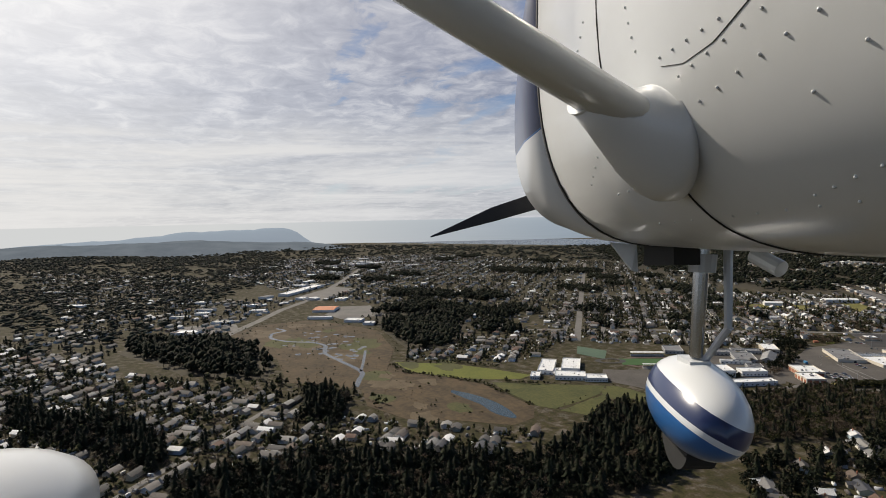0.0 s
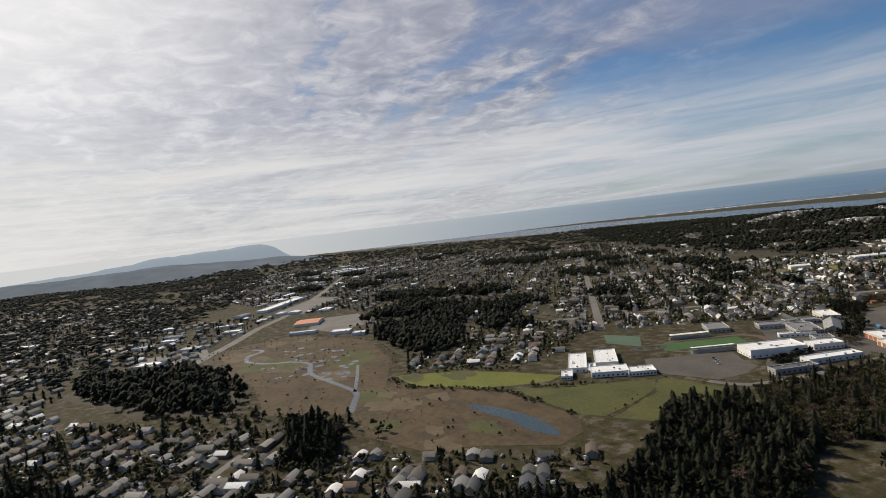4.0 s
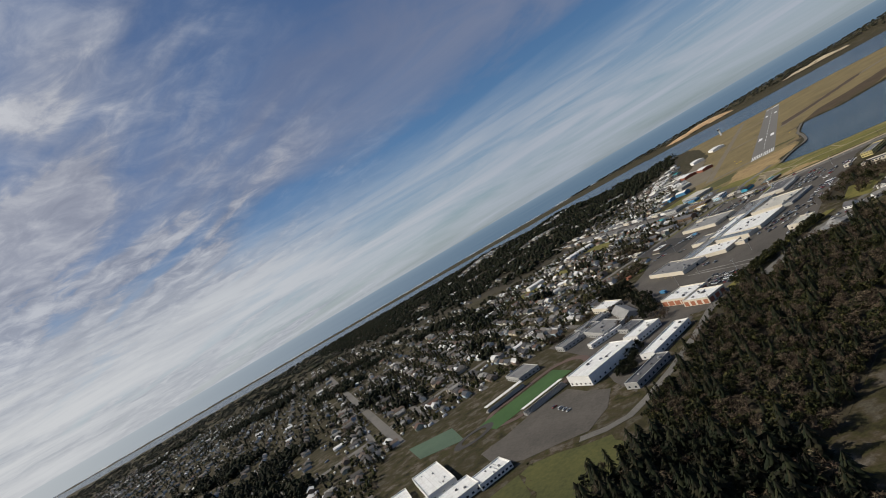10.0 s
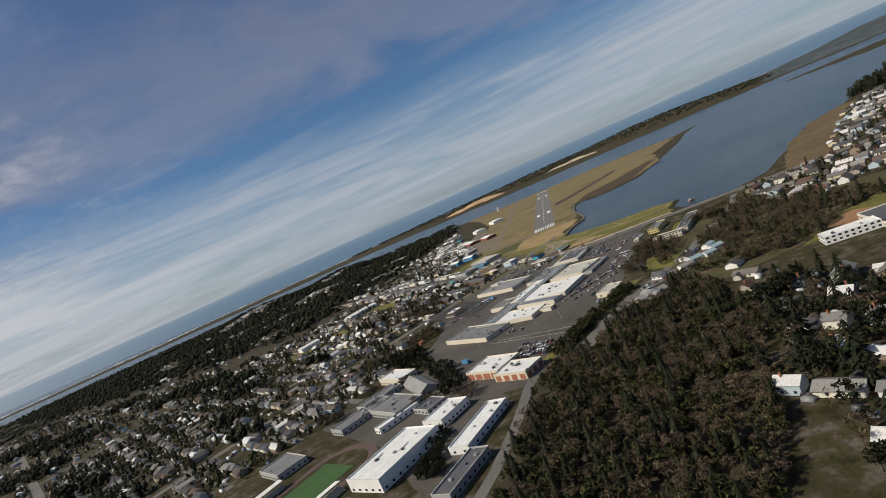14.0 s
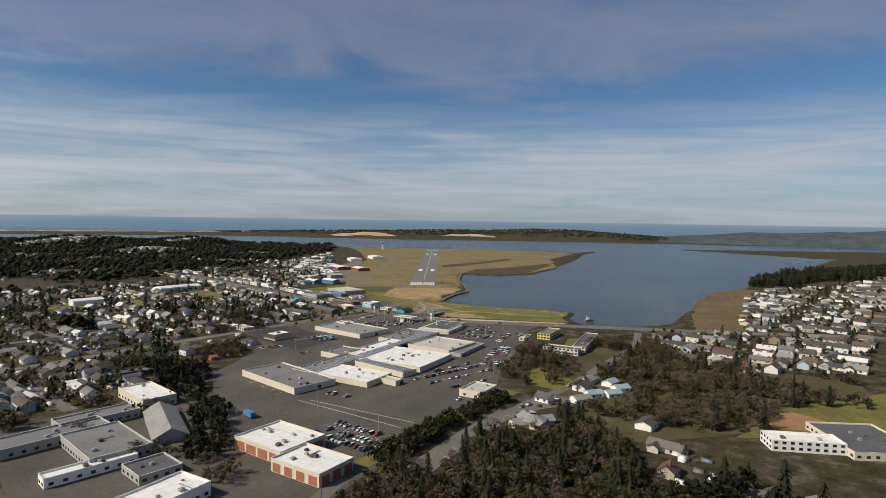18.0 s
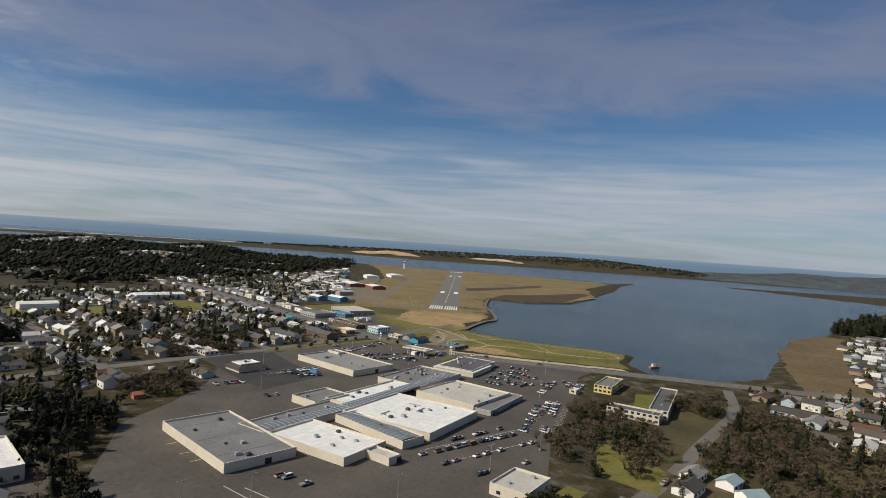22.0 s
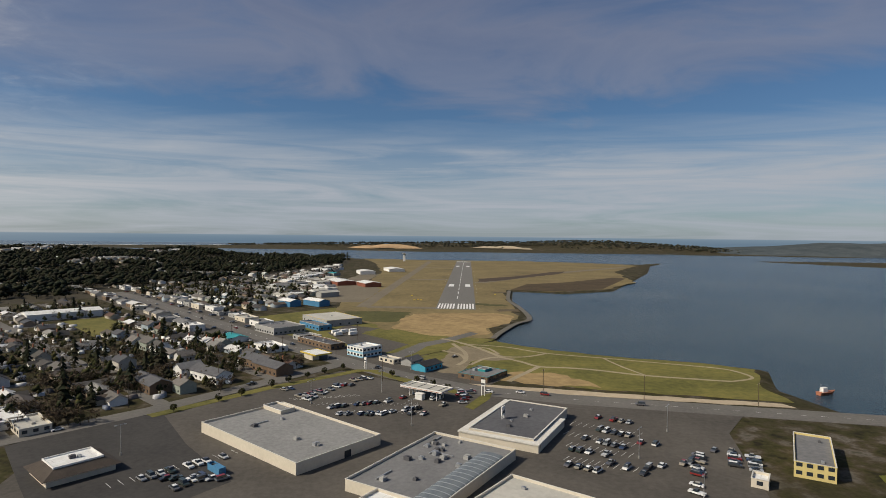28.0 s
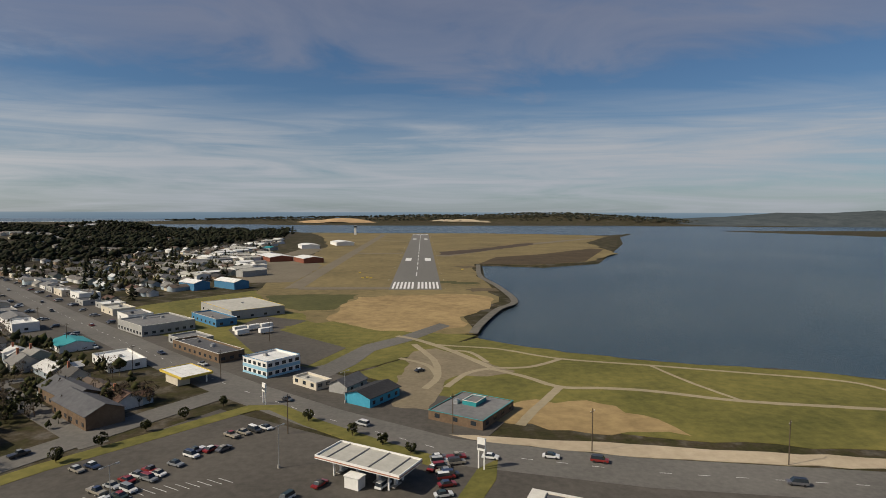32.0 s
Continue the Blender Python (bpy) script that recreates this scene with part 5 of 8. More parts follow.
STRIP_AREA = [(-1115, -1115), (-1305, -965), (-1225, -920), (-1010, -1066), (-890, -985), (-722, -996), (-722, -1098), (-850, -1120), (-1000, -1085)]
RAVINE = [(-38, -925), (-22, -850), (-10, -772), (14, -728), (40, -690), (70, -662), (98, -645), (120, -690), (128, -760), (110, -830), (90, -900), (60, -985), (-20, -945)]
EAST_SLOPE = [(104, -640), (105, -560), (115, -490), (165, -445), (215, -440), (240, -540), (330, -575), (300, -640), (240, -640), (205, -680), (170, -690), (120, -700)]
WOOD_EAST = [(520, 60), (640, 190), (900, 330), (1200, 300), (1000, 0), (700, -60)]
SCRUB = [(62, -560), (88, -525), (100, -470), (112, -470), (140, -520), (130, -580), (90, -600)]
EAST_FIELD = [(180, -735), (205, -690), (260, -640), (330, -600), (400, -640), (330, -720), (240, -745)]
MEADOWS = [[(-345, -140), (-326, -112), (-277, -157), (-268, -214)], [(-386, -241), (-367, -222), (-330, -259), (-336, -290)], [(-440, -300), (-400, -250), (-370, -290), (-400, -340)]]
KEEP_OFF = [MALL_AREA, CAMPUS, AIRPORT, MARSH_AREA, WOOD_WEST, WOOD_LEFT, WOOD_MID, WOOD_NEAR, WOOD_BANK, WOOD_SOUTH, CLUMP, STRIP_AREA, RAVINE, WOOD_EAST, SCRUB, EAST_FIELD] + MEADOWS
for k, field in enumerate(MEADOWS):
    patch("meadow", field, M_GREEN, "open green playing field among the houses", "grass", 0.14)


def free(x, y, extra=()):
    ok = terrain(x, y) > -0.05
    for poly in list(KEEP_OFF) + list(extra):
        ok &= ~inside(poly, x, y)
    for line, w in ((MAIN, ROAD_W), (CROSS, 11), (HIGHWAY, 6), ([(-328, -829), (-975, -307), (-1500, 120)], -3)):
        ok &= ~inside(strip(line, w + 18), x, y)
    return ok


def lots(poly, step_p, step_q, seed, depth=15.0, gap=0.12, every=6):
    """House places along the streets of the grid inside a polygon: x, y and the way they face."""
    r = np.random.RandomState(seed)
    c = np.array([to_pq(*p) for p in poly])
    out = []
    q = math.floor(c[:, 1].min() / step_q) * step_q
    while q < c[:, 1].max():
        for s in (-1, 1):
            p = c[:, 0].min()
            k = 0
            while p < c[:, 0].max():
                p += step_p * r.uniform(0.9, 1.15)
                k += 1
                if k % every == 0 or r.rand() < gap:
                    continue
                x, y = pq(p + r.uniform(-1.5, 1.5), q + s * (depth + r.uniform(-1.5, 2.5)))
                out.append((x, y, 140 + (0 if s > 0 else 180) + r.choice((0, 0, 0, 90)) + r.uniform(-3, 3)))
        q += step_q
    a = np.array(out)
    keep = inside(poly, a[:, 0], a[:, 1]) & free(a[:, 0], a[:, 1])
    return a[keep]


ZONES = [
    ([pq(-130, -275), pq(320, -275), pq(330, -560), pq(150, -900), pq(-290, -900), pq(-290, -560), pq(-160, -500)], 17.5, 62, 11),
    ([(-420, 60), (-560, 180), (-420, 330), (-250, 330), (-190, 60), (-270, -40)], 18, 60, 12),
    ([(230, -560), (340, -560), (700, -150), (860, 150), (655, 112), (508, -96), (452, -196), (372, -335), (350, -395), (240, -395)], 15, 46, 13),
    ([(120, -1000), (90, -830), (135, -690), (185, -760), (400, -760), (520, -560), (900, -500), (900, -1300), (200, -1250)], 19, 62, 14),
    ([(-132, -475), (-150, -440), (-180, -450), (-235, -525), (-330, -660), (-225, -690), (-172, -605), (-195, -575), (-168, -530), (-140, -545)], 16, 44, 16),
    ([(-430, -1072), (-355, -1100), (-310, -1045), (-268, -1005), (-272, -930), (-300, -900), (-335, -850), (-440, -960)], 17, 48, 18),
    ([(-206, -1299), (-166, -1250), (-137, -1212), (-99, -1176), (-58, -1132), (-42, -1090), (-12, -1106), (-14, -1160), (-45, -1203), (-68, -1250), (-84, -1290), (-86, -1335), (-150, -1335)], 15.5, 42, 17),
    ([(-280, -1300), (-420, -1420), (-640, -1560), (-900, -1750), (-300, -1750), (-20, -1420), (-86, -1345), (-150, -1337), (-206, -1300), (-236, -1262)], 15.5, 52, 15),
]
rows = []
for poly, sp, sq, seed in ZONES:
    a = lots(poly, sp, sq, seed)
    rows.append(a)
near = np.concatenate(rows)
BUILT = np.array([(-180, -408), (-163, -415), (-182, -584), (-195, -544), (-144, -539), (-113, -296), (-99, -311), (-148, -352), (-126, -331), (-143, -322), (-220, -283), (-355, -117), (-154, -483), (130, -620), (146, -594), (94, -626), (160, -216)], float)
near = near[np.min(np.hypot(near[:, :1] - BUILT[:, 0], near[:, 1:2] - BUILT[:, 1]), 1) > 18]
FAR_ZONES = [
    ([(-450, -1050), (-1000, -1060), (-1900, -1250), (-2700, -900), (-2500, -100), (-1500, 230), (-1000, 20), (-700, -80), (-500, -330), (-330, -700), (-330, -850)], 28, 74, 21),
    ([(-700, -1560), (-1500, -1700), (-2300, -1900), (-1800, -1250), (-900, -1400)], 30, 90, 22),
    ([(-1500, 250), (-700, -60), (-470, 110), (-360, 330), (-420, 900), (-1300, 1200)], 36, 95, 23),
    ([(-420, 330), (-250, 330), (-190, 60), (-270, -40), (-205, -110), (-176, 60), (-182, 130), (-240, 430), (-330, 960), (-400, 960), (-350, 600)], 13, 30, 26),
    ([(-665, -1335), (-790, -1268), (-1050, -1115), (-1150, -1280), (-960, -1430), (-830, -1480), (-690, -1430)], 26, 66, 24),
    ([(-455, -1490), (-650, -1475), (-830, -1490), (-900, -1660), (-640, -1600)], 22, 62, 25),
]
far_rows = []
for poly, sp, sq, seed in FAR_ZONES:
    if seed == 23:
        KEEP_OFF.remove(WOOD_WEST)
    far_rows.append(lots(poly, sp, sq, seed, gap=0.3))
    if seed == 23:
        KEEP_OFF.append(WOOD_WEST)
# house clusters in clearings of the western forest
rc_ = np.random.RandomState(29)
CLEARINGS = [(-1165, 788, 90, 110, 20), (-1146, 949, 110, 132, 52), (-1124, 1039, 80, 110, 28), (-738, 578, 90, 99, 44), (-914, 1132, 80, 110, 32), (-862, 1366, 90, 132, 40), (-761, 369, 55, 50, 18), (-640, 60, 60, 40, 14), (-470, 420, 45, 70, 16), (-960, 281, 60, 40, 12), (-520, 760, 50, 60, 14)]
for cx, cy, rx, ry, n in CLEARINGS:
    u, r_ = rc_.uniform(0, 6.28, n), np.sqrt(rc_.uniform(0, 1, n))
    far_rows.append(np.stack([cx + rx * r_ * np.cos(u), cy + ry * r_ * np.sin(u), 140 + rc_.choice((0, 90, 180), n) + rc_.uniform(-8, 8, n)], 1))
# the stretch of town beside the approach stays single houses, the rest is joined
dist = np.minimum(np.hypot(near[:, 0] + 120, near[:, 1] + 330), np.minimum(np.hypot(near[:, 0] - 210, near[:, 1] + 480) * 1.0, np.hypot(near[:, 0] - 110, near[:, 1] + 860)))
order = np.argsort(dist)
single, joined = near[order[:258]], np.concatenate([near[order[258:]]] + far_rows)
rr = random.Random(5)
HOUSE_KINDS = ["with a side wing and brick chimney", "with a wide garage door", "with a steep roof and chimney", "long and low with a front wing", "of two storeys with a chimney"]
for i, (x, y, a) in enumerate(single):
    k = rr.randrange(5)
    ob = copy_thing(PROTOS[k], pose(x, y, float(terrain(x, y)) - 0.05, 0, 0, a))
    s = rr.uniform(0.9, 1.15)
    ob.scale = (s, s, s)
    tagged(ob, "small timber house " + HOUSE_KINDS[k])
for k, ob in enumerate(PROTOS):
    x, y = pq(-120 + 20 * k, -290)
    ob.matrix_basis = pose(x, y, 0, 0, 0, 140)
    tagged(ob, "small timber house " + HOUSE_KINDS[k])


def house_cloud(name, a, label, seed):
    """Many plain pitched houses as one object."""
    r = np.random.RandomState(seed)
    n = len(a)
    L, W, H, R = r.uniform(9, 17, n), r.uniform(7, 9.5, n), r.uniform(2.7, 4.2, n), r.uniform(1.4, 2.6, n)
    e = 0.5
    wall = np.array([(-1, -1, 0, 0), (1, -1, 0, 0), (1, 1, 0, 0), (-1, 1, 0, 0), (-1, -1, 1, 0), (1, -1, 1, 0), (1, 1, 1, 0), (-1, 1, 1, 0), (-1, 0, 1, 1), (1, 0, 1, 1)], float)
    roof = np.array([(-1.06, -1.12, 0.95, -0.1), (1.06, -1.12, 0.95, -0.1), (1.06, 0, 1.02, 1.03), (-1.06, 0, 1.02, 1.03), (1.06, 1.12, 0.95, -0.1), (-1.06, 1.12, 0.95, -0.1)], float)
    wt = np.array([(0, 1, 5), (0, 5, 4), (2, 3, 7), (2, 7, 6), (1, 2, 6), (1, 6, 5), (5, 6, 9), (3, 0, 4), (3, 4, 7), (4, 8, 7)])
    rt = np.array([(0, 1, 2), (0, 2, 3), (3, 2, 4), (3, 4, 5)])
    base = terrain(a[:, 0], a[:, 1])
    co, tri, idx, off = [], [], [], 0
    for proto, faces, slot in ((wall, wt, 0), (roof, rt, 1)):
        x, y = proto[None, :, 0] * L[:, None] / 2, proto[None, :, 1] * W[:, None] / 2
        z = base[:, None] + proto[None, :, 2] * H[:, None] + proto[None, :, 3] * R[:, None] + (0.05 if slot else -0.3)
        t = np.radians(a[:, 2])[:, None]
        co.append(np.stack([a[:, :1] + x * np.cos(t) - y * np.sin(t), a[:, 1:2] + x * np.sin(t) + y * np.cos(t), z], -1).reshape(-1, 3))
        tri.append((faces[None] + (np.arange(n) * len(proto))[:, None, None] + off).reshape(-1, 3))
        idx.append(np.full(n * len(faces), slot))
        off += n * len(proto)
    me = big_mesh(name, np.concatenate(co), np.concatenate(tri), [M_FWALL, M_FROOF], np.concatenate(idx))
    return tagged(new(name, me), label, "houses", "", "stuff")


house_cloud("far_houses", joined, "far suburb of small pitched-roof houses", 31)

# larger sheds and shops scattered through the far town
rs = np.random.RandomState(41)
for poly, n in (([(-830, -1180), (-1100, -1250), (-1700, -1050), (-2500, -650), (-2300, -450), (-1450, -760), (-1000, -1000), (-850, -1040)], 26), ([(-150, 30), (-230, 420), (-320, 900), (-300, 330), (-230, 40)], 44)):
    c = np.array(poly)
    made = 0
    while made < n:
        x, y = rs.uniform(c[:, 0].min(), c[:, 0].max()), rs.uniform(c[:, 1].min(), c[:, 1].max())
        if not inside(poly, x, y):
            continue
        made += 1
        big = y < -300
        L, W = (rs.uniform(22, 60), rs.uniform(14, 26)) if big else (rs.uniform(14, 34), rs.uniform(10, 17))
        roof = (M_WHITEROOF, M_WHITEROOF, M_GREYROOF, M_TANROOF, M_WHITEROOF, M_TANROOF, M_TEAL, M_WHITEROOF, M_GREYROOF)[rs.randint(4 if big else 9)]
        gable_building("trade_shed", x, y, rs.choice((50, 140)) + rs.uniform(-4, 4), L, W, rs.uniform(4, 6.5), rs.uniform(0.8, 2), M_WHITEWALL if rs.rand() < 0.7 else M_GREYWALL, roof, "pale metal trade shed in the far town" if big else "metal hangar shed beside the airfield", "shed", group="far sheds" if big else "airfield sheds")

# streets of the near grid
n_street = 0
for q in np.arange(-868, -262, 62.0):
    line = [pq(p, q) for p in np.arange(-290 if q < -560 else -150, 340, 30)]
    n_street += 1
    patch("street", strip(line, 7.5), M_ROAD, "narrow grey residential street", "street", 0.10 + 0.002 * n_street)
for p in np.arange(-60, 340, 108.0):
    n_street += 1
    patch("street", strip([pq(p, q) for q in np.arange(-900, -260, 40)], 7.5), M_ROAD, "narrow grey residential street", "street", 0.10 + 0.002 * n_street)


# the forest floor before the bay follows the slope of the ground
ground.data.materials.append(M_FLOOR)
mid = np.stack([GX, GY], -1).reshape(-1, 2)[tris].mean(1)
ground.data.polygons.foreach_set("material_index", inside(WOOD_WEST, mid[:, 0], mid[:, 1]).astype(np.int32))
for q in np.arange(-1300, -900, 52.0):
    line = [pq(p, q) for p in np.arange(-1400, -150, 30)]
    line = [w for w in line if inside(ZONES[-1][0], *w)]
    if len(line) > 2:
        n_street += 1
        patch("street", strip(line, 7), M_ROAD, "narrow grey residential street", "street", 0.10 + 0.002 * n_street)
for name_, poly_ in (("ravine", RAVINE), ("near_wood", WOOD_NEAR), ("scrub", SCRUB), ("marsh_wood", WOOD_LEFT), ("hill_wood", WOOD_MID), ("south_wood", WOOD_SOUTH), ("bank_wood", WOOD_BANK)):
    patch(name_ + "_floor", poly_, M_FLOOR, "dark ground under the trees", "ground", 0.11)


patch("slope_grass", EAST_SLOPE, M_ROUGH, "rough olive grass on the eastern slope", "grass", 0.112)
LANE = [(20, -738), (28, -723), (46, -692), (72, -653)]
LANE_UP = smooth_line([(72, -653), (98, -624), (126, -588), (158, -540), (205, -470), (230, -405)])
patch("hall_car_park", strip(LANE, 13), M_ROAD, "narrow grey car park beside the hall", "parking", 0.15)
patch("hall_forecourt", [(70, -656), (84, -652), (108, -640), (116, -630), (108, -622), (94, -622), (78, -640)], M_ROAD, "worn grey forecourt before the cottages", "parking", 0.154)
patch("slope_road", strip(LANE_UP, 7), M_ROAD, "narrow grey lane up the slope", "road", 0.158)
patch("hedge_verge", strip([(-4, -729), (14, -703), (34, -674), (58, -641), (80, -612)], 9), M_GREEN, "green grass verge along the lot", "grass", 0.162)
HALL_SITE = [(64, -690), (60, -672), (74, -656), (92, -656), (98, -672), (90, -690), (76, -694)]
FRONT_SITE = [(72, -660), (116, -650), (122, -628), (112, -612), (84, -620), (70, -640)]
COTTAGE_SITE = [(114, -640), (122, -608), (140, -586), (158, -594), (156, -624), (136, -646)]


def cleared(p):
    """True off the lane, the hall and the cottages' ground."""
    x, y = p[:, 0], p[:, 1]
    out = np.ones(len(p), bool)
    for site in (strip([(-84, -925), (-66, -921), (-52, -912), (-43, -892), (-33, -860), (-23, -812), (-17, -766), (-10, -742)], 12), strip(LANE, 16), strip(LANE_UP, 11), HALL_SITE, FRONT_SITE, COTTAGE_SITE):
        out &= ~inside(site, x, y)
    return out


# ---- trees ----
def fir_proto(levels, arms, seed, spread=0.24, plain=False):
    """A unit fir: whorls of drooping, uneven branches round a thin core."""
    r = np.random.RandomState(seed)
    v, f = [], []
    for i in range(levels):
        z = 0.10 + 0.88 * i / levels
        rad = spread * (1 - z) ** 0.65 * min(1.0, 0.55 + 2.2 * z) + 0.015
        a0 = r.uniform(0, 6.28)
        for k in range(arms):
            a = a0 + 6.283 * k / arms + r.uniform(-0.25, 0.25)
            rr_ = rad * r.uniform(0.6, 1.25)
            w = 0.85 * 3.14 / arms
            n = len(v)
            if plain:
                v += [(0, 0, z + 0.12 * r.uniform(0.8, 1.3)), (rr_ * math.cos(a - w), rr_ * math.sin(a - w), z - 0.03), (rr_ * math.cos(a + w), rr_ * math.sin(a + w), z - 0.03 * r.uniform(0.3, 2))]
                f += [(n, n + 1, n + 2)]
                continue
            v += [(0, 0, z + 0.10 * r.uniform(0.8, 1.3)), (rr_ * 0.62 * math.cos(a - w), rr_ * 0.62 * math.sin(a - w), z - 0.01), (rr_ * math.cos(a), rr_ * math.sin(a), z - 0.045 * r.uniform(0.5, 1.6)), (rr_ * 0.62 * math.cos(a + w), rr_ * 0.62 * math.sin(a + w), z - 0.01)]
            f += [(n, n + 1, n + 2), (n, n + 2, n + 3)]
    n = len(v)
    v += [(0.012, 0, 0), (-0.006, 0.011, 0), (-0.006, -0.011, 0), (0, 0, 1.0)]
    f += [(n, n + 1, n + 3), (n + 1, n + 2, n + 3), (n + 2, n, n + 3)]
    return np.array(v), np.array(f)


def leaf_proto(clumps, leaves, seed, bare=False):
    """A unit broadleaf tree: many small tilted leaf sprays gathered in uneven clumps, with gaps, over a forked trunk."""
    r = np.random.RandomState(seed)
    v, f = [], []
    centres = []
    for _ in range(clumps):
        a, h = r.uniform(0, 6.28), r.uniform(0.38, 0.86)
        d = 0.30 * math.sqrt(r.rand()) * (1.2 - abs(h - 0.6) * 1.6)
        centres.append((d * math.cos(a), d * math.sin(a), h))
    for c in centres:
        size = r.uniform(0.09, 0.17)
        for _ in range(leaves):
            o = r.normal(0, 1, 3)
            o = o / np.linalg.norm(o) * size * r.uniform(0.5, 1.05) * (1, 1, 0.8)
            p = np.array(c) + o
            t1, t2 = r.normal(0, 1, 3), r.normal(0, 1, 3)
            s = (0.035 if bare else 0.060) * r.uniform(0.7, 1.4)
            t1 = t1 / np.linalg.norm(t1) * s * (2.2 if bare else 1)
            t2 = t2 / np.linalg.norm(t2) * s * (0.5 if bare else 1)
            n = len(v)
            v += [tuple(p - t1 * 1.3), tuple(p + t1 * 1.1 + t2 * 0.9), tuple(p + t1 * 0.4 - t2 * 1.5)]
            f += [(n, n + 1, n + 2)]
        n = len(v)
        v += [(0.012, 0, 0.25), (-0.012, 0, 0.25), c]
        f += [(n, n + 1, n + 2)]
    n = len(v)
    v += [(0.022, 0, 0), (-0.011, 0.019, 0), (-0.011, -0.019, 0), (0, 0, 0.6)]
    f += [(n, n + 1, n + 3), (n + 1, n + 2, n + 3), (n + 2, n, n + 3)]
    return np.array(v), np.array(f)


def crown_proto(clumps, seed):
    """A unit evergreen seen from afar: a handful of jagged clumps with gaps between, over a trunk."""
    r = np.random.RandomState(seed)
    v, f = [], []
    eight = [(0, 2, 4), (2, 1, 4), (1, 3, 4), (3, 0, 4), (2, 0, 5), (1, 2, 5), (3, 1, 5), (0, 3, 5)]
    for k in range(clumps):
        a, h = 6.28 * (k + r.uniform(-0.3, 0.3)) / clumps, r.uniform(0.30, 0.62) if k else 0.74
        d = r.uniform(0.10, 0.24) if k else 0.03
        c, size = np.array((d * math.cos(a), d * math.sin(a), h)), r.uniform(0.13, 0.22)
        t = Matrix.Rotation(r.uniform(0, 1.5), 3, "Z") @ Matrix.Rotation(r.uniform(-0.5, 0.5), 3, "X")
        n = len(v)
        for p in ((1, 0, 0), (-1, 0, 0), (0, 1, 0), (0, -1, 0), (0, 0, 1.25), (0, 0, -0.9)):
            v.append(tuple(c + np.array(t @ Vector(p)) * size * r.uniform(0.7, 1.3)))
        f += [tuple(n + i for i in q) for q in eight]
    n = len(v)
    v += [(0.022, 0, 0), (-0.011, 0.019, 0), (-0.011, -0.019, 0), (0, 0, 0.6)]
    f += [(n, n + 1, n + 3), (n + 1, n + 2, n + 3), (n + 2, n, n + 3)]
    return np.array(v), np.array(f)


FIR_FAR = [fir_proto(6, 5, s, 0.28, True) for s in (1, 2, 3)]
FIR_MID = [fir_proto(9, 7, s, 0.25) for s in (4, 5, 6)]
BUSH_FAR = [crown_proto(5, s) for s in (7, 8, 9, 19)]
BUSH_MID = [leaf_proto(10, 12, s) for s in (10, 11, 12)]
BARE_FAR = [leaf_proto(6, 7, s, True) for s in (13, 14, 15)]
BARE_MID = [leaf_proto(10, 13, s, True) for s in (16, 17, 18)]


def woods(name, pts, protos, mat, low, high, label, seed, fat=1.0):
    """Many trees as one object."""
    r = np.random.RandomState(seed)
    co, tri, off = [], [], 0
    which = r.randint(len(protos), size=len(pts))
    for k, (v, f) in enumerate(protos):
        p = pts[which == k]
        n = len(p)
        if n == 0:
            continue
        h = r.uniform(low, high, n)
        w = h * r.uniform(0.8, 1.25, n) * fat
        a = r.uniform(0, 6.28, n)
        x = v[None, :, 0] * w[:, None]
        y = v[None, :, 1] * w[:, None]
        c, s = np.cos(a)[:, None], np.sin(a)[:, None]
        z = terrain(p[:, 0], p[:, 1])[:, None] - 0.2 + v[None, :, 2] * h[:, None]
        co.append(np.stack([p[:, :1] + x * c - y * s, p[:, 1:2] + x * s + y * c, z], -1).reshape(-1, 3))
        tri.append((f[None] + (np.arange(n) * len(v))[:, None, None] + off).reshape(-1, 3))
        off += n * len(v)
    return tagged(new(name, big_mesh(name, np.concatenate(co), np.concatenate(tri), [mat])), label, "trees", "", "stuff")


def fill(poly, area, seed, keep=None, dry=True, ragged=0.008, fringe=0):
    """Uneven random places in a polygon, one to so many square metres."""
    r = np.random.RandomState(seed)
    c = np.array(poly, float)
    lo, hi = c.min(0), c.max(0)
    n = int((hi[0] - lo[0]) * (hi[1] - lo[1]) / area)
    p = r.uniform(lo, hi, (n, 2))
    p = p[inside(poly, p[:, 0], p[:, 1])]
    if dry:
        p = p[terrain(p[:, 0], p[:, 1]) > -0.3]
    if fringe:
        p = p[r.rand(len(p)) < np.clip(edge_distance(poly, p[:, 0], p[:, 1]) / fringe, 0.12, 1)]
    # clearings
    p = p[np.array([noise.noise(Vector((x * ragged, y * ragged, seed))) > -0.28 for x, y in p], bool)] if ragged and len(p) else p
    if keep is not None:
        p = p[keep(p)]
    return p


def away(places, radius):
    """Drop points that stand in a house."""
    cell = {}
    for x, y in places[:, :2]:
        cell.setdefault((int(x // 12), int(y // 12)), []).append((x, y))

    def test(p):
        out = np.ones(len(p), bool)
        for i, (x, y) in enumerate(p):
            cx, cy = int(x // 12), int(y // 12)
            for ax in (-1, 0, 1):
                for ay in (-1, 0, 1):
                    for hx, hy in cell.get((cx + ax, cy + ay), ()):
                        if (hx - x) ** 2 + (hy - y) ** 2 < radius * radius:
                            out[i] = False
        return out
    return test


all_houses = np.concatenate([near] + far_rows)
off_house = away(all_houses, 7.5)
rsel = np.random.RandomState(77)


def outside(p):
    """Thins the forest in its clearings."""
    out = np.ones(len(p), bool)
    for cx, cy, rx, ry, n in CLEARINGS:
        out &= ((p[:, 0] - cx) / rx) ** 2 + ((p[:, 1] - cy) / ry) ** 2 > rsel.uniform(0.5, 1.1, len(p))
    return out


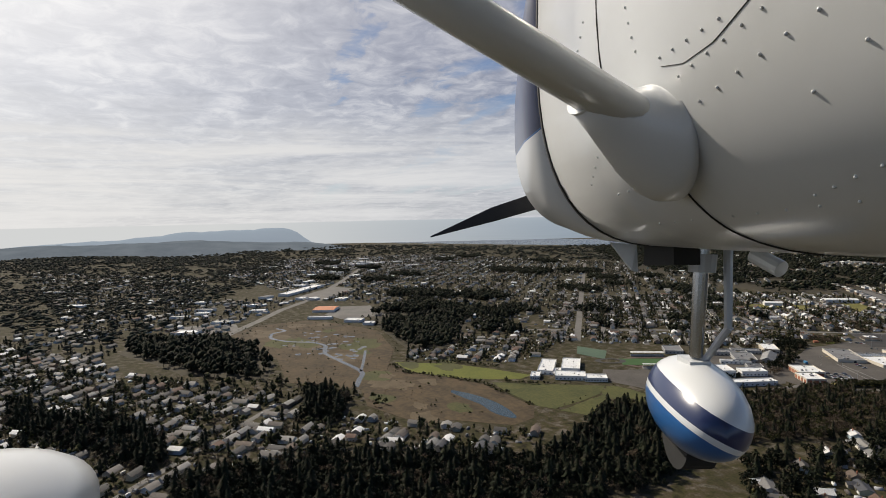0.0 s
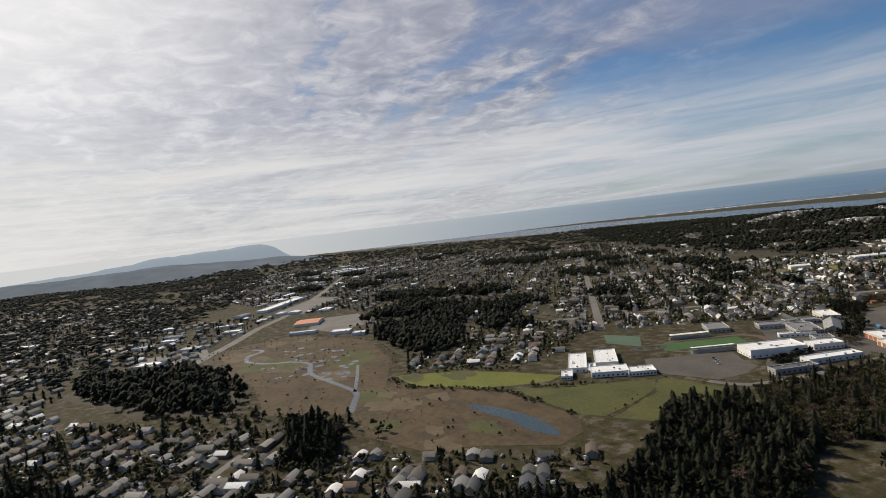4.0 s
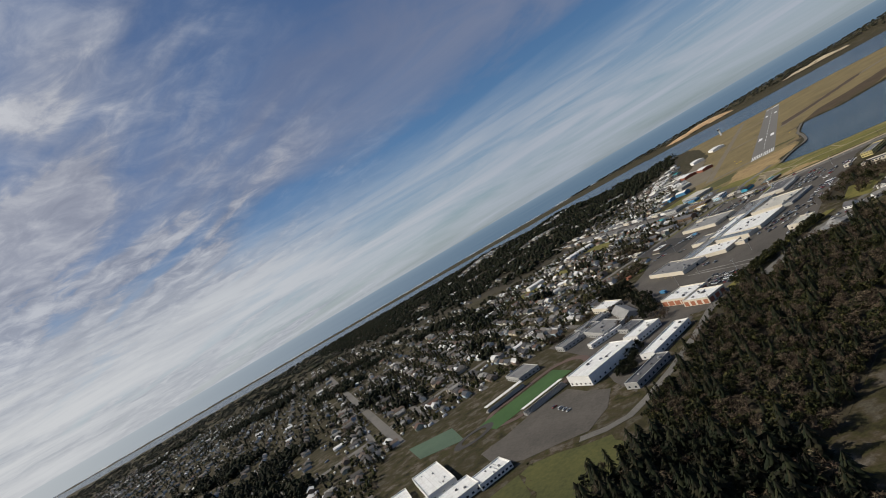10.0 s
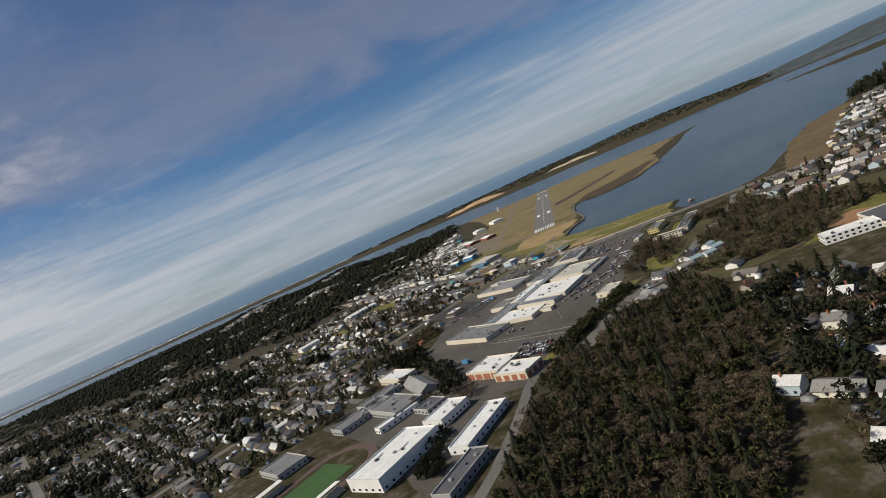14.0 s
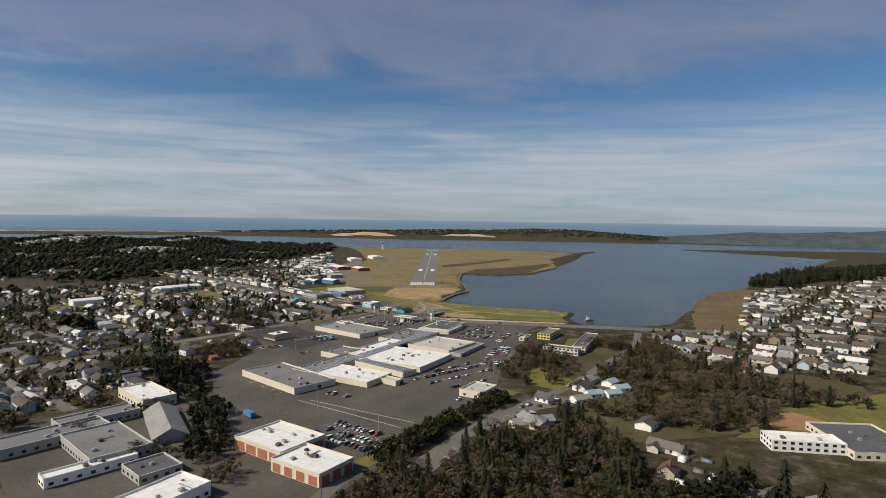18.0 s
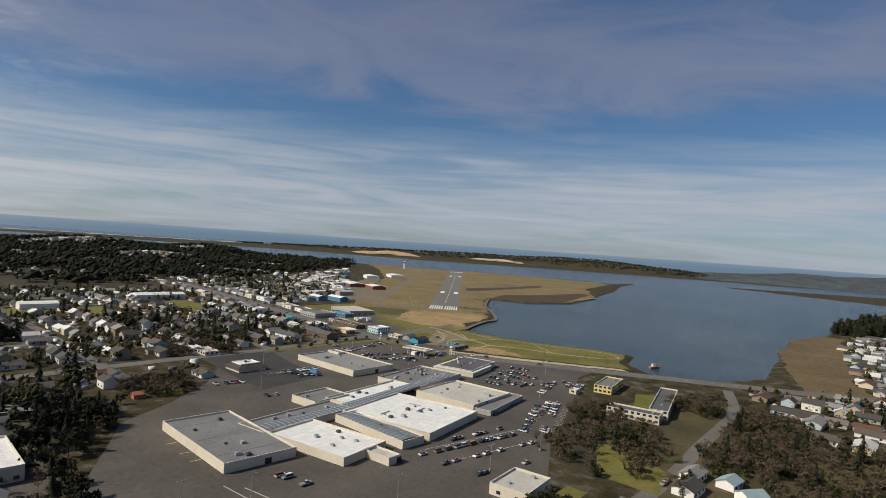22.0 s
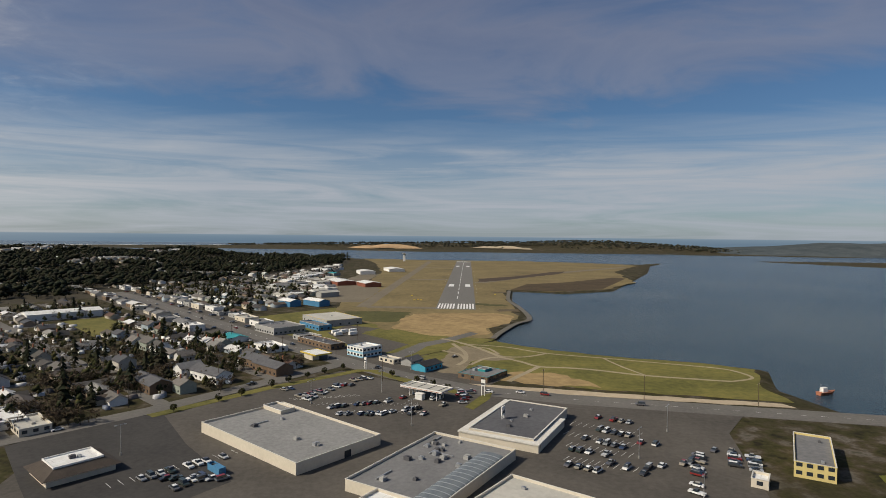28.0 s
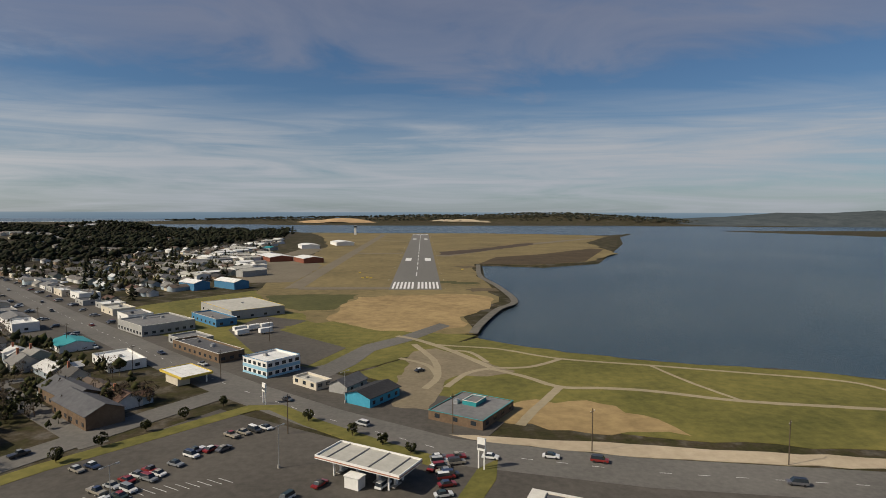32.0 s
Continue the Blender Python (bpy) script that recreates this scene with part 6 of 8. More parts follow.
def split(p, shares):
    pick = rsel.rand(len(p))
    out, lo = [], 0.0
    for s in shares:
        out.append(p[(pick >= lo) & (pick < lo + s)])
        lo += s
    return out


a, b, c = split(fill(RAVINE, 19, 51, cleared, ragged=0), (0.13, 0.47, 0.40))
woods("ravine_firs", a, FIR_MID, M_FIR, 8, 17, "dark firs in the ravine beside the car park", 52)
woods("ravine_shrubs", b, BUSH_MID, M_LEAF, 4, 11, "olive evergreen shrubs in the ravine", 53)
woods("ravine_bare_trees", c, BARE_MID, M_BARE, 6, 11, "bare brown winter trees in the ravine", 54)
a, b, c = split(np.concatenate([fill(WOOD_NEAR, 24, 55, lambda p: cleared(p) & off_house(p), ragged=0), fill(WOOD_BANK, 30, 43), fill(WOOD_SOUTH, 28, 44, ragged=0), fill([(95, -1000), (128, -760), (165, -745), (200, -900), (160, -1080)], 55, 49, off_house)]), (0.26, 0.54, 0.20))
woods("near_firs", a, FIR_MID, M_FIR, 10, 22, "dense dark fir wood above the school field", 56, 1.25)
woods("near_shrubs", b, BUSH_MID, M_FIR, 7, 16, "evergreen trees at the wood edge", 57)
woods("near_bare_trees", c, BARE_MID, M_BARE, 7, 14, "bare winter trees at the wood edge", 58)
a, b = split(np.concatenate([fill(WOOD_LEFT, 48, 59, fringe=30), fill(WOOD_MID, 52, 60, fringe=35)]), (0.16, 0.84))
woods("marsh_pines", b, BUSH_FAR, M_FIR, 10, 20, "round-crowned dark trees round the marsh", 62, 1.1)
woods("marsh_firs", a, FIR_FAR, M_FIR, 14, 24, "dark fir woods round the marsh", 61, 1.4)
a, b = split(fill(WOOD_WEST, 150, 62, lambda p: away(all_houses, 11.0)(p) & outside(p), fringe=90), (0.92, 0.08))
a, a2 = split(a, (0.14, 0.86))
woods("west_pines", a2, BUSH_FAR, M_FIR, 7, 17, "round-crowned dark pines of the western forest", 64, 1.8)
woods("west_firs", a, FIR_FAR, M_FIR, 8, 20, "broad dark fir forest before the bay", 63, 1.4)
woods("west_bare_trees", b, BARE_FAR, M_BARE, 6, 12, "bare brown trees in the western forest", 63, 1.3)
woods("east_firs", fill(WOOD_EAST, 90, 64), FIR_FAR, M_FIR, 12, 24, "wooded eastern hill", 65, 1.3)
MOTEL_AREA = [(100, -497), (128, -428), (158, -408), (192, -422), (170, -520), (140, -522)]
LAWN = [(100, -552), (92, -595), (112, -612), (124, -586), (116, -556)]
a, b = split(fill(SCRUB, 30, 66, lambda p: ~inside(LAWN, p[:, 0], p[:, 1]) & cleared(p)), (0.5, 0.5))
hedge = fill(strip([(4, -728), (20, -702), (39, -673), (62, -640), (72, -629)], 11), 8, 191, cleared, ragged=0)
woods("hedge_shrubs", hedge, BUSH_MID, M_LEAF, 4, 8.5, "olive evergreen hedge between lane and lot", 192)
woods("lot_shrubs", a, BUSH_MID, M_LEAF, 4, 8, "olive shrubs at the edge of the lot", 67)
woods("lot_bare_trees", b, BARE_MID, M_BARE, 5, 9, "brown winter thicket at the edge of the lot", 68)
a, b, c = split(fill(EAST_SLOPE, 24, 104, lambda p: ~inside(MOTEL_AREA, p[:, 0], p[:, 1]) & off_house(p) & cleared(p), ragged=0.012), (0.07, 0.40, 0.53))
woods("slope_firs", a, FIR_MID, M_FIR, 7, 16, "firs on the eastern slope", 105)
woods("slope_shrubs", b, BUSH_MID, M_LEAF, 4, 8, "olive shrubs on the eastern slope", 106)
woods("slope_bare_trees", c, BARE_MID, M_BARE, 5, 10, "bare trees on the eastern slope", 107)
a, b, c = split(fill(CLUMP, 26, 45, ragged=0), (0.14, 0.56, 0.30))
gym_trees = fill([(-85, -782), (-68, -792), (-62, -845), (-78, -850), (-80, -820)], 16, 145, ragged=0)
woods("gym_trees", gym_trees, BUSH_MID, M_FIR, 4, 8, "dark evergreens beside the sports hall", 146)
woods("clump_firs", a, FIR_MID, M_FIR, 7, 13, "dark firs beside the car park", 46)
woods("clump_shrubs", b, BUSH_MID, M_FIR, 5, 12, "dark evergreen trees beside the car park", 47)
woods("clump_bare_trees", c, BARE_MID, M_BARE, 4, 8, "bare trees beside the car park", 48)
thick = np.concatenate([fill([(x + r * math.cos(k) * 1.3, y + r * math.sin(k)) for k in range(6)], 15, int(abs(x)), off_house, ragged=0) for x, y, r in ((-146, -520, 20), (-190, -350, 16), (-155, -352, 12), (-150, -410, 9), (-176, -428, 12), (-205, -560, 16), (-130, -663, 8), (-168, -653, 8), (-150, -698, 6), (-100, -722, 8), (-192, -690, 10), (-60, -745, 7), (-172, -398, 10), (-190, -420, 10), (-205, -390, 14), (-170, -370, 12), (-230, -440, 14), (-122, -312, 7), (-135, -300, 7), (-90, -300, 6), (-155, -330, 8), (-110, -352, 6), (-185, -300, 9), (-165, -275, 8), (112, -500, 14), (180, -470, 16), (215, -500, 16), (160, -560, 12))])
a, b = split(thick, (0.3, 0.7))
woods("thicket_shrubs", a, BUSH_MID, M_LEAF, 3, 8, "dark evergreen shrubs in the thickets", 86)
woods("thicket_bare_trees", b, BARE_MID, M_BARE, 4, 9, "brown leafless thickets by the car park", 87)
yards = np.concatenate([fill(z[0], 110 if i == 3 else 85 if i == 2 else 42, 70 + i, lambda p: off_house(p) & free(p[:, 0], p[:, 1])) for i, z in enumerate(ZONES)])
a, b, c = split(yards, (0.04, 0.52, 0.44))
woods("yard_firs", a, FIR_FAR, M_FIR, 8, 18, "single firs in the yards", 81)
woods("yard_shrubs", b, BUSH_FAR, M_LEAF, 3, 8.5, "evergreen shrubs in the yards", 82)
woods("yard_bare_trees", c, BARE_FAR, M_BARE, 4, 9.5, "bare winter trees in the yards", 83)
far_yards = np.concatenate([fill(z[0], 200, 90 + i, lambda p: off_house(p) & free(p[:, 0], p[:, 1])) for i, z in enumerate(FAR_ZONES[:2] + FAR_ZONES[3:])])
a, c, b = split(far_yards, (0.28, 0.36, 0.36))
woods("far_town_shrubs", c, BUSH_FAR, M_HAZEWOOD, 4, 9, "dark evergreens among the far houses", 93, 1.4)
woods("far_town_firs", a, FIR_FAR, M_FIR, 6, 13, "dark trees among the far houses", 94, 1.3)
woods("far_town_bare_trees", b, BARE_FAR, M_BARE, 4, 8, "bare trees among the far houses", 95, 1.3)
rw = random.Random(35)
groves = []
for _ in range(26):
    gx_, gy_, gr = rw.uniform(-2200, -430), rw.uniform(-950, 150), rw.uniform(22, 75)
    if inside([(-430, -1000), (-1000, -1000), (-2300, -900), (-2300, -50), (-1500, 150), (-1000, 0), (-560, -90), (-430, -500)], gx_, gy_):
        groves.append(fill([(gx_ + gr * 1.6 * rw.uniform(0.7, 1.2) * math.cos(k * 0.785), gy_ + gr * rw.uniform(0.7, 1.2) * math.sin(k * 0.785)) for k in range(8)], 55, 150 + len(groves), off_house, fringe=15))
for x, y, r_ in ((-480, -880, 45), (-620, -760, 50), (-540, -620, 35), (-860, -700, 60), (-1000, -850, 60), (-420, -700, 30), (-380, -560, 26), (-300, -640, 22), (-330, -420, 24), (-440, -430, 28), (-520, -330, 34), (-270, -330, 20), (-620, -250, 40)):
    groves.append(fill([(x + r_ * 1.5 * math.cos(k * 0.785), y + r_ * math.sin(k * 0.785)) for k in range(8)], 45, 190 + len(groves), off_house, fringe=12))
a, b = split(np.concatenate(groves), (0.65, 0.35))
woods("grove_evergreens", a, BUSH_FAR, M_FIR, 8, 16, "dark groves among the houses", 180, 1.3)
woods("grove_firs", b, FIR_FAR, M_FIR, 10, 18, "dark firs of the town groves", 181, 1.2)
MARSH_EDGE = [(-660, -1480), (-620, -1600), (-870, -1660), (-2000, -1960), (-3900, -2380), (-4000, -900), (-2500, -880), (-1750, -1060), (-1450, -1170), (-1150, -1280), (-960, -1420), (-830, -1400)]
a, b = split(fill(MARSH_EDGE, 520, 110, off_house), (0.84, 0.16))
woods("valley_firs", a, BUSH_FAR, M_HAZEWOOD, 7, 14, "dark woods along the valley", 111, 2.7)
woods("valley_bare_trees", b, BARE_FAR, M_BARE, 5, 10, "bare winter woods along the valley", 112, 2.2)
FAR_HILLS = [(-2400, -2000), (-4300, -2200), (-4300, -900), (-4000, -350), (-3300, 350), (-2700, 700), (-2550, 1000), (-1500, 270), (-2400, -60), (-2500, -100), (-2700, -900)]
woods("hill_firs", fill(FAR_HILLS, 1300, 96), BUSH_FAR, M_HAZEWOOD, 9, 15, "dark forest on the far western hills", 97, 3.0)
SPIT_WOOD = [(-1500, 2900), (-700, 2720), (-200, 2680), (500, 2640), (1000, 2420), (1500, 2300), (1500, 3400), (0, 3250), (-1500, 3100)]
woods("spit_firs", fill(SPIT_WOOD, 700, 98), BUSH_FAR, M_HAZEWOOD, 8, 14, "low dark woods on the sand spit", 99, 2.6)
SOUTH_TOWN = [(-300, -1230), (-180, -1190), (-60, -1270), (-30, -1400), (-300, -1700), (-900, -1700), (-640, -1560), (-420, -1430)]
a, b = split(fill(SOUTH_TOWN, 120, 100, off_house), (0.5, 0.5))
a, a2 = split(a, (0.3, 0.7))
woods("south_shrubs", a2, BUSH_FAR, M_LEAF, 5, 12, "dark evergreens among the southern houses", 103, 1.2)
woods("south_firs", a, FIR_FAR, M_FIR, 8, 16, "firs among the southern houses", 101, 1.2)
woods("south_bare_trees", b, BARE_FAR, M_BARE, 5, 10, "bare trees among the southern houses", 102)


# bushes of the marsh and the dark hedge lines round the meadows
STREAM_CLEAR = strip([(-690, -1225), (-560, -1225), (-500, -1181), (-391, -1186), (-321, -1177), (-255, -1203)], 22)
open_marsh = fill(MARSH_AREA, 150, 115, lambda p: ~inside(STREAM_CLEAR, p[:, 0], p[:, 1]) & ~inside([(-350, -1125), (-249, -1020), (-120, -945), (-80, -1050), (-70, -1115), (-220, -1118)], p[:, 0], p[:, 1]))
a, b = split(open_marsh, (0.3, 0.7))
woods("marsh_shrubs", a, BUSH_FAR, M_LEAF, 1.5, 4, "low dark shrubs in the marsh", 116, 1.3)
woods("marsh_bare_bushes", b, BARE_FAR, M_BARE, 1.5, 4, "low brown bushes in the marsh", 117, 1.4)
hedge = np.concatenate([fill(strip(line, 9), 14, 118, ragged=0.02) for line in ([(-335, -1132), (-285, -1128), (-235, -1090), (-200, -1066), (-160, -1064), (-98, -1062)], [(-345, -1110), (-300, -1048), (-252, -1014)], [(-200, -1040), (-180, -1030), (-142, -982)])])
woods("meadow_hedge", hedge, BUSH_FAR, M_LEAF, 1.5, 5, "dark hedge along the ditch of the meadow", 119, 1.2)


# parked vehicles, sheds and clutter in the far yards
def yard_clutter(name, a, seed, label):
    r = np.random.RandomState(seed)
    n = len(a)
    box = np.array([(-1, -1, 0), (1, -1, 0), (1, 1, 0), (-1, 1, 0), (-0.92, -0.92, 1), (0.92, -0.92, 1), (0.92, 0.92, 1), (-0.92, 0.92, 1)], float)
    f = np.array([(4, 5, 6), (4, 6, 7), (0, 1, 5), (0, 5, 4), (1, 2, 6), (1, 6, 5), (2, 3, 7), (2, 7, 6), (3, 0, 4), (3, 4, 7)])
    size = np.stack([r.uniform(1.8, 3.0, n), r.uniform(0.85, 1.6, n), r.uniform(1.2, 2.3, n)], 1)
    t = np.radians(r.choice((50.0, 140.0), n) + r.uniform(-8, 8, n))[:, None]
    x, y = box[None, :, 0] * size[:, :1], box[None, :, 1] * size[:, 1:2]
    z = terrain(a[:, 0], a[:, 1])[:, None] + box[None, :, 2] * size[:, 2:3] + 0.1
    co = np.stack([a[:, :1] + x * np.cos(t) - y * np.sin(t), a[:, 1:2] + x * np.sin(t) + y * np.cos(t), z], -1).reshape(-1, 3)
    tri = (f[None] + (np.arange(n) * 8)[:, None, None]).reshape(-1, 3)
    return tagged(new(name, big_mesh(name, co, tri, [M_CLUTTER])), label, "clutter", "", "stuff")


M_CLUTTER = palette("yard_paint", [(0.70, 0.70, 0.69), (0.45, 0.45, 0.46), (0.06, 0.06, 0.065), (0.75, 0.74, 0.71), (0.14, 0.12, 0.11), (0.12, 0.14, 0.18), (0.60, 0.58, 0.52), (0.20, 0.20, 0.20)], 0.45, True, wear=0.1)
spots = np.concatenate([fill(z[0], 260, 120 + i, lambda p: off_house(p) & free(p[:, 0], p[:, 1]), True, 0) for i, z in enumerate(ZONES)] + [fill(z[0], 900, 130 + i, lambda p: off_house(p) & free(p[:, 0], p[:, 1]), True, 0) for i, z in enumerate(FAR_ZONES[:2])])
yard_clutter("yard_vehicles", spots, 140, "parked vehicles and sheds in the yards")

M_SKYROOF = surface("pale_blue_roof", (0.20, 0.28, 0.30), (0.30, 0.38, 0.40), 0.1, 0.9, 0.7)


# ---- cars ----
def car_proto(kind):
    """A parked car: shaped body, glazed cabin, bumpers and four wheels."""
    ob = thing("car", Matrix.Identity(4), "parked car", "car", "parked cars")
    if kind == "saloon":
        prof, cab, h = [(-2.2, 0.35), (-2.25, 0.75), (-1.5, 0.92), (1.1, 0.95), (2.15, 0.78), (2.25, 0.4)], [(-1.55, 0.92), (-1.0, 1.42), (0.45, 1.44), (1.15, 0.95)], 1.44
    elif kind == "van":
        prof, cab, h = [(-2.3, 0.4), (-2.35, 1.0), (1.2, 1.02), (2.2, 0.9), (2.3, 0.45)], [(-2.3, 1.0), (-2.1, 1.75), (0.7, 1.78), (1.35, 1.02)], 1.78
    else:
        prof, cab, h = [(-2.6, 0.5), (-2.65, 1.05), (-0.5, 1.08), (1.3, 1.08), (2.5, 1.0), (2.6, 0.5)], [(-0.6, 1.05), (-0.45, 1.75), (0.75, 1.76), (1.35, 1.06)], 1.76

    def extrude(p, w0, w1):
        n = len(p)
        v = [(x, -(w0 + (w1 - w0) * (z - p[0][1]) / 1.2), z) for x, z in p] + [(x, (w0 + (w1 - w0) * (z - p[0][1]) / 1.2), z) for x, z in p]
        f = [tuple(range(n)), tuple(range(2 * n - 1, n - 1, -1))] + [((i + 1) % n, i, n + i, n + (i + 1) % n) for i in range(n)]
        return v, f

    part("body", mesh("body", *extrude(prof, 0.90, 0.86), M_CAR), ob)
    part("cabin", mesh("cabin", *extrude(cab, 0.84, 0.60), M_GLASS), ob, "dark glazed cabin")
    x0, x1 = cab[1][0], cab[2][0]
    part("roof", Shape().box(x0, -0.66, h - 0.02, x1, 0.66, h + 0.05, 0.05).done("roof", M_CAR), ob)
    wheel = Shape().tube((0, -0.1, 0), (0, 0.1, 0), 0.33, 0.33, 10).done("wheel", M_TYRE)
    for x in (-1.4, 1.4):
        for y in (-0.8, 0.8):
            part("wheel", wheel, ob, "", pose(x, y, 0.33))
    return ob


CAR_KINDS = [car_proto("saloon"), car_proto("van"), car_proto("pickup")]
CAR_LABELS = ["parked saloon car on the asphalt lot", "parked van or wagon on the asphalt lot", "parked pickup truck on the asphalt lot"]
rc = random.Random(9)
used = [False] * 3


def park(x, y, a, z=0.15):
    k = rc.choices((0, 1, 2), (5, 3, 2))[0]
    m = pose(x, y, z, 0, 0, a)
    if not used[k]:
        used[k] = True
        CAR_KINDS[k].matrix_basis = m
        ob = CAR_KINDS[k]
    else:
        ob = copy_thing(CAR_KINDS[k], m)
    tagged(ob, CAR_LABELS[k])


def car_row(x0, y0, x1, y1, face, share, pitch=2.9):
    n = int(math.hypot(x1 - x0, y1 - y0) / pitch)
    for i in range(n):
        if rc.random() < share:
            t = (i + 0.5) / n
            park(x0 + (x1 - x0) * t + rc.uniform(-0.2, 0.2), y0 + (y1 - y0) * t + rc.uniform(-0.3, 0.3), face + rc.choice((0, 180)) + rc.uniform(-3, 3))


# rows of the lot by the road, the mall's east side, west side and the lot before the brick store
for row in ((-81, -351, -73, -346, -30, 0.7), (-71, -366, -60, -350, -30, 0.75), (-65, -371, -54, -341, -30, 0.6), (-50, -379, -23, -366, 60, 0.8), (-30, -388, -8, -376, 60, 0.8), (-50, -330, -39, -322, -35, 0.8), (-56, -340, -46, -338, 60, 0.8), (10, -344, 14, -370, 10, 0.7),
            (66, -382, 84, -391, 52, 0.8), (61, -397, 79, -408, 52, 0.85), (56, -409, 73, -421, 52, 0.85), (51, -423, 68, -430, 52, 0.8), (47, -438, 59, -444, 52, 0.8), (62, -435, 76, -448, 52, 0.7), (112, -421, 106, -437, -20, 0.8), (117, -426, 111, -441, -20, 0.8), (-85, -459, -64, -458, 50, 0.7), (-78, -467, -70, -449, -40, 0.8),
            (48, -520, 66, -482, -38, 0.5), (84, -460, 100, -420, -38, 0.45), (76, -512, 88, -480, -38, 0.6), (28, -566, 60, -536, 50, 0.55), (40, -636, 66, -610, 50, 0.2),
            (-44, -388, 2, -384, 60, 0.5),
            (74, -440, 96, -432, 52, 0.3),
            (64, -545, 82, -480, -38, 0.45), (72, -555, 92, -480, -38, 0.25), (14, -590, 62, -548, 50, 0.5), (20, -602, 68, -560, 50, 0.55), (30, -615, 74, -578, 50, 0.3), (70, -412, 118, -424, 55, 0.4),
            (-124, -506, -104, -490, -40, 0.6), (-100, -470, -66, -432, -40, 0.55), (-92, -528, -66, -500, -40, 0.15), (-42, -622, -22, -632, 50, 0.5),
            (-30, -684, 8, -712, 52, 0.72), (-24, -677, 16, -704, 52, 0.66), (-34, -690, 2, -718, 52, 0.6)):
    car_row(*row)
for x, y, a in ((15, -346, 10), (15, -349, 10), (13, -356, 10), (12, -361, 15), (11, -366, 12), (-18, -360, 60), (-3, -361, 60), (2, -371, 60), (9, -352, 60), (-12, -321, 145), (24, -346, -18), (52, -349, -20), (-148, -218, 137), (-206, -172, 137), (-7, -286, 100), (-4, -287, 100), (5, -262, 40), (-92, -262, 50), (-86, -250, 140), (-40, -840, 60), (-120, -868, 60), (-115, -872, 60), (-110, -876, 60), (-128, -862, 60)):
    park(x, y, a, 0.18)

# ---- filling station ----
station = thing("filling_station", pose(-7, -356, 0.14, 0, 0, 150), "filling station canopy with a pale ribbed roof and white fascia", "filling station")
part("canopy_deck", Shape().box(-12, -5, 4.6, 12, 5, 4.9).done("canopy_deck", M_TANROOF), station, "pale ribbed canopy roof")
part("fascia", Shape().ring((-12.2, -5.2, 12.2, 5.2), 4.3, 5.3, 0.25).done("fascia", M_WHITEWALL), station, "white fascia")
part("fascia_stripe", Shape().ring((-12.24, -5.24, 12.24, 5.24), 4.55, 4.8, 0.05).done("fascia_stripe", M_BRICK), station, "thin red stripe")
for x in (-9, -3, 3, 9):
    part("canopy_rib", Shape().box(x - 0.15, -4.9, 4.9, x + 0.15, 4.9, 5.1).done("canopy_rib", M_GREYROOF), station)
for x in (-8, 8):
    for y in (-3, 3):
        part("column", Shape().box(-0.2, -0.2, 0, 0.2, 0.2, 4.6).done("column", M_WHITEWALL), station, "", pose(x, y, 0))
for x in (-8, -3, 3, 8):
    part("pump_island", Shape().box(-0.6, -1.6, 0, 0.6, 1.6, 0.2).done("pump_island", M_CONCRETE), station, "", pose(x, 0, 0))
    part("pump", Shape().box(-0.3, -0.5, 0.2, 0.3, 0.5, 1.9).done("pump", M_WHITEWALL), station, "", pose(x, 0, 0))
part("kiosk", Shape().box(-2, -1.4, 0, 2, 1.4, 2.8).box(-2.2, -1.6, 2.8, 2.2, 1.6, 3.0).done("kiosk", M_WHITEWALL), station, "white pay kiosk", pose(0, 5.4, 0))
small = thing("corner_station", pose(-84, -272, 0.15, 0, 0, 137), "small station canopy with a pale roof and yellow front", "filling station")
part("canopy_deck", Shape().box(-9, -6, 3.3, 9, 6, 3.8).done("canopy_deck", M_WHITEROOF), small)
part("fascia", Shape().ring((-9.1, -6.1, 9.1, 6.1), 3.2, 4.1, 0.2).done("fascia", M_YELLOW), small, "yellow fascia")
part("shop", Shape().box(-5, 1, 0, 5, 5.6, 3.3).done("shop", M_CREAM), small)
for x in (-7, 7):
    part("column", Shape().box(-0.2, -0.2, 0, 0.2, 0.2, 3.3).done("column", M_WHITEWALL), small, "", pose(x, -4.5, 0))


# ---- poles, signs, hedges ----
def lamp_post(x, y, a):
    ob = thing("street_lamp", pose(x, y, 0.12, 0, 0, a), "tall grey car park lamp on a round base", "lamp", "lot lamps")
    part("base", Shape().tube((0, 0, 0), (0, 0, 0.9), 0.35, 0.32, 10).done("base", M_CONCRETE), ob)
    part("pole", Shape().tube((0, 0, 0.9), (0, 0, 11), 0.13, 0.08, 8).done("pole", M_METAL), ob)
    part("arm", Shape().box(-1.6, -0.05, 10.9, 1.6, 0.05, 11.0).done("arm", M_METAL), ob)
    for s in (-1, 1):
        part("lamp_head", Shape().box(-0.4, -0.2, 10.75, 0.4, 0.2, 11.0).done("lamp_head", M_METAL), ob, "", pose(s * 1.7, 0, 0))


for x, y in ((-30, -350), (-60, -372), (-10, -400), (75, -430), (82, -470), (70, -570), (45, -600), (10, -640), (-40, -650), (-90, -500), (-110, -440), (-60, -660), (0, -690), (-20, -300), (95, -400)):
    lamp_post(x, y, 55)


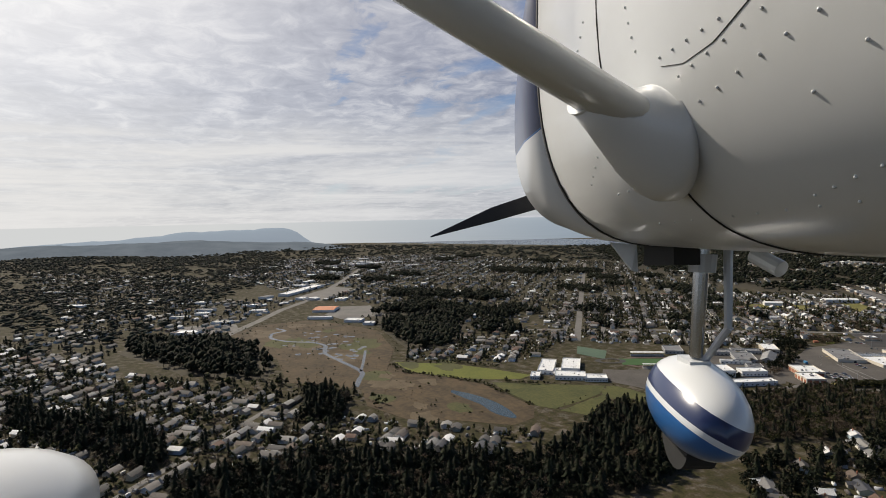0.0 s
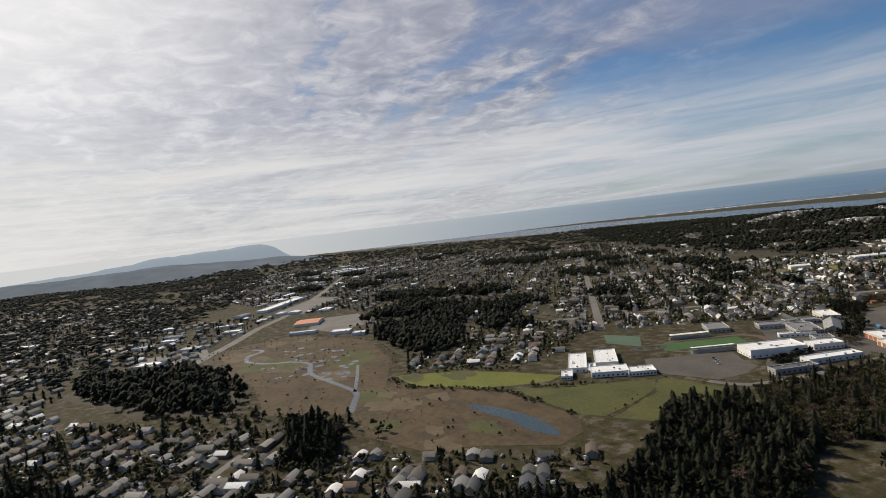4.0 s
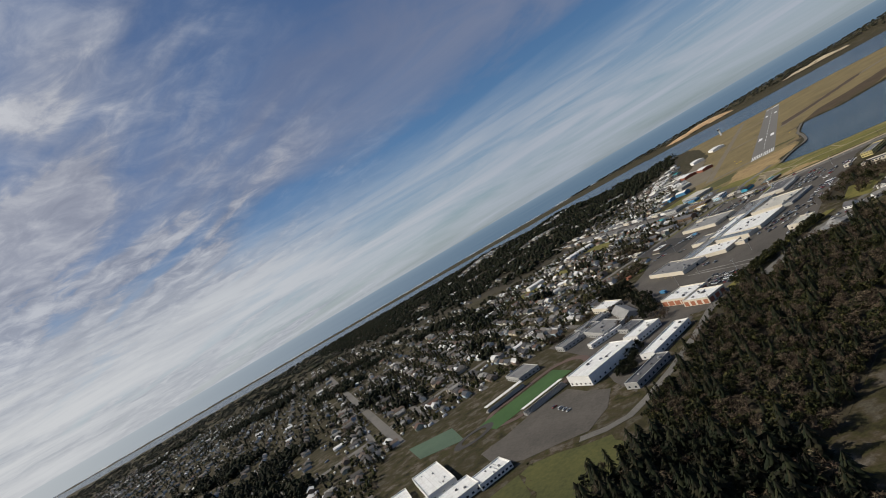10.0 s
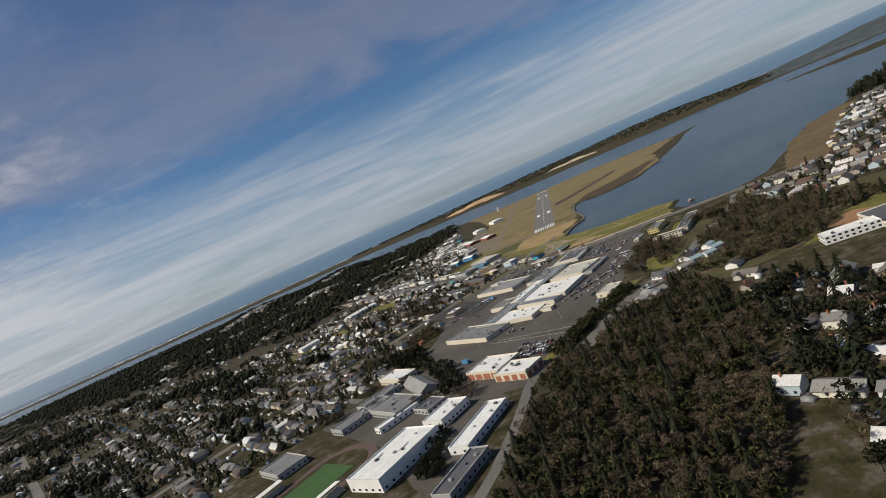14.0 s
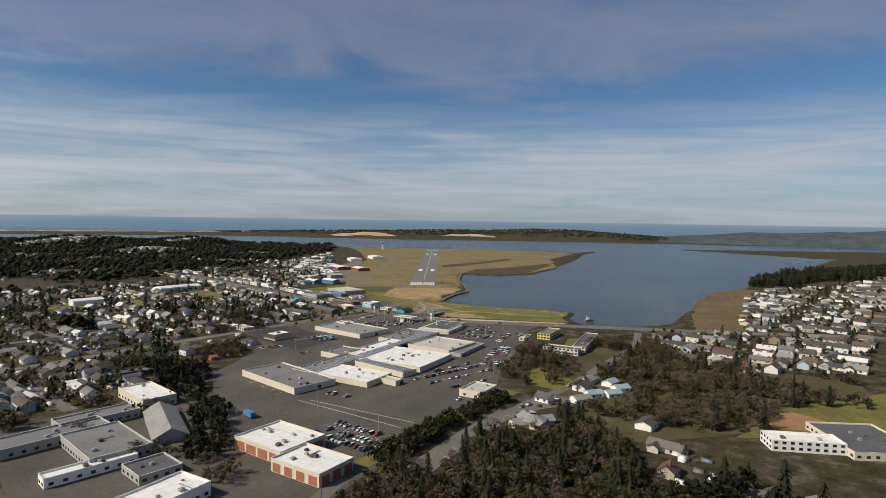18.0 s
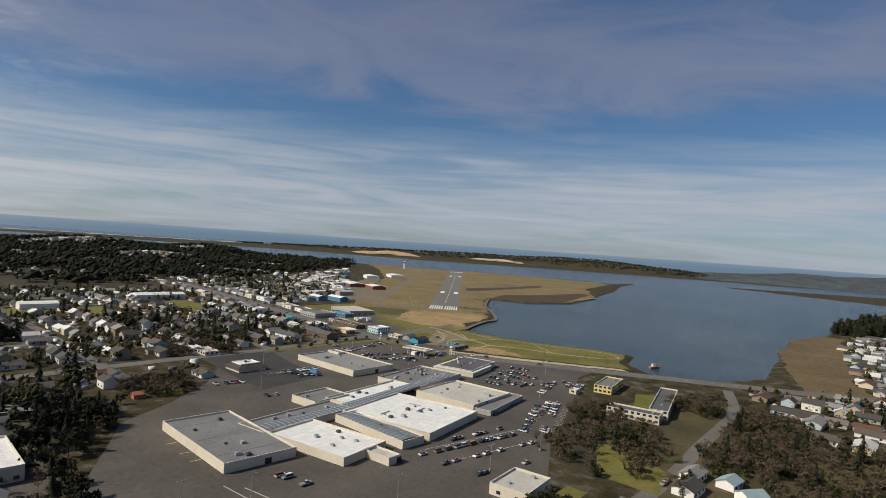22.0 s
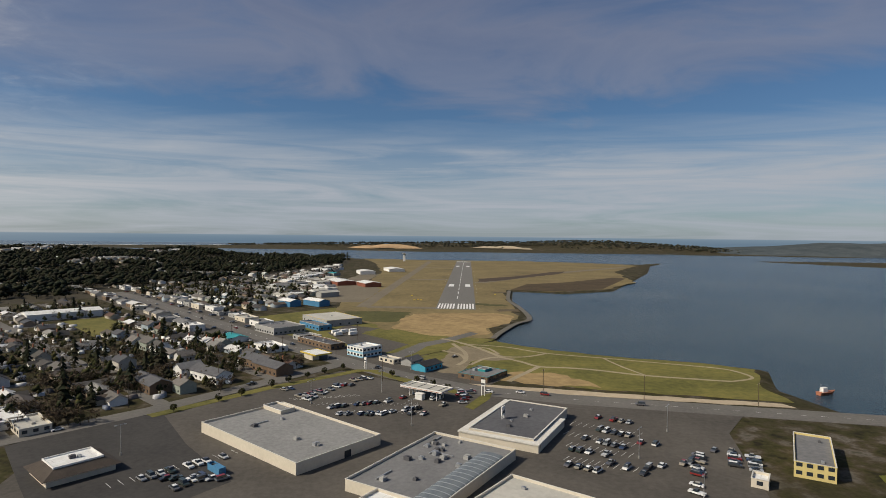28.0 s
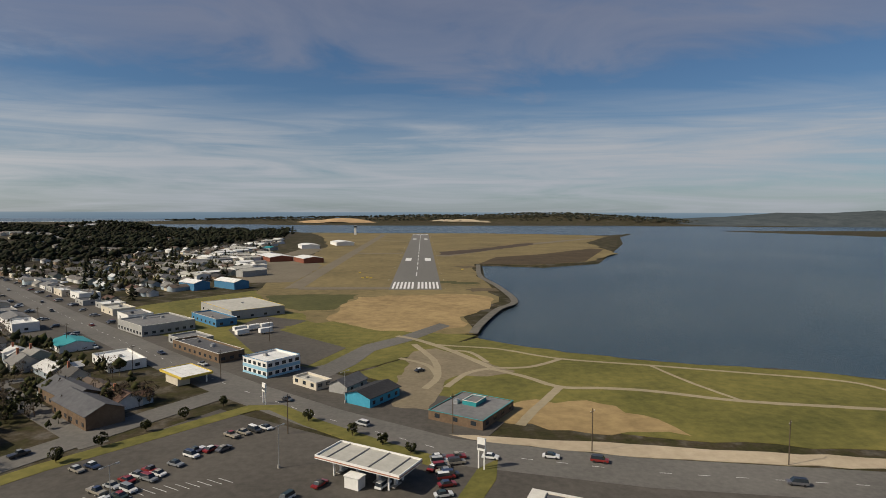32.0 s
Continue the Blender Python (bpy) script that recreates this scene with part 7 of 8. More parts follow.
def utility_pole(x, y, a):
    ob = thing("utility_pole", pose(x, y, 0, 0, 0, a), "brown timber utility pole with a crossarm", "pole", "utility poles")
    part("pole", Shape().tube((0, 0, 0), (0, 0, 12), 0.16, 0.11, 8).done("pole", M_BARK), ob)
    part("crossarm", Shape().box(-1.2, -0.06, 11.0, 1.2, 0.06, 11.15).done("crossarm", M_BARK), ob)
    for s in (-1, 0.1, 1):
        part("insulator", Shape().tube((s, 0, 11.15), (s, 0, 11.4), 0.05, 0.04, 6).done("insulator", M_WHITEWALL), ob)


for x, y in ((15, -328), (52, -342), (-33, -327), (-70, -205), (-71, -272), (-109, -262), (-162, -216), (-206, -168), (100, -352), (150, -362), (-118, -340), (-140, -385), (-30, -840), (-22, -800), (-14, -765)):
    utility_pole(x, y, 45)


def hedge_ball(x, y, s):
    v, f = leaf_proto(14, 16, int(abs(x * 31 + y * 17)) % 1000)
    ob = thing("clipped_tree", pose(x, y, 0.1), "small round clipped tree on the green verge", "tree", "verge trees")
    part("trunk", Shape().tube((0, 0, 0), (0, 0, 1.2 * s), 0.12, 0.09, 7).done("trunk", M_BARK), ob)
    v = v[:-4].copy()
    out = v - (0, 0, 0.6)
    far = np.linalg.norm(out, axis=1, keepdims=True)
    v = out * np.minimum(1, 0.34 / np.maximum(far, 1e-6)) + (0, 0, 0.6)
    v = (v - (0, 0, 0.3)) * (4.2 * s, 4.2 * s, 4.0 * s) + (0, 0, 0.6 * s)
    part("crown", big_mesh("crown", v, f[:-3], [M_LEAF]), ob)


for x, y in ((-117, -389), (-104, -372), (-97, -362), (-88, -345), (-82, -335), (-75, -324), (-68, -314), (-60, -302), (-29, -317), (-14, -329), (-5, -336), (3, -342)):
    hedge_ball(x, y, 1.15 + 0.3 * ((x * 7) % 3) / 3)
patch("lot_verge", strip([(-124, -396), (-90, -348), (-68, -324), (-50, -304), (-42, -304), (-28, -318), (-5, -337), (12, -349)], 6.0), M_GREEN, "green verge between road and car park", "grass", 0.2)
patch("station_verge", [(12, -372), (20, -352), (26, -346), (24, -358), (16, -376)], M_GREEN, "green verge by the station", "grass", 0.2)


def pylon_sign(x, y, a, h, w):
    ob = thing("pylon_sign", pose(x, y, 0.12, 0, 0, a), "tall white roadside sign on two posts", "sign", "roadside signs")
    for s in (-1, 1):
        part("post", Shape().box(-0.15, -0.15, 0, 0.15, 0.15, h * 0.62).done("post", M_WHITEWALL), ob, "", pose(s * w * 0.35, 0, 0))
    part("board", Shape().box(-w / 2, -0.25, h * 0.6, w / 2, 0.25, h).done("board", M_WHITEWALL), ob)
    part("band", Shape().box(-w / 2 + 0.1, -0.28, h * 0.68, w / 2 - 0.1, 0.28, h * 0.8).done("band", M_DARKROOF), ob, "dark bar on the board")


pylon_sign(-47, -300, 130, 7, 2.4)
pylon_sign(21, -352, 150, 8, 2.2)
pylon_sign(28, -400, 60, 9, 2.5)

# painted lines of the lot
bay_line = Shape().box(-0.06, -2.5, 0, 0.06, 2.5, 0.01).done("bay_line", M_PAINT)
for (x0, y0, x1, y1), n, a in (((-72, -366, -40, -356), 14, 60), ((-60, -373, -10, -369), 18, -30), ((52, -404, 78, -417), 12, -38), ((48, -431, 72, -441), 12, -38), ((14, -583, 62, -541), 20, -40), ((-30, -678, 16, -708), 20, -38), ((57, -391, 84, -405), 11, -38), ((51, -417, 74, -428), 10, -38), ((66, -540, 84, -486), 20, 52), ((80, -545, 96, -490), 18, 52), ((24, -597, 70, -556), 18, -40), ((-46, -384, -4, -381), 14, -30), ((-100, -466, -68, -430), 14, 50)):
    for k in range(n):
        t = (k + 0.5) / n
        tagged(new("bay_line", bay_line), "thin white parking bay line", "marking", "bay lines", "structure").matrix_basis = pose(x0 + (x1 - x0) * t, y0 + (y1 - y0) * t, 0.165, 0, 0, a)
for off in (0, 8):
    patch("kerb_line", strip([(-55 + off, -637), (11 + off * 0.8, -682 + off)], 0.5), M_CONCRETE, "long pale kerb line across the lot", "kerb", 0.24)
lane = Shape().box(-0.07, -1.5, 0, 0.07, 1.5, 0.01).done("lane_dash", M_PAINT)
for i in range(len(MAIN) - 1):
    (x0, y0), (x1, y1) = MAIN[i], MAIN[i + 1]
    if y1 > 60:
        continue
    d = math.hypot(x1 - x0, y1 - y0)
    for k in range(int(d / 9)):
        t = (k + 0.5) * 9 / d
        tagged(new("lane_dash", lane), "worn lane dash on the road", "marking", "lane dashes", "structure").matrix_basis = pose(x0 + (x1 - x0) * t, y0 + (y1 - y0) * t, 0.17, 0, 0, math.degrees(math.atan2(y1 - y0, x1 - x0)) - 90)

# ---- stands and sheds of the sports ground ----
for (cx, cy), a, face in (((-206, -806), 59, 1), ((-143, -842), 59, -1)):
    stand = thing("grandstand", pose(cx, cy, 0, 0, 0, a), "stepped grandstand with a long white roof", "grandstand", "pitch stands")
    for k in range(6):
        part("tier", Shape().box(-22, face * -k * 0.9 - 0.45, 0, 22, face * -k * 0.9 + 0.45, 0.6 + 0.5 * k).done("tier", M_CONCRETE), stand)
    part("roof", Shape().box(-22, -2.6, 5.6, 22, 2.6, 5.8).done("roof", M_WHITEROOF), stand, "", pose(0, -face * 3.2, 0, 4 * face, 0, 0))
    for k in range(6):
        part("post", Shape().tube((-20 + 8 * k, -face * 5.2, 0), (-20 + 8 * k, -face * 5.2, 5.6), 0.1, 0.1, 6).done("post", M_METAL), stand)
flat_building("field_house", -207, -757, 52, 24, 34, 5, M_GREYWALL, M_GREYROOF, "grey field house beside the pitch", "building", units=2, windows=5)
flat_building("east_school", 212, -702, -8, 34, 14, 5.4, M_WHITEWALL, M_WHITEROOF, "two-storey white school with blue windows", "school", units=3, windows=9, storeys=2)
flat_building("east_school_wing", 246, -697, -4, 34, 42, 4, M_CREAM, M_DARKROOF, "broad low school wing with a dark roof", "school", units=5, windows=8)
M_CLAY = surface("orange_clay", (0.20, 0.105, 0.05), (0.33, 0.19, 0.10), 0.05, 0.5, 0.95)
patch("ball_field", [(185, -690), (240, -640), (330, -605), (370, -640), (262, -690)], M_GREEN, "green ball field", "grass", 0.14)
patch("ball_infield", [(206, -672), (238, -645), (250, -662), (232, -680)], M_CLAY, "orange sandy infield", "sand", 0.19)
M_MOTEL = surface("motel_yellow_wall", (0.52, 0.42, 0.16), (0.66, 0.55, 0.25), 0.1, 0.9, 0.85)
flat_building("motel", 136, -430, 62, 34, 12, 5.4, M_MOTEL, M_GREYROOF, "yellow-walled motel with a grey flat roof", "motel", units=3, windows=10, storeys=2)
flat_building("motel_wing", 134, -500, -28, 30, 11, 5.4, M_CREAM, M_DARKROOF, "cream motel wing with a dark roof", "motel", units=1, windows=9, storeys=2)
flat_building("motel_back_wing", 162, -468, 66, 66, 11, 5.4, M_CREAM, M_DARKROOF, "long cream motel wing with a dark roof", "motel", units=1, windows=16, storeys=2)
patch("motel_lawn", [(140, -478), (152, -440), (166, -438), (156, -486)], M_BRIGHT, "green motel lawn between the wings", "grass", 0.2)
patch("slope_lawn", LAWN, M_GREEN, "worn lawn among the shrubs", "grass", 0.2)
for x, y, a in ((129, -622, 20), (141, -621, 20), (147, -596, 45), (150, -609, 20)):
    gable_building("blue_cottage", x, y, a, 10, 7.5, 3.0, 1.7, M_WHITEWALL, M_SKYROOF, "small white cottage with a pale blue roof", "house", windows=2, group="blue cottages")
boat = thing("fishing_boat", pose(200, -330, -1.35, 0, 0, 20), "small red and white fishing boat at the shore", "boat")
part("hull", mesh("hull", [(-5, -1.2, 0), (5, 0, 0), (-5, 1.2, 0), (-5, -1.7, 1.5), (2, -1.7, 1.6), (6.5, 0, 2.0), (2, 1.7, 1.6), (-5, 1.7, 1.5)], [(0, 1, 5, 4, 3), (1, 2, 7, 6, 5), (2, 0, 3, 7), (3, 4, 5, 6, 7)], M_BRICK), boat, "red hull")
part("wheelhouse", Shape().box(-3, -1.1, 1.5, 0.5, 1.1, 3.8, 0.2).done("wheelhouse", M_WHITEWALL), boat, "white wheelhouse")
part("mast", Shape().tube((-3.4, 0, 1.5), (-3.4, 0, 7), 0.07, 0.05, 8).done("mast", M_METAL), boat)
trailer = thing("blue_trailer", pose(-74, -668, 0.15, 0, 0, 138), "bright blue box trailer parked in the lot", "trailer")
part("box", Shape().box(-4.2, -1.5, 0.7, 4.2, 1.5, 3.2, 0.05).done("box", M_BLUEWALL), trailer)
for tx in (-2.6, 2.6):
    for ty in (-1.25, 1.25):
        part("wheel", Shape().tube((tx, ty - 0.15, 0.4), (tx, ty + 0.15, 0.4), 0.4, 0.4, 10).done("wheel", M_TYRE), trailer)
for x, y, a in ((-92, -181, 48), (-86, -177, 50), (-80, -173, 47), (-88, -190, 52), (-77, -186, 46)):
    ob = thing("box_trailer", pose(x, y, 0.18, 0, 0, a), "white box trailer parked in the yard", "trailer", "yard trailers")
    part("box", Shape().box(-3.6, -1.2, 0.8, 3.6, 1.2, 3.1, 0.05).done("box", M_WHITEWALL), ob)
    part("drawbar", Shape().box(3.6, -0.12, 0.7, 5.0, 0.12, 0.85).done("drawbar", M_METAL), ob)
    for ty in (-1.05, 1.05):
        part("wheel", Shape().tube((-1.2, ty - 0.13, 0.4), (-1.2, ty + 0.13, 0.4), 0.4, 0.4, 10).done("wheel", M_TYRE), ob)


def sided_hall(cx, cy, ang):
    """A many-sided hall: an eight-sided core, gabled porches and a low lantern."""
    ob = thing("many_sided_hall", pose(cx, cy, 0, 0, 0, ang), "many-sided hall with tan walls and pale grey roofs", "hall")

    def ring(r, z):
        return [(r * math.cos(k * math.pi / 4 + 0.39), r * math.sin(k * math.pi / 4 + 0.39), z) for k in range(8)]
    part("wall", Shape().prism([p[:2] for p in ring(8.6, 0)], 0, 4.4).done("wall", M_CREAM), ob, "tan eight-sided wall")
    core = ring(9.6, 4.2)
    top = ring(2.2, 7.4)
    for k in range(8):
        j = (k + 1) % 8
        v = [core[k], core[j], top[j], top[k]]
        v += [(x * 0.99, y * 0.99, z - 0.25) for x, y, z in v]
        part("roof_panel", mesh("roof_panel", v, [(0, 1, 2, 3), (7, 6, 5, 4), (0, 4, 5, 1), (1, 5, 6, 2), (2, 6, 7, 3), (3, 7, 4, 0)], M_HALLROOF), ob)
    lantern = part("lantern", Shape().prism([p[:2] for p in ring(2.0, 0)], 7.1, 8.3).done("lantern", M_GLASS), ob, "low glazed lantern")
    tip = ring(2.6, 8.3) + [(0, 0, 9.4)]
    part("lantern_cap", mesh("lantern_cap", tip, [(k, (k + 1) % 8, 8) for k in range(8)] + [tuple(range(7, -1, -1))], M_HALLROOF), ob)
    for q, reach, w in ((0, 13.5, 4.2), (90, 12.0, 4.6), (180, 14.5, 5.0), (270, 12.5, 4.0)):
        m = pose(0, 0, 0, 0, 0, q)
        v = [(6, -w, 0), (reach, -w, 0), (reach, w, 0), (6, w, 0), (6, -w, 3.2), (reach, -w, 3.2), (reach, w, 3.2), (6, w, 3.2), (6, 0, 5.4), (reach, 0, 5.4)]
        part("porch", mesh("porch", v, [(0, 1, 5, 4), (2, 3, 7, 6), (1, 2, 6, 9, 5), (3, 0, 4, 8, 7), (3, 2, 1, 0)], M_CREAM), ob, "gabled tan porch", m)
        e = 0.7
        v = [(4.5, -w - e, 3.0), (reach + e, -w - e, 3.0), (reach + e, 0, 5.7), (4.5, 0, 5.7), (reach + e, w + e, 3.0), (4.5, w + e, 3.0)]
        v += [(x, y, z - 0.2) for x, y, z in v]
        part("porch_roof", mesh("porch_roof", v, [(0, 1, 2, 3), (3, 2, 4, 5), (7, 6, 9, 8), (8, 9, 11, 10), (0, 6, 7, 1), (4, 10, 11, 5), (1, 7, 8, 2), (2, 8, 10, 4), (0, 3, 9, 6), (3, 5, 11, 9)], M_HALLROOF), ob, "", m)
        for s in (-0.5, 0.5):
            part("window", Shape().box(-0.05, -0.8, 0, 0.05, 0.8, 1.5).done("window", M_GLASS), ob, "", m @ pose(reach + 0.02, s * w, 0.9))
    return ob


sided_hall(82, -675, 20).scale = (0.86, 0.86, 0.9)
for k in range(13):
    t = 0.08 + 0.9 * k / 13
    x, y = (28 + 44 * t, -723 + 70 * t)
    tagged(new("bay_line", bay_line), "thin white parking bay line", "marking", "bay lines", "structure").matrix_basis = pose(x + 2.8, y - 1.8, 0.168, 0, 0, -123.0)
for x, y, a in ((80, -645, 60), (85, -641, 55), (91, -643, 70), (100, -640, 20), (104, -628, 140), (110, -634, 50), (98, -622, 50), (118, -600, 50), (121, -596, 52)):
    park(x, y, a, 0.17)
gable_building("gabled_cottage", 96, -632, 140, 9, 8, 3.0, 2.6, M_WHITEWALL, M_DARKROOF, "small white cottage under a steep dark roof", "house", windows=2)
for x, y, a, L, W in ((126, -606, 50, 13, 9), (134, -590, 50, 12, 8), (118, -634, 20, 11, 8), (144, -676, 50, 13, 9)):
    gable_building("cottage", x, y, a, L, W, 3.2, 1.8, M_WHITEWALL, M_HROOF, "white cottage at the wood edge", "house", windows=3, group="wood edge cottages")
for x, y, a in ((-113, -296, 140), (-99, -311, 140), (-148, -352, 140)):
    gable_building("apartment_row", x, y, a, 26, 11, 4.6, 2.4, M_BROWNWALL, M_DARKROOF, "long brown apartment row with a dark roof", "house", windows=6, group="brown apartments")
gable_building("white_row_house", -126, -331, 145, 26, 10, 4.6, 2.4, M_WHITEWALL, M_DARKROOF, "tall white row house with a dark hipped roof", "house", windows=6)
gable_building("white_end_house", -143, -322, 55, 13, 9, 5.0, 2.4, M_WHITEWALL, M_GREYROOF, "white end house with a grey roof", "house", windows=3)
tower = thing("control_tower", pose(-181, 1131, 0), "pale airport control tower", "tower")
part("shaft", Shape().box(-3, -3, 0, 3, 3, 20, 0.4).done("shaft", M_WHITEWALL), tower)
part("cab", Shape().box(-4, -4, 20, 4, 4, 24, -0.6).done("cab", M_GLASS), tower)
part("cap", Shape().box(-4.8, -4.8, 24, 4.8, 4.8, 24.8).done("cap", M_WHITEWALL), tower)
M_RUST = surface("rust_red_wall", (0.17, 0.055, 0.035), (0.25, 0.095, 0.06), 0.1, 0.9, 0.85)
for cx, cy, a, L, W in ((-1040, 430, 40, 90, 30), (-360, -120, 50, 60, 22), (-405, -270, 50, 34, 16), (-184, -4, 140, 24, 14), (-156, 4, 140, 30, 14), (-190, 285, 120, 60, 30), (-140, 255, 120, 40, 26), (-150, 640, 110, 60, 34), (-195, 540, 110, 50, 30)):
    gable_building("large_hall", cx, cy, a, L, W, 6, 2, M_CREAM if cx < -900 else (M_WHITEWALL if cx < -300 else (M_BLUEWALL if cy < 100 else M_RUST if cy < 300 else M_WHITEWALL)), M_WHITEROOF, "large pale hall among the houses" if cx < -300 else "broad hangar beside the airfield", "hall", group="large halls")

M_DUNE = surface("golden_dune_sand", (0.30, 0.19, 0.095), (0.56, 0.39, 0.23), 0.012, 0.09, 0.95, blotch=0.6)
# dunes on the far spit
for i, (cx, cy, rx, ry, h) in enumerate(((-560, 2670, 110, 60, 15), (-430, 2690, 150, 60, 20), (-330, 2650, 80, 45, 9), (130, 2690, 90, 50, 10), (240, 2680, 110, 50, 14), (330, 2660, 60, 40, 8))):
    v, f = [(0, 0, h)], []
    for k in range(1, 7):
        for j in range(24):
            a = 6.2832 * j / 24
            t = k / 6
            e = 1 + 0.25 * math.sin(3 * a + i) + 0.15 * math.sin(7 * a + 2 * i)
            v.append((rx * t * e * math.cos(a), ry * t * e * math.sin(a), h * (1 - t * t) ** 1.5 + (0.6 * math.sin(9 * a + k) if k < 6 else 0)))
    f += [(0, 1 + j, 1 + (j + 1) % 24) for j in range(24)]
    for k in range(5):
        for j in range(24):
            b, c = 1 + k * 24, 1 + (k + 1) * 24
            f.append((b + j, c + j, c + (j + 1) % 24, b + (j + 1) % 24))
    ob = tagged(new("sand_dune", mesh("sand_dune", v, f, M_DUNE if cx < 0 else M_SAND, smooth=True)), "bare golden dune across the bay" if cx < 0 else "pale sand dune across the bay", "dune", "spit dunes", "structure")
    ob.location = (cx, cy, float(terrain(cx, cy)) - 1)

# shops, forecourts and parked cars along the road into town
rk = random.Random(61)
line = [(-160, -186), (-298, -43), (-420, 80), (-560, 207)]
patch("shop_forecourts", strip(line, 74), M_ASPHALT, "asphalt forecourts along the road into town", "forecourt", 0.118)
for i in range(len(line) - 1):
    (x0, y0), (x1, y1) = line[i], line[i + 1]
    d = math.hypot(x1 - x0, y1 - y0)
    ux, uy = (x1 - x0) / d, (y1 - y0) / d
    for s in (-1, 1):
        t = 12.0
        while t < d - 10:
            L, W = rk.uniform(13, 26), rk.uniform(9, 14)
            off = s * (ROAD_W / 2 + rk.uniform(9, 15) + W / 2)
            x, y = x0 + ux * t - uy * off, y0 + uy * t + ux * off
            near_built = min(math.hypot(x - a, y - b) for a, b in ((-140, -172), (-160, -216), (-118, -243), (-116, -152), (-184, -4), (-112, -110)))
            a = math.degrees(math.atan2(uy, ux))
            if near_built > 34:
                if rk.random() < 0.6:
                    flat_building("roadside_shop", x, y, a, L, W, rk.uniform(3.4, 5.2), rk.choice((M_WHITEWALL, M_CREAM, M_GREYWALL, M_BROWNWALL, M_WHITEWALL)), rk.choice((M_WHITEROOF, M_GREYROOF, M_TANROOF, M_DARKROOF)), "low flat-roofed roadside shop with a forecourt", "shop", units=1, windows=2, group="roadside shops")
                else:
                    gable_building("roadside_store", x, y, a, L, W, rk.uniform(3, 4), 1.8, rk.choice((M_WHITEWALL, M_CREAM, M_BROWNWALL)), rk.choice((M_GREYROOF, M_DARKROOF, M_HROOF)), "pitched roadside store beside the road", "shop", windows=2, group="roadside stores")
            for j in range(rk.randrange(1, 4)):
                fo = s * (ROAD_W / 2 + rk.uniform(3, 6))
                park(x0 + ux * (t + 3.2 * j - 6) - uy * fo, y0 + uy * (t + 3.2 * j - 6) + ux * fo, a + 90 + rk.uniform(-6, 6), 0.13)
            t += L + rk.uniform(4, 14)
for x, y, a in ((-180, -163, 134), (-232, -115, 314), (-262, -77, 134), (-330, -12, 314), (40, -346, -16), (95, -363, 164), (-112, -230, 135), (-40, -297, 320), (-100, -341, 55), (-150, -417, 235)):
    park(x, y, a, 0.19)

# ---- the aeroplane at the flight's start, placed and shaped to fit the camera's view ----
M_AIR, _n, _l, _b = shader("white_aircraft_paint", 0.28, 0, 0.5)
_l.new(mixed(_n, _l, grain(_n, _l, 3.0, 5, 0.6, "object"), (0.56, 0.575, 0.585), (0.70, 0.72, 0.735)), _b.inputs["Base Color"])
_b.inputs["Coat Weight"].default_value = 0.4
M_AIRDARK = surface("black_prop_paint", (0.012, 0.012, 0.014), (0.03, 0.03, 0.032), 1, 6, 0.4, where="object")
M_SEAM = surface("dark_seam", (0.01, 0.01, 0.01), (0.03, 0.03, 0.03), 1, 6, 0.7, where="object")
M_CHROME = surface("polished_steel", (0.5, 0.5, 0.5), (0.65, 0.65, 0.65), 1, 6, 0.2, metal=1.0, where="object")


def banded(name, axis, stops):
    """Painted bands across a direction of the part."""
    m, nodes, links, b = shader(name, 0.28, 0, 0.5)
    b.inputs["Coat Weight"].default_value = 0.4
    dot = nodes.new("ShaderNodeVectorMath")
    dot.operation = "DOT_PRODUCT"
    links.new(nodes.new("ShaderNodeTexCoord").outputs["Object"], dot.inputs[0])
    dot.inputs[1].default_value = axis
    half = nodes.new("ShaderNodeMath")
    half.operation = "ADD"
    half.inputs[1].default_value = 0.5
    links.new(dot.outputs["Value"], half.inputs[0])
    links.new(ramp(nodes, links, half.outputs[0], stops, True), b.inputs["Base Color"])
    return m


BLUE, NAVY, WHITE = (0.020, 0.105, 0.300), (0.010, 0.022, 0.085), (0.68, 0.70, 0.72)
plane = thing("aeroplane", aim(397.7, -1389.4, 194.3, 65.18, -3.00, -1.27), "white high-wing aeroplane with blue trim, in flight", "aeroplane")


def loft(name, sections, mat, sides=40, power=2.3):
    """A tapering body: sections of centre x, y, z and half width and height."""
    v, f = [], []
    for cx, cy, cz, a, b in sections:
        for k in range(sides):
            t = 2 * math.pi * k / sides
            c, s = math.cos(t), math.sin(t)
            v.append((cx + a * math.copysign(abs(c) ** (2 / power), c), cy + b * math.copysign(abs(s) ** (2 / power), s), cz))
    for i in range(len(sections) - 1):
        for k in range(sides):
            j = (k + 1) % sides
            f.append((i * sides + k, i * sides + j, (i + 1) * sides + j, (i + 1) * sides + k))
    n = len(sections) - 1
    f += [tuple(range(sides))[::-1], tuple(n * sides + k for k in range(sides))]
    return mesh(name, v, f, mat, smooth=True)


def blob(name, a, b, c, mat, nose=0.0, rows=16, sides=28):
    """A streamlined pod, blunter at one end, along z."""
    v, f = [], []
    for i in range(rows + 1):
        t = math.pi * i / rows
        for k in range(sides):
            u = 2 * math.pi * k / sides
            r = math.sin(t) ** (0.8 if math.cos(t) > 0 else 1.0 + nose)
            v.append((a * r * math.cos(u), b * r * math.sin(u), c * math.cos(t)))
    for i in range(rows):
        for k in range(sides):
            j = (k + 1) % sides
            f.append((i * sides + k, (i + 1) * sides + k, (i + 1) * sides + j, i * sides + j))
    return mesh(name, v, f, mat, smooth=True)


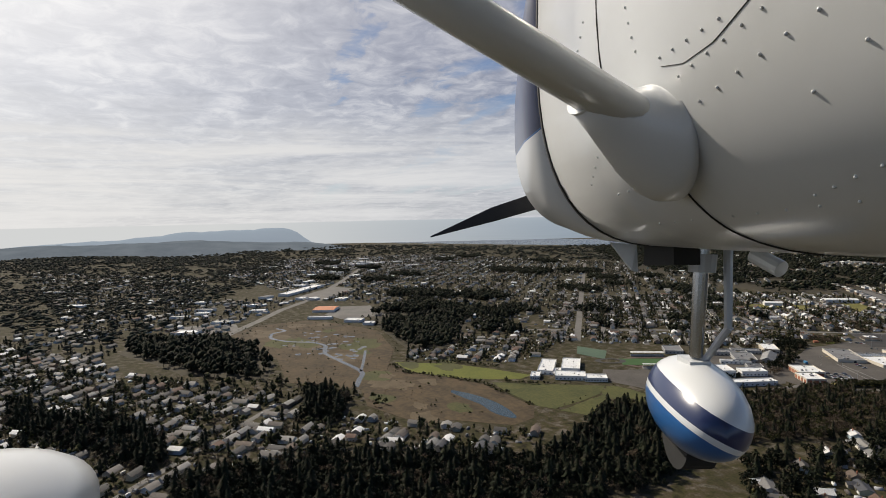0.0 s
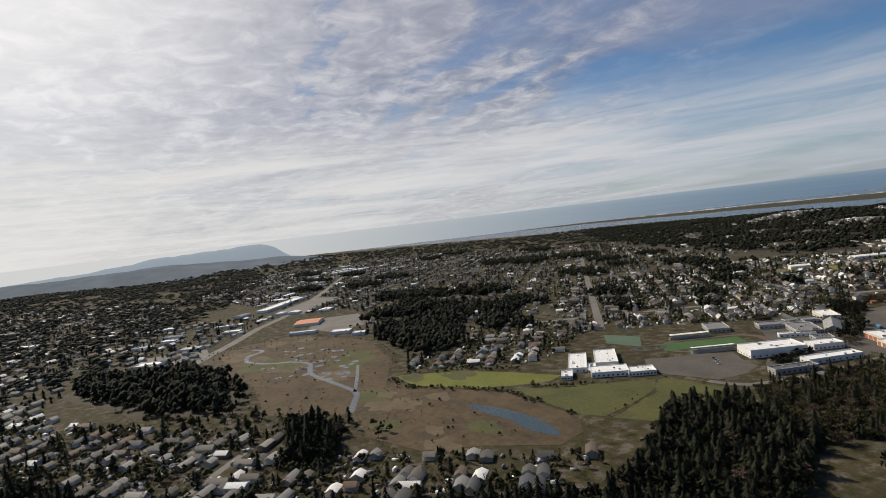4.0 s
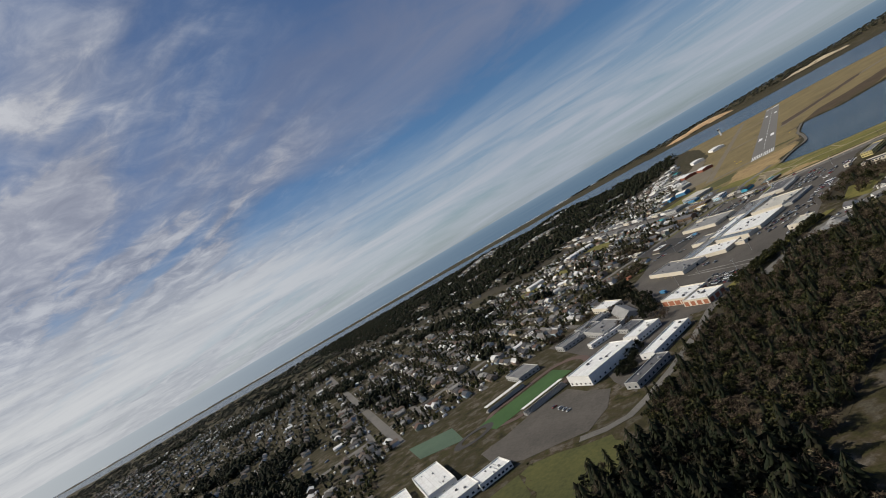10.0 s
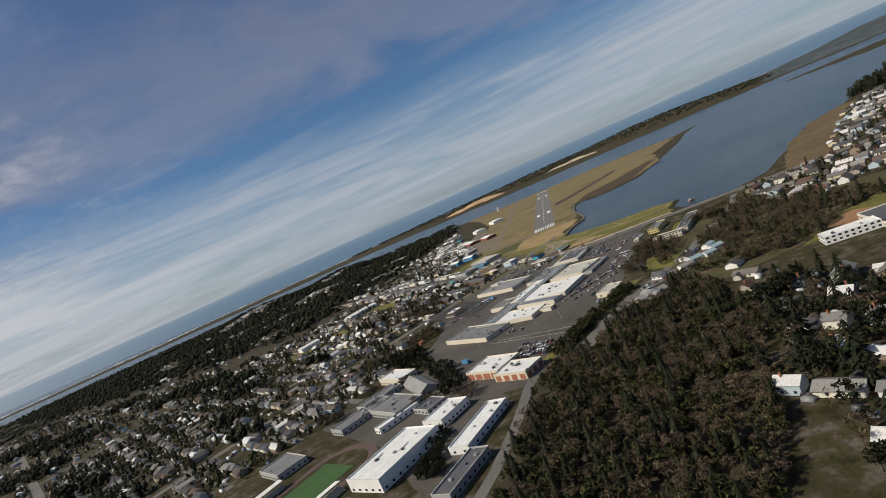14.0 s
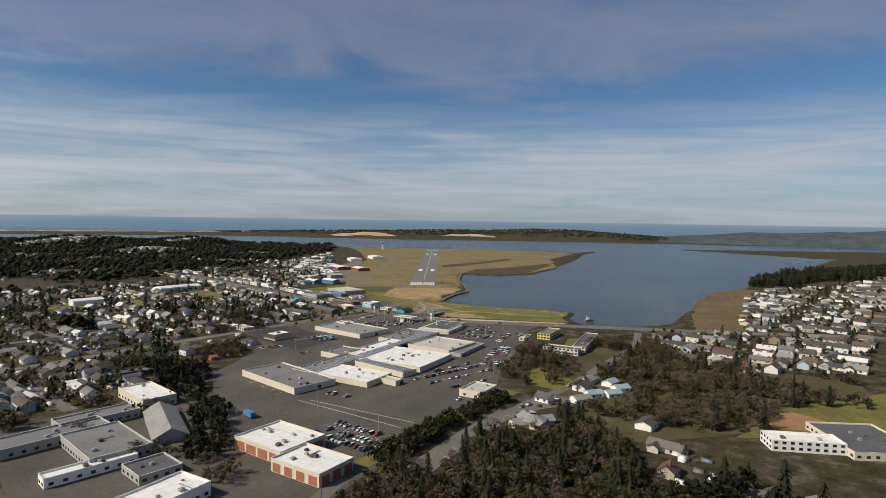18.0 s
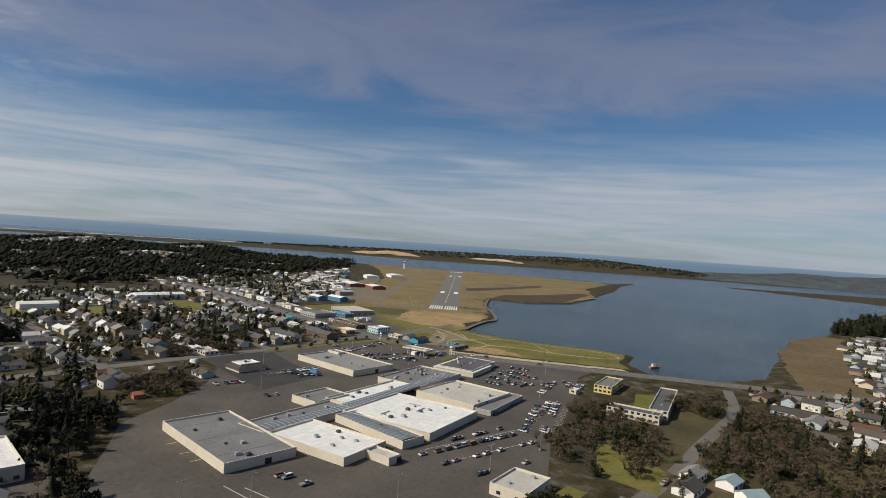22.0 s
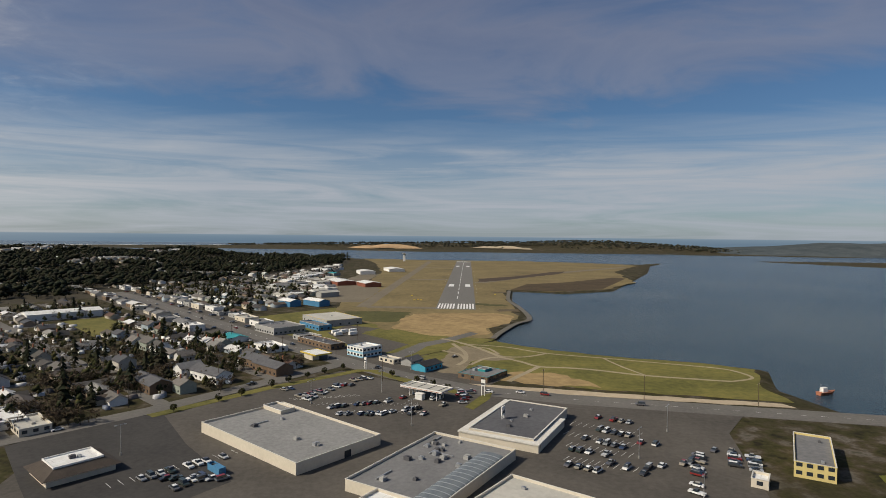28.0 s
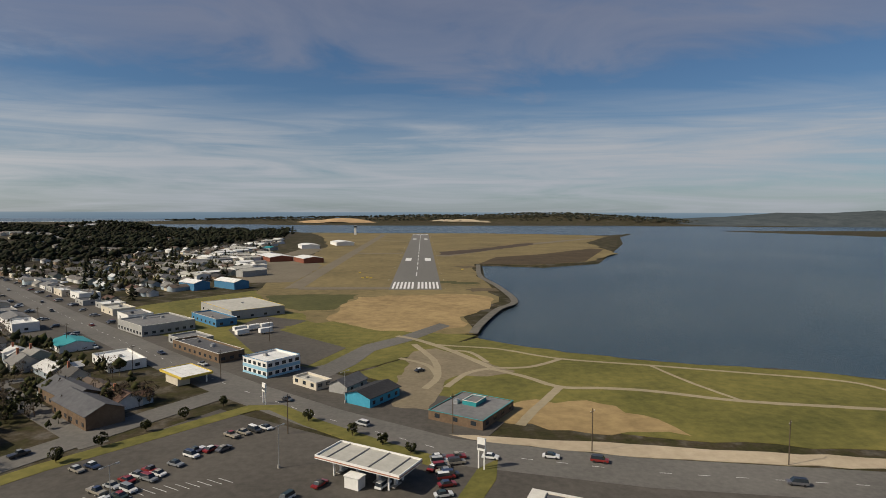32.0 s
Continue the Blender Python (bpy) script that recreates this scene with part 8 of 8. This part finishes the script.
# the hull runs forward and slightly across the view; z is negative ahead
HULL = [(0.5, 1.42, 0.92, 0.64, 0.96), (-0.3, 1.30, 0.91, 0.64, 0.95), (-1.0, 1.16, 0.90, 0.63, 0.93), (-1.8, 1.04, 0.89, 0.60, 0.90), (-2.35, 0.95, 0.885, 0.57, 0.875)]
POWER = 2.8


def on_hull(angle, z, proud=0.0):
    """A place on the hull's skin, by the angle round it and the distance ahead."""
    cx, cy, a, b = (float(np.interp(-z, [-h[0] for h in HULL], [h[k] for h in HULL])) + (proud if k > 2 else 0) for k in (1, 2, 3, 4))
    c, q = math.cos(radians(angle)), math.sin(radians(angle))
    return Vector((cx + a * math.copysign(abs(c) ** (2 / POWER), c), cy + b * math.copysign(abs(q) ** (2 / POWER), q), z))


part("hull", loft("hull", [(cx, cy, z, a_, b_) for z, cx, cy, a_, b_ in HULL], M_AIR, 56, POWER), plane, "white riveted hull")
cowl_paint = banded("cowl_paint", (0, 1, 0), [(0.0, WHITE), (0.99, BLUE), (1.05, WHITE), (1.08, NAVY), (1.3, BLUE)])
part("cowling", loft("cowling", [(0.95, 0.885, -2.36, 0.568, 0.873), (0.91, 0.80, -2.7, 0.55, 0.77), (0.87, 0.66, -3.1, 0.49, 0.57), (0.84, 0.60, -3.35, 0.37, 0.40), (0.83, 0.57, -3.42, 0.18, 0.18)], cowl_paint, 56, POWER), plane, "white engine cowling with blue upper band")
part("seam", loft("seam", [(0.952, 0.885, -2.345, 0.574, 0.879), (0.949, 0.885, -2.365, 0.574, 0.879)], M_SEAM, 56, POWER), plane, "black cowling seam")
def seam_line(name, points, thick=0.003):
    """A dark panel joint drawn along the skin."""
    tube = Shape()
    for p, q in zip(points, points[1:]):
        tube.tube(p, q, thick, thick, 5)
    part(name, tube.done(name, M_SEAM), plane)


seam_line("belly_seam", [on_hull(float(np.interp(t, [0.0, 0.25, 0.5, 0.75, 1.0], [226.5, 235.0, 243.5, 254.0, 263.5])), float(np.interp(t, [0.0, 0.25, 0.5, 0.75, 1.0], [-1.51, -1.51, -1.51, -1.49, -1.47])), 0.001) for t in np.linspace(0, 1, 16)])
seam_line("door_seam", [on_hull(float(np.interp(t, [0.0, 0.333, 0.667, 1.0], [202.5, 204.0, 203.5, 199.0])), float(np.interp(t, [0.0, 0.333, 0.667, 1.0], [-1.39, -1.3, -1.18, -0.95])), 0.0) for t in np.linspace(0, 1, 24)], 0.0012)
seam_line("skin_lap", [on_hull(206 - 30 * t, -1.72) for t in np.linspace(0, 1, 6)])
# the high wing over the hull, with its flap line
# unseen overhead; added so that it shades the side of the hull
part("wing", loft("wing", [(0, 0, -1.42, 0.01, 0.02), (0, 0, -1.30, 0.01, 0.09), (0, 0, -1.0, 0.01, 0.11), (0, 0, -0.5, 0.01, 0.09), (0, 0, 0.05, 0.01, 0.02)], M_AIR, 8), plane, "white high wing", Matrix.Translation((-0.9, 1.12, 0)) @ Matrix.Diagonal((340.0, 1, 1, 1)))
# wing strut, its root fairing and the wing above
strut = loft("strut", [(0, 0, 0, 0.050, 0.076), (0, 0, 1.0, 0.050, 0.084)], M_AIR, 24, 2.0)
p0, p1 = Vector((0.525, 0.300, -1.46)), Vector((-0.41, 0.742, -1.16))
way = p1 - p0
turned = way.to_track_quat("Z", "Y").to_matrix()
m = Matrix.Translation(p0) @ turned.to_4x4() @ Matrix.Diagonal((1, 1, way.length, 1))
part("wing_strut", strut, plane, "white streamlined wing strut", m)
# the cuff: a cone that flares into a round flange on the skin
foot, skin, along = Vector((0.555, 0.285, -1.50)), Vector((-0.95, -0.28, 0.12)).normalized(), way.normalized()
rings = [(0.0, 0.0, 0.168), (0.018, 0.0, 0.168), (0.030, 0.0, 0.158), (0.034, 0.05, 0.130), (0.030, 0.10, 0.104), (0.02, 0.16, 0.084), (0.0, 0.235, 0.076)]
v, f, n = [], [], 36
for i, (up_, out, r_) in enumerate(rings):
    k = i / (len(rings) - 1)
    nrm = (skin * (1 - k) + along * k).normalized()
    e1 = nrm.cross(turned @ Vector((1, 0, 0))).normalized()
    e2 = nrm.cross(e1)
    flat = 1 - 0.30 * k
    for j in range(n):
        a_ = 2 * math.pi * j / n
        v.append(tuple(foot + skin * up_ + along * out + e1 * r_ * math.cos(a_) + e2 * r_ * flat * math.sin(a_)))
    if i:
        f += [((i - 1) * n + j, (i - 1) * n + (j + 1) % n, i * n + (j + 1) % n, i * n + j) for j in range(n)]
f += [tuple(range(n))[::-1], tuple((len(rings) - 1) * n + j for j in range(n))]
part("strut_cuff", mesh("strut_cuff", v, f, M_AIR, smooth=True), plane, "rounded white strut fairing")
cuff_end = foot + along * 0.235
part("cuff_collar", mesh("cuff_collar", [tuple(cuff_end + along * o + turned @ Vector((0.056 * math.cos(t), 0.082 * math.sin(t), 0))) for o in (-0.006, 0.002) for t in [2 * math.pi * j / 28 for j in range(28)]],
                         [(j, (j + 1) % 28, 28 + (j + 1) % 28, 28 + j) for j in range(28)] + [tuple(range(28))[::-1], tuple(range(28, 56))], M_AIR), plane)
for a_ in (20, 200, 110):
    e1 = skin.cross(Vector((0, 0, 1))).normalized()
    e2 = skin.cross(e1)
    part("screw", blob("screw", 0.008, 0.008, 0.006, M_SEAM), plane, "", Matrix.Translation(foot + skin * 0.026 + (e1 * math.cos(radians(a_)) + e2 * math.sin(radians(a_))) * 0.145))
# propeller at rest
blade = mesh("blade", [(0, -0.06, 0.01), (0.53, -0.055, 0.0), (0.93, -0.004, 0), (0.93, 0.004, 0.004), (0.53, 0.03, 0.012), (0, 0.05, 0.03), (0, -0.06, -0.01), (0.53, -0.055, -0.012), (0.93, -0.004, -0.004), (0.93, 0.004, 0.0), (0.53, 0.03, 0.0), (0, 0.05, 0.01)],
             [(0, 1, 2, 3, 4, 5), (11, 10, 9, 8, 7, 6), (0, 6, 7, 1), (1, 7, 8, 2), (2, 8, 9, 3), (3, 9, 10, 4), (4, 10, 11, 5), (5, 11, 6, 0)], M_AIRDARK)
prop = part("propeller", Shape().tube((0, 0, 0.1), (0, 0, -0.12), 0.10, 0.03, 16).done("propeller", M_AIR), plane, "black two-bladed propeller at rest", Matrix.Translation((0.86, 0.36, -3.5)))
part("blade", blade, prop, "", pose(-0.05, 0, 0, 0, 0, 198))
part("blade", blade, prop, "", pose(0.05, 0, 0, 0, 0, 18))
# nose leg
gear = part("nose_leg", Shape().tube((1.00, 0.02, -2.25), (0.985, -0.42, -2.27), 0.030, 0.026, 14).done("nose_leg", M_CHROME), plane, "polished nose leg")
part("torque_link", Shape().tube((1.085, 0.0, -2.22), (1.075, -0.30, -2.2), 0.018, 0.015, 8).tube((1.075, -0.30, -2.2), (1.01, -0.43, -2.25), 0.015, 0.015, 8).done("torque_link", M_METAL), gear)
part("leg_collar", Shape().tube((1.0, -0.02, -2.25), (0.998, -0.09, -2.25), 0.055, 0.05, 14).done("leg_collar", M_METAL), gear)
part("fork", Shape().box(0.93, -0.47, -2.32, 1.03, -0.42, -2.22, 0.01).done("fork", M_AIR), gear)
fairing_paint = banded("fairing_paint", (0.38, 1.0, 0.0), [(0.0, BLUE), (0.455, WHITE), (0.478, NAVY), (0.55, WHITE)])
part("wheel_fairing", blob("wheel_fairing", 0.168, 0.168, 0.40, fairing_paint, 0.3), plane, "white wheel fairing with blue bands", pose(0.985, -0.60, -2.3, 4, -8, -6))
part("tyre", Shape().tube((0.91, -0.73, -2.3), (1.03, -0.73, -2.3), 0.13, 0.13, 24).done("tyre", M_TYRE), plane)
part("exhaust_fairing", Shape().box(0.86, -0.07, -2.5, 0.98, 0.05, -2.2, 0.01).done("exhaust_fairing", M_SEAM), plane, "dark cowl outlet")
part("cowl_lip", mesh("cowl_lip", [(0.74, 0.03, -2.6), (0.84, 0.02, -2.55), (0.83, -0.10, -2.5), (0.80, -0.09, -2.5), (0.74, 0.03, -2.58), (0.84, 0.02, -2.53), (0.83, -0.10, -2.48), (0.80, -0.09, -2.48)], [(0, 1, 2, 3), (7, 6, 5, 4), (0, 4, 5, 1), (1, 5, 6, 2), (2, 6, 7, 3), (3, 7, 4, 0)], M_AIR), plane)
part("drain_pipe", Shape().tube((1.12, -0.02, -2.1), (1.16, -0.07, -2.0), 0.03, 0.03, 12).done("drain_pipe", M_AIR), plane)
# main wheel fairing beside the camera mount
part("main_wheel_fairing", blob("main_wheel_fairing", 0.22, 0.18, 0.5, M_AIR, 0.3), plane, "white main wheel fairing", pose(-0.905, -0.56, -0.95, 0, 0, 0))
# rivet rows on the hull, placed to fit the camera's view
rivet = blob("rivet", 0.0042, 0.0042, 0.0035, M_AIR, 0, 4, 8)
for a0, z0, a1, z1, n in ((211.0, -1.28, 206.5, -0.92, 6), (205.5, -1.33, 203.0, -1.03, 6), (201.0, -1.39, 201.0, -1.15, 5), (216.0, -0.98, 212.0, -0.86, 2), (221.5, -2.05, 211.5, -1.85, 5), (226.5, -1.89, 225.0, -1.65, 4), (186.0, -1.83, 189.5, -1.89, 3), (240.0, -1.81, 236.5, -1.04, 9), (190.0, -1.53, 197.5, -1.5, 4), (234.0, -1.12, 229.5, -0.94, 4)):
    for k in range(n):
        t = k / (n - 1)
        part("rivet", rivet, plane, "", Matrix.Translation(on_hull(a0 + (a1 - a0) * t, z0 + (z1 - z0) * t)))
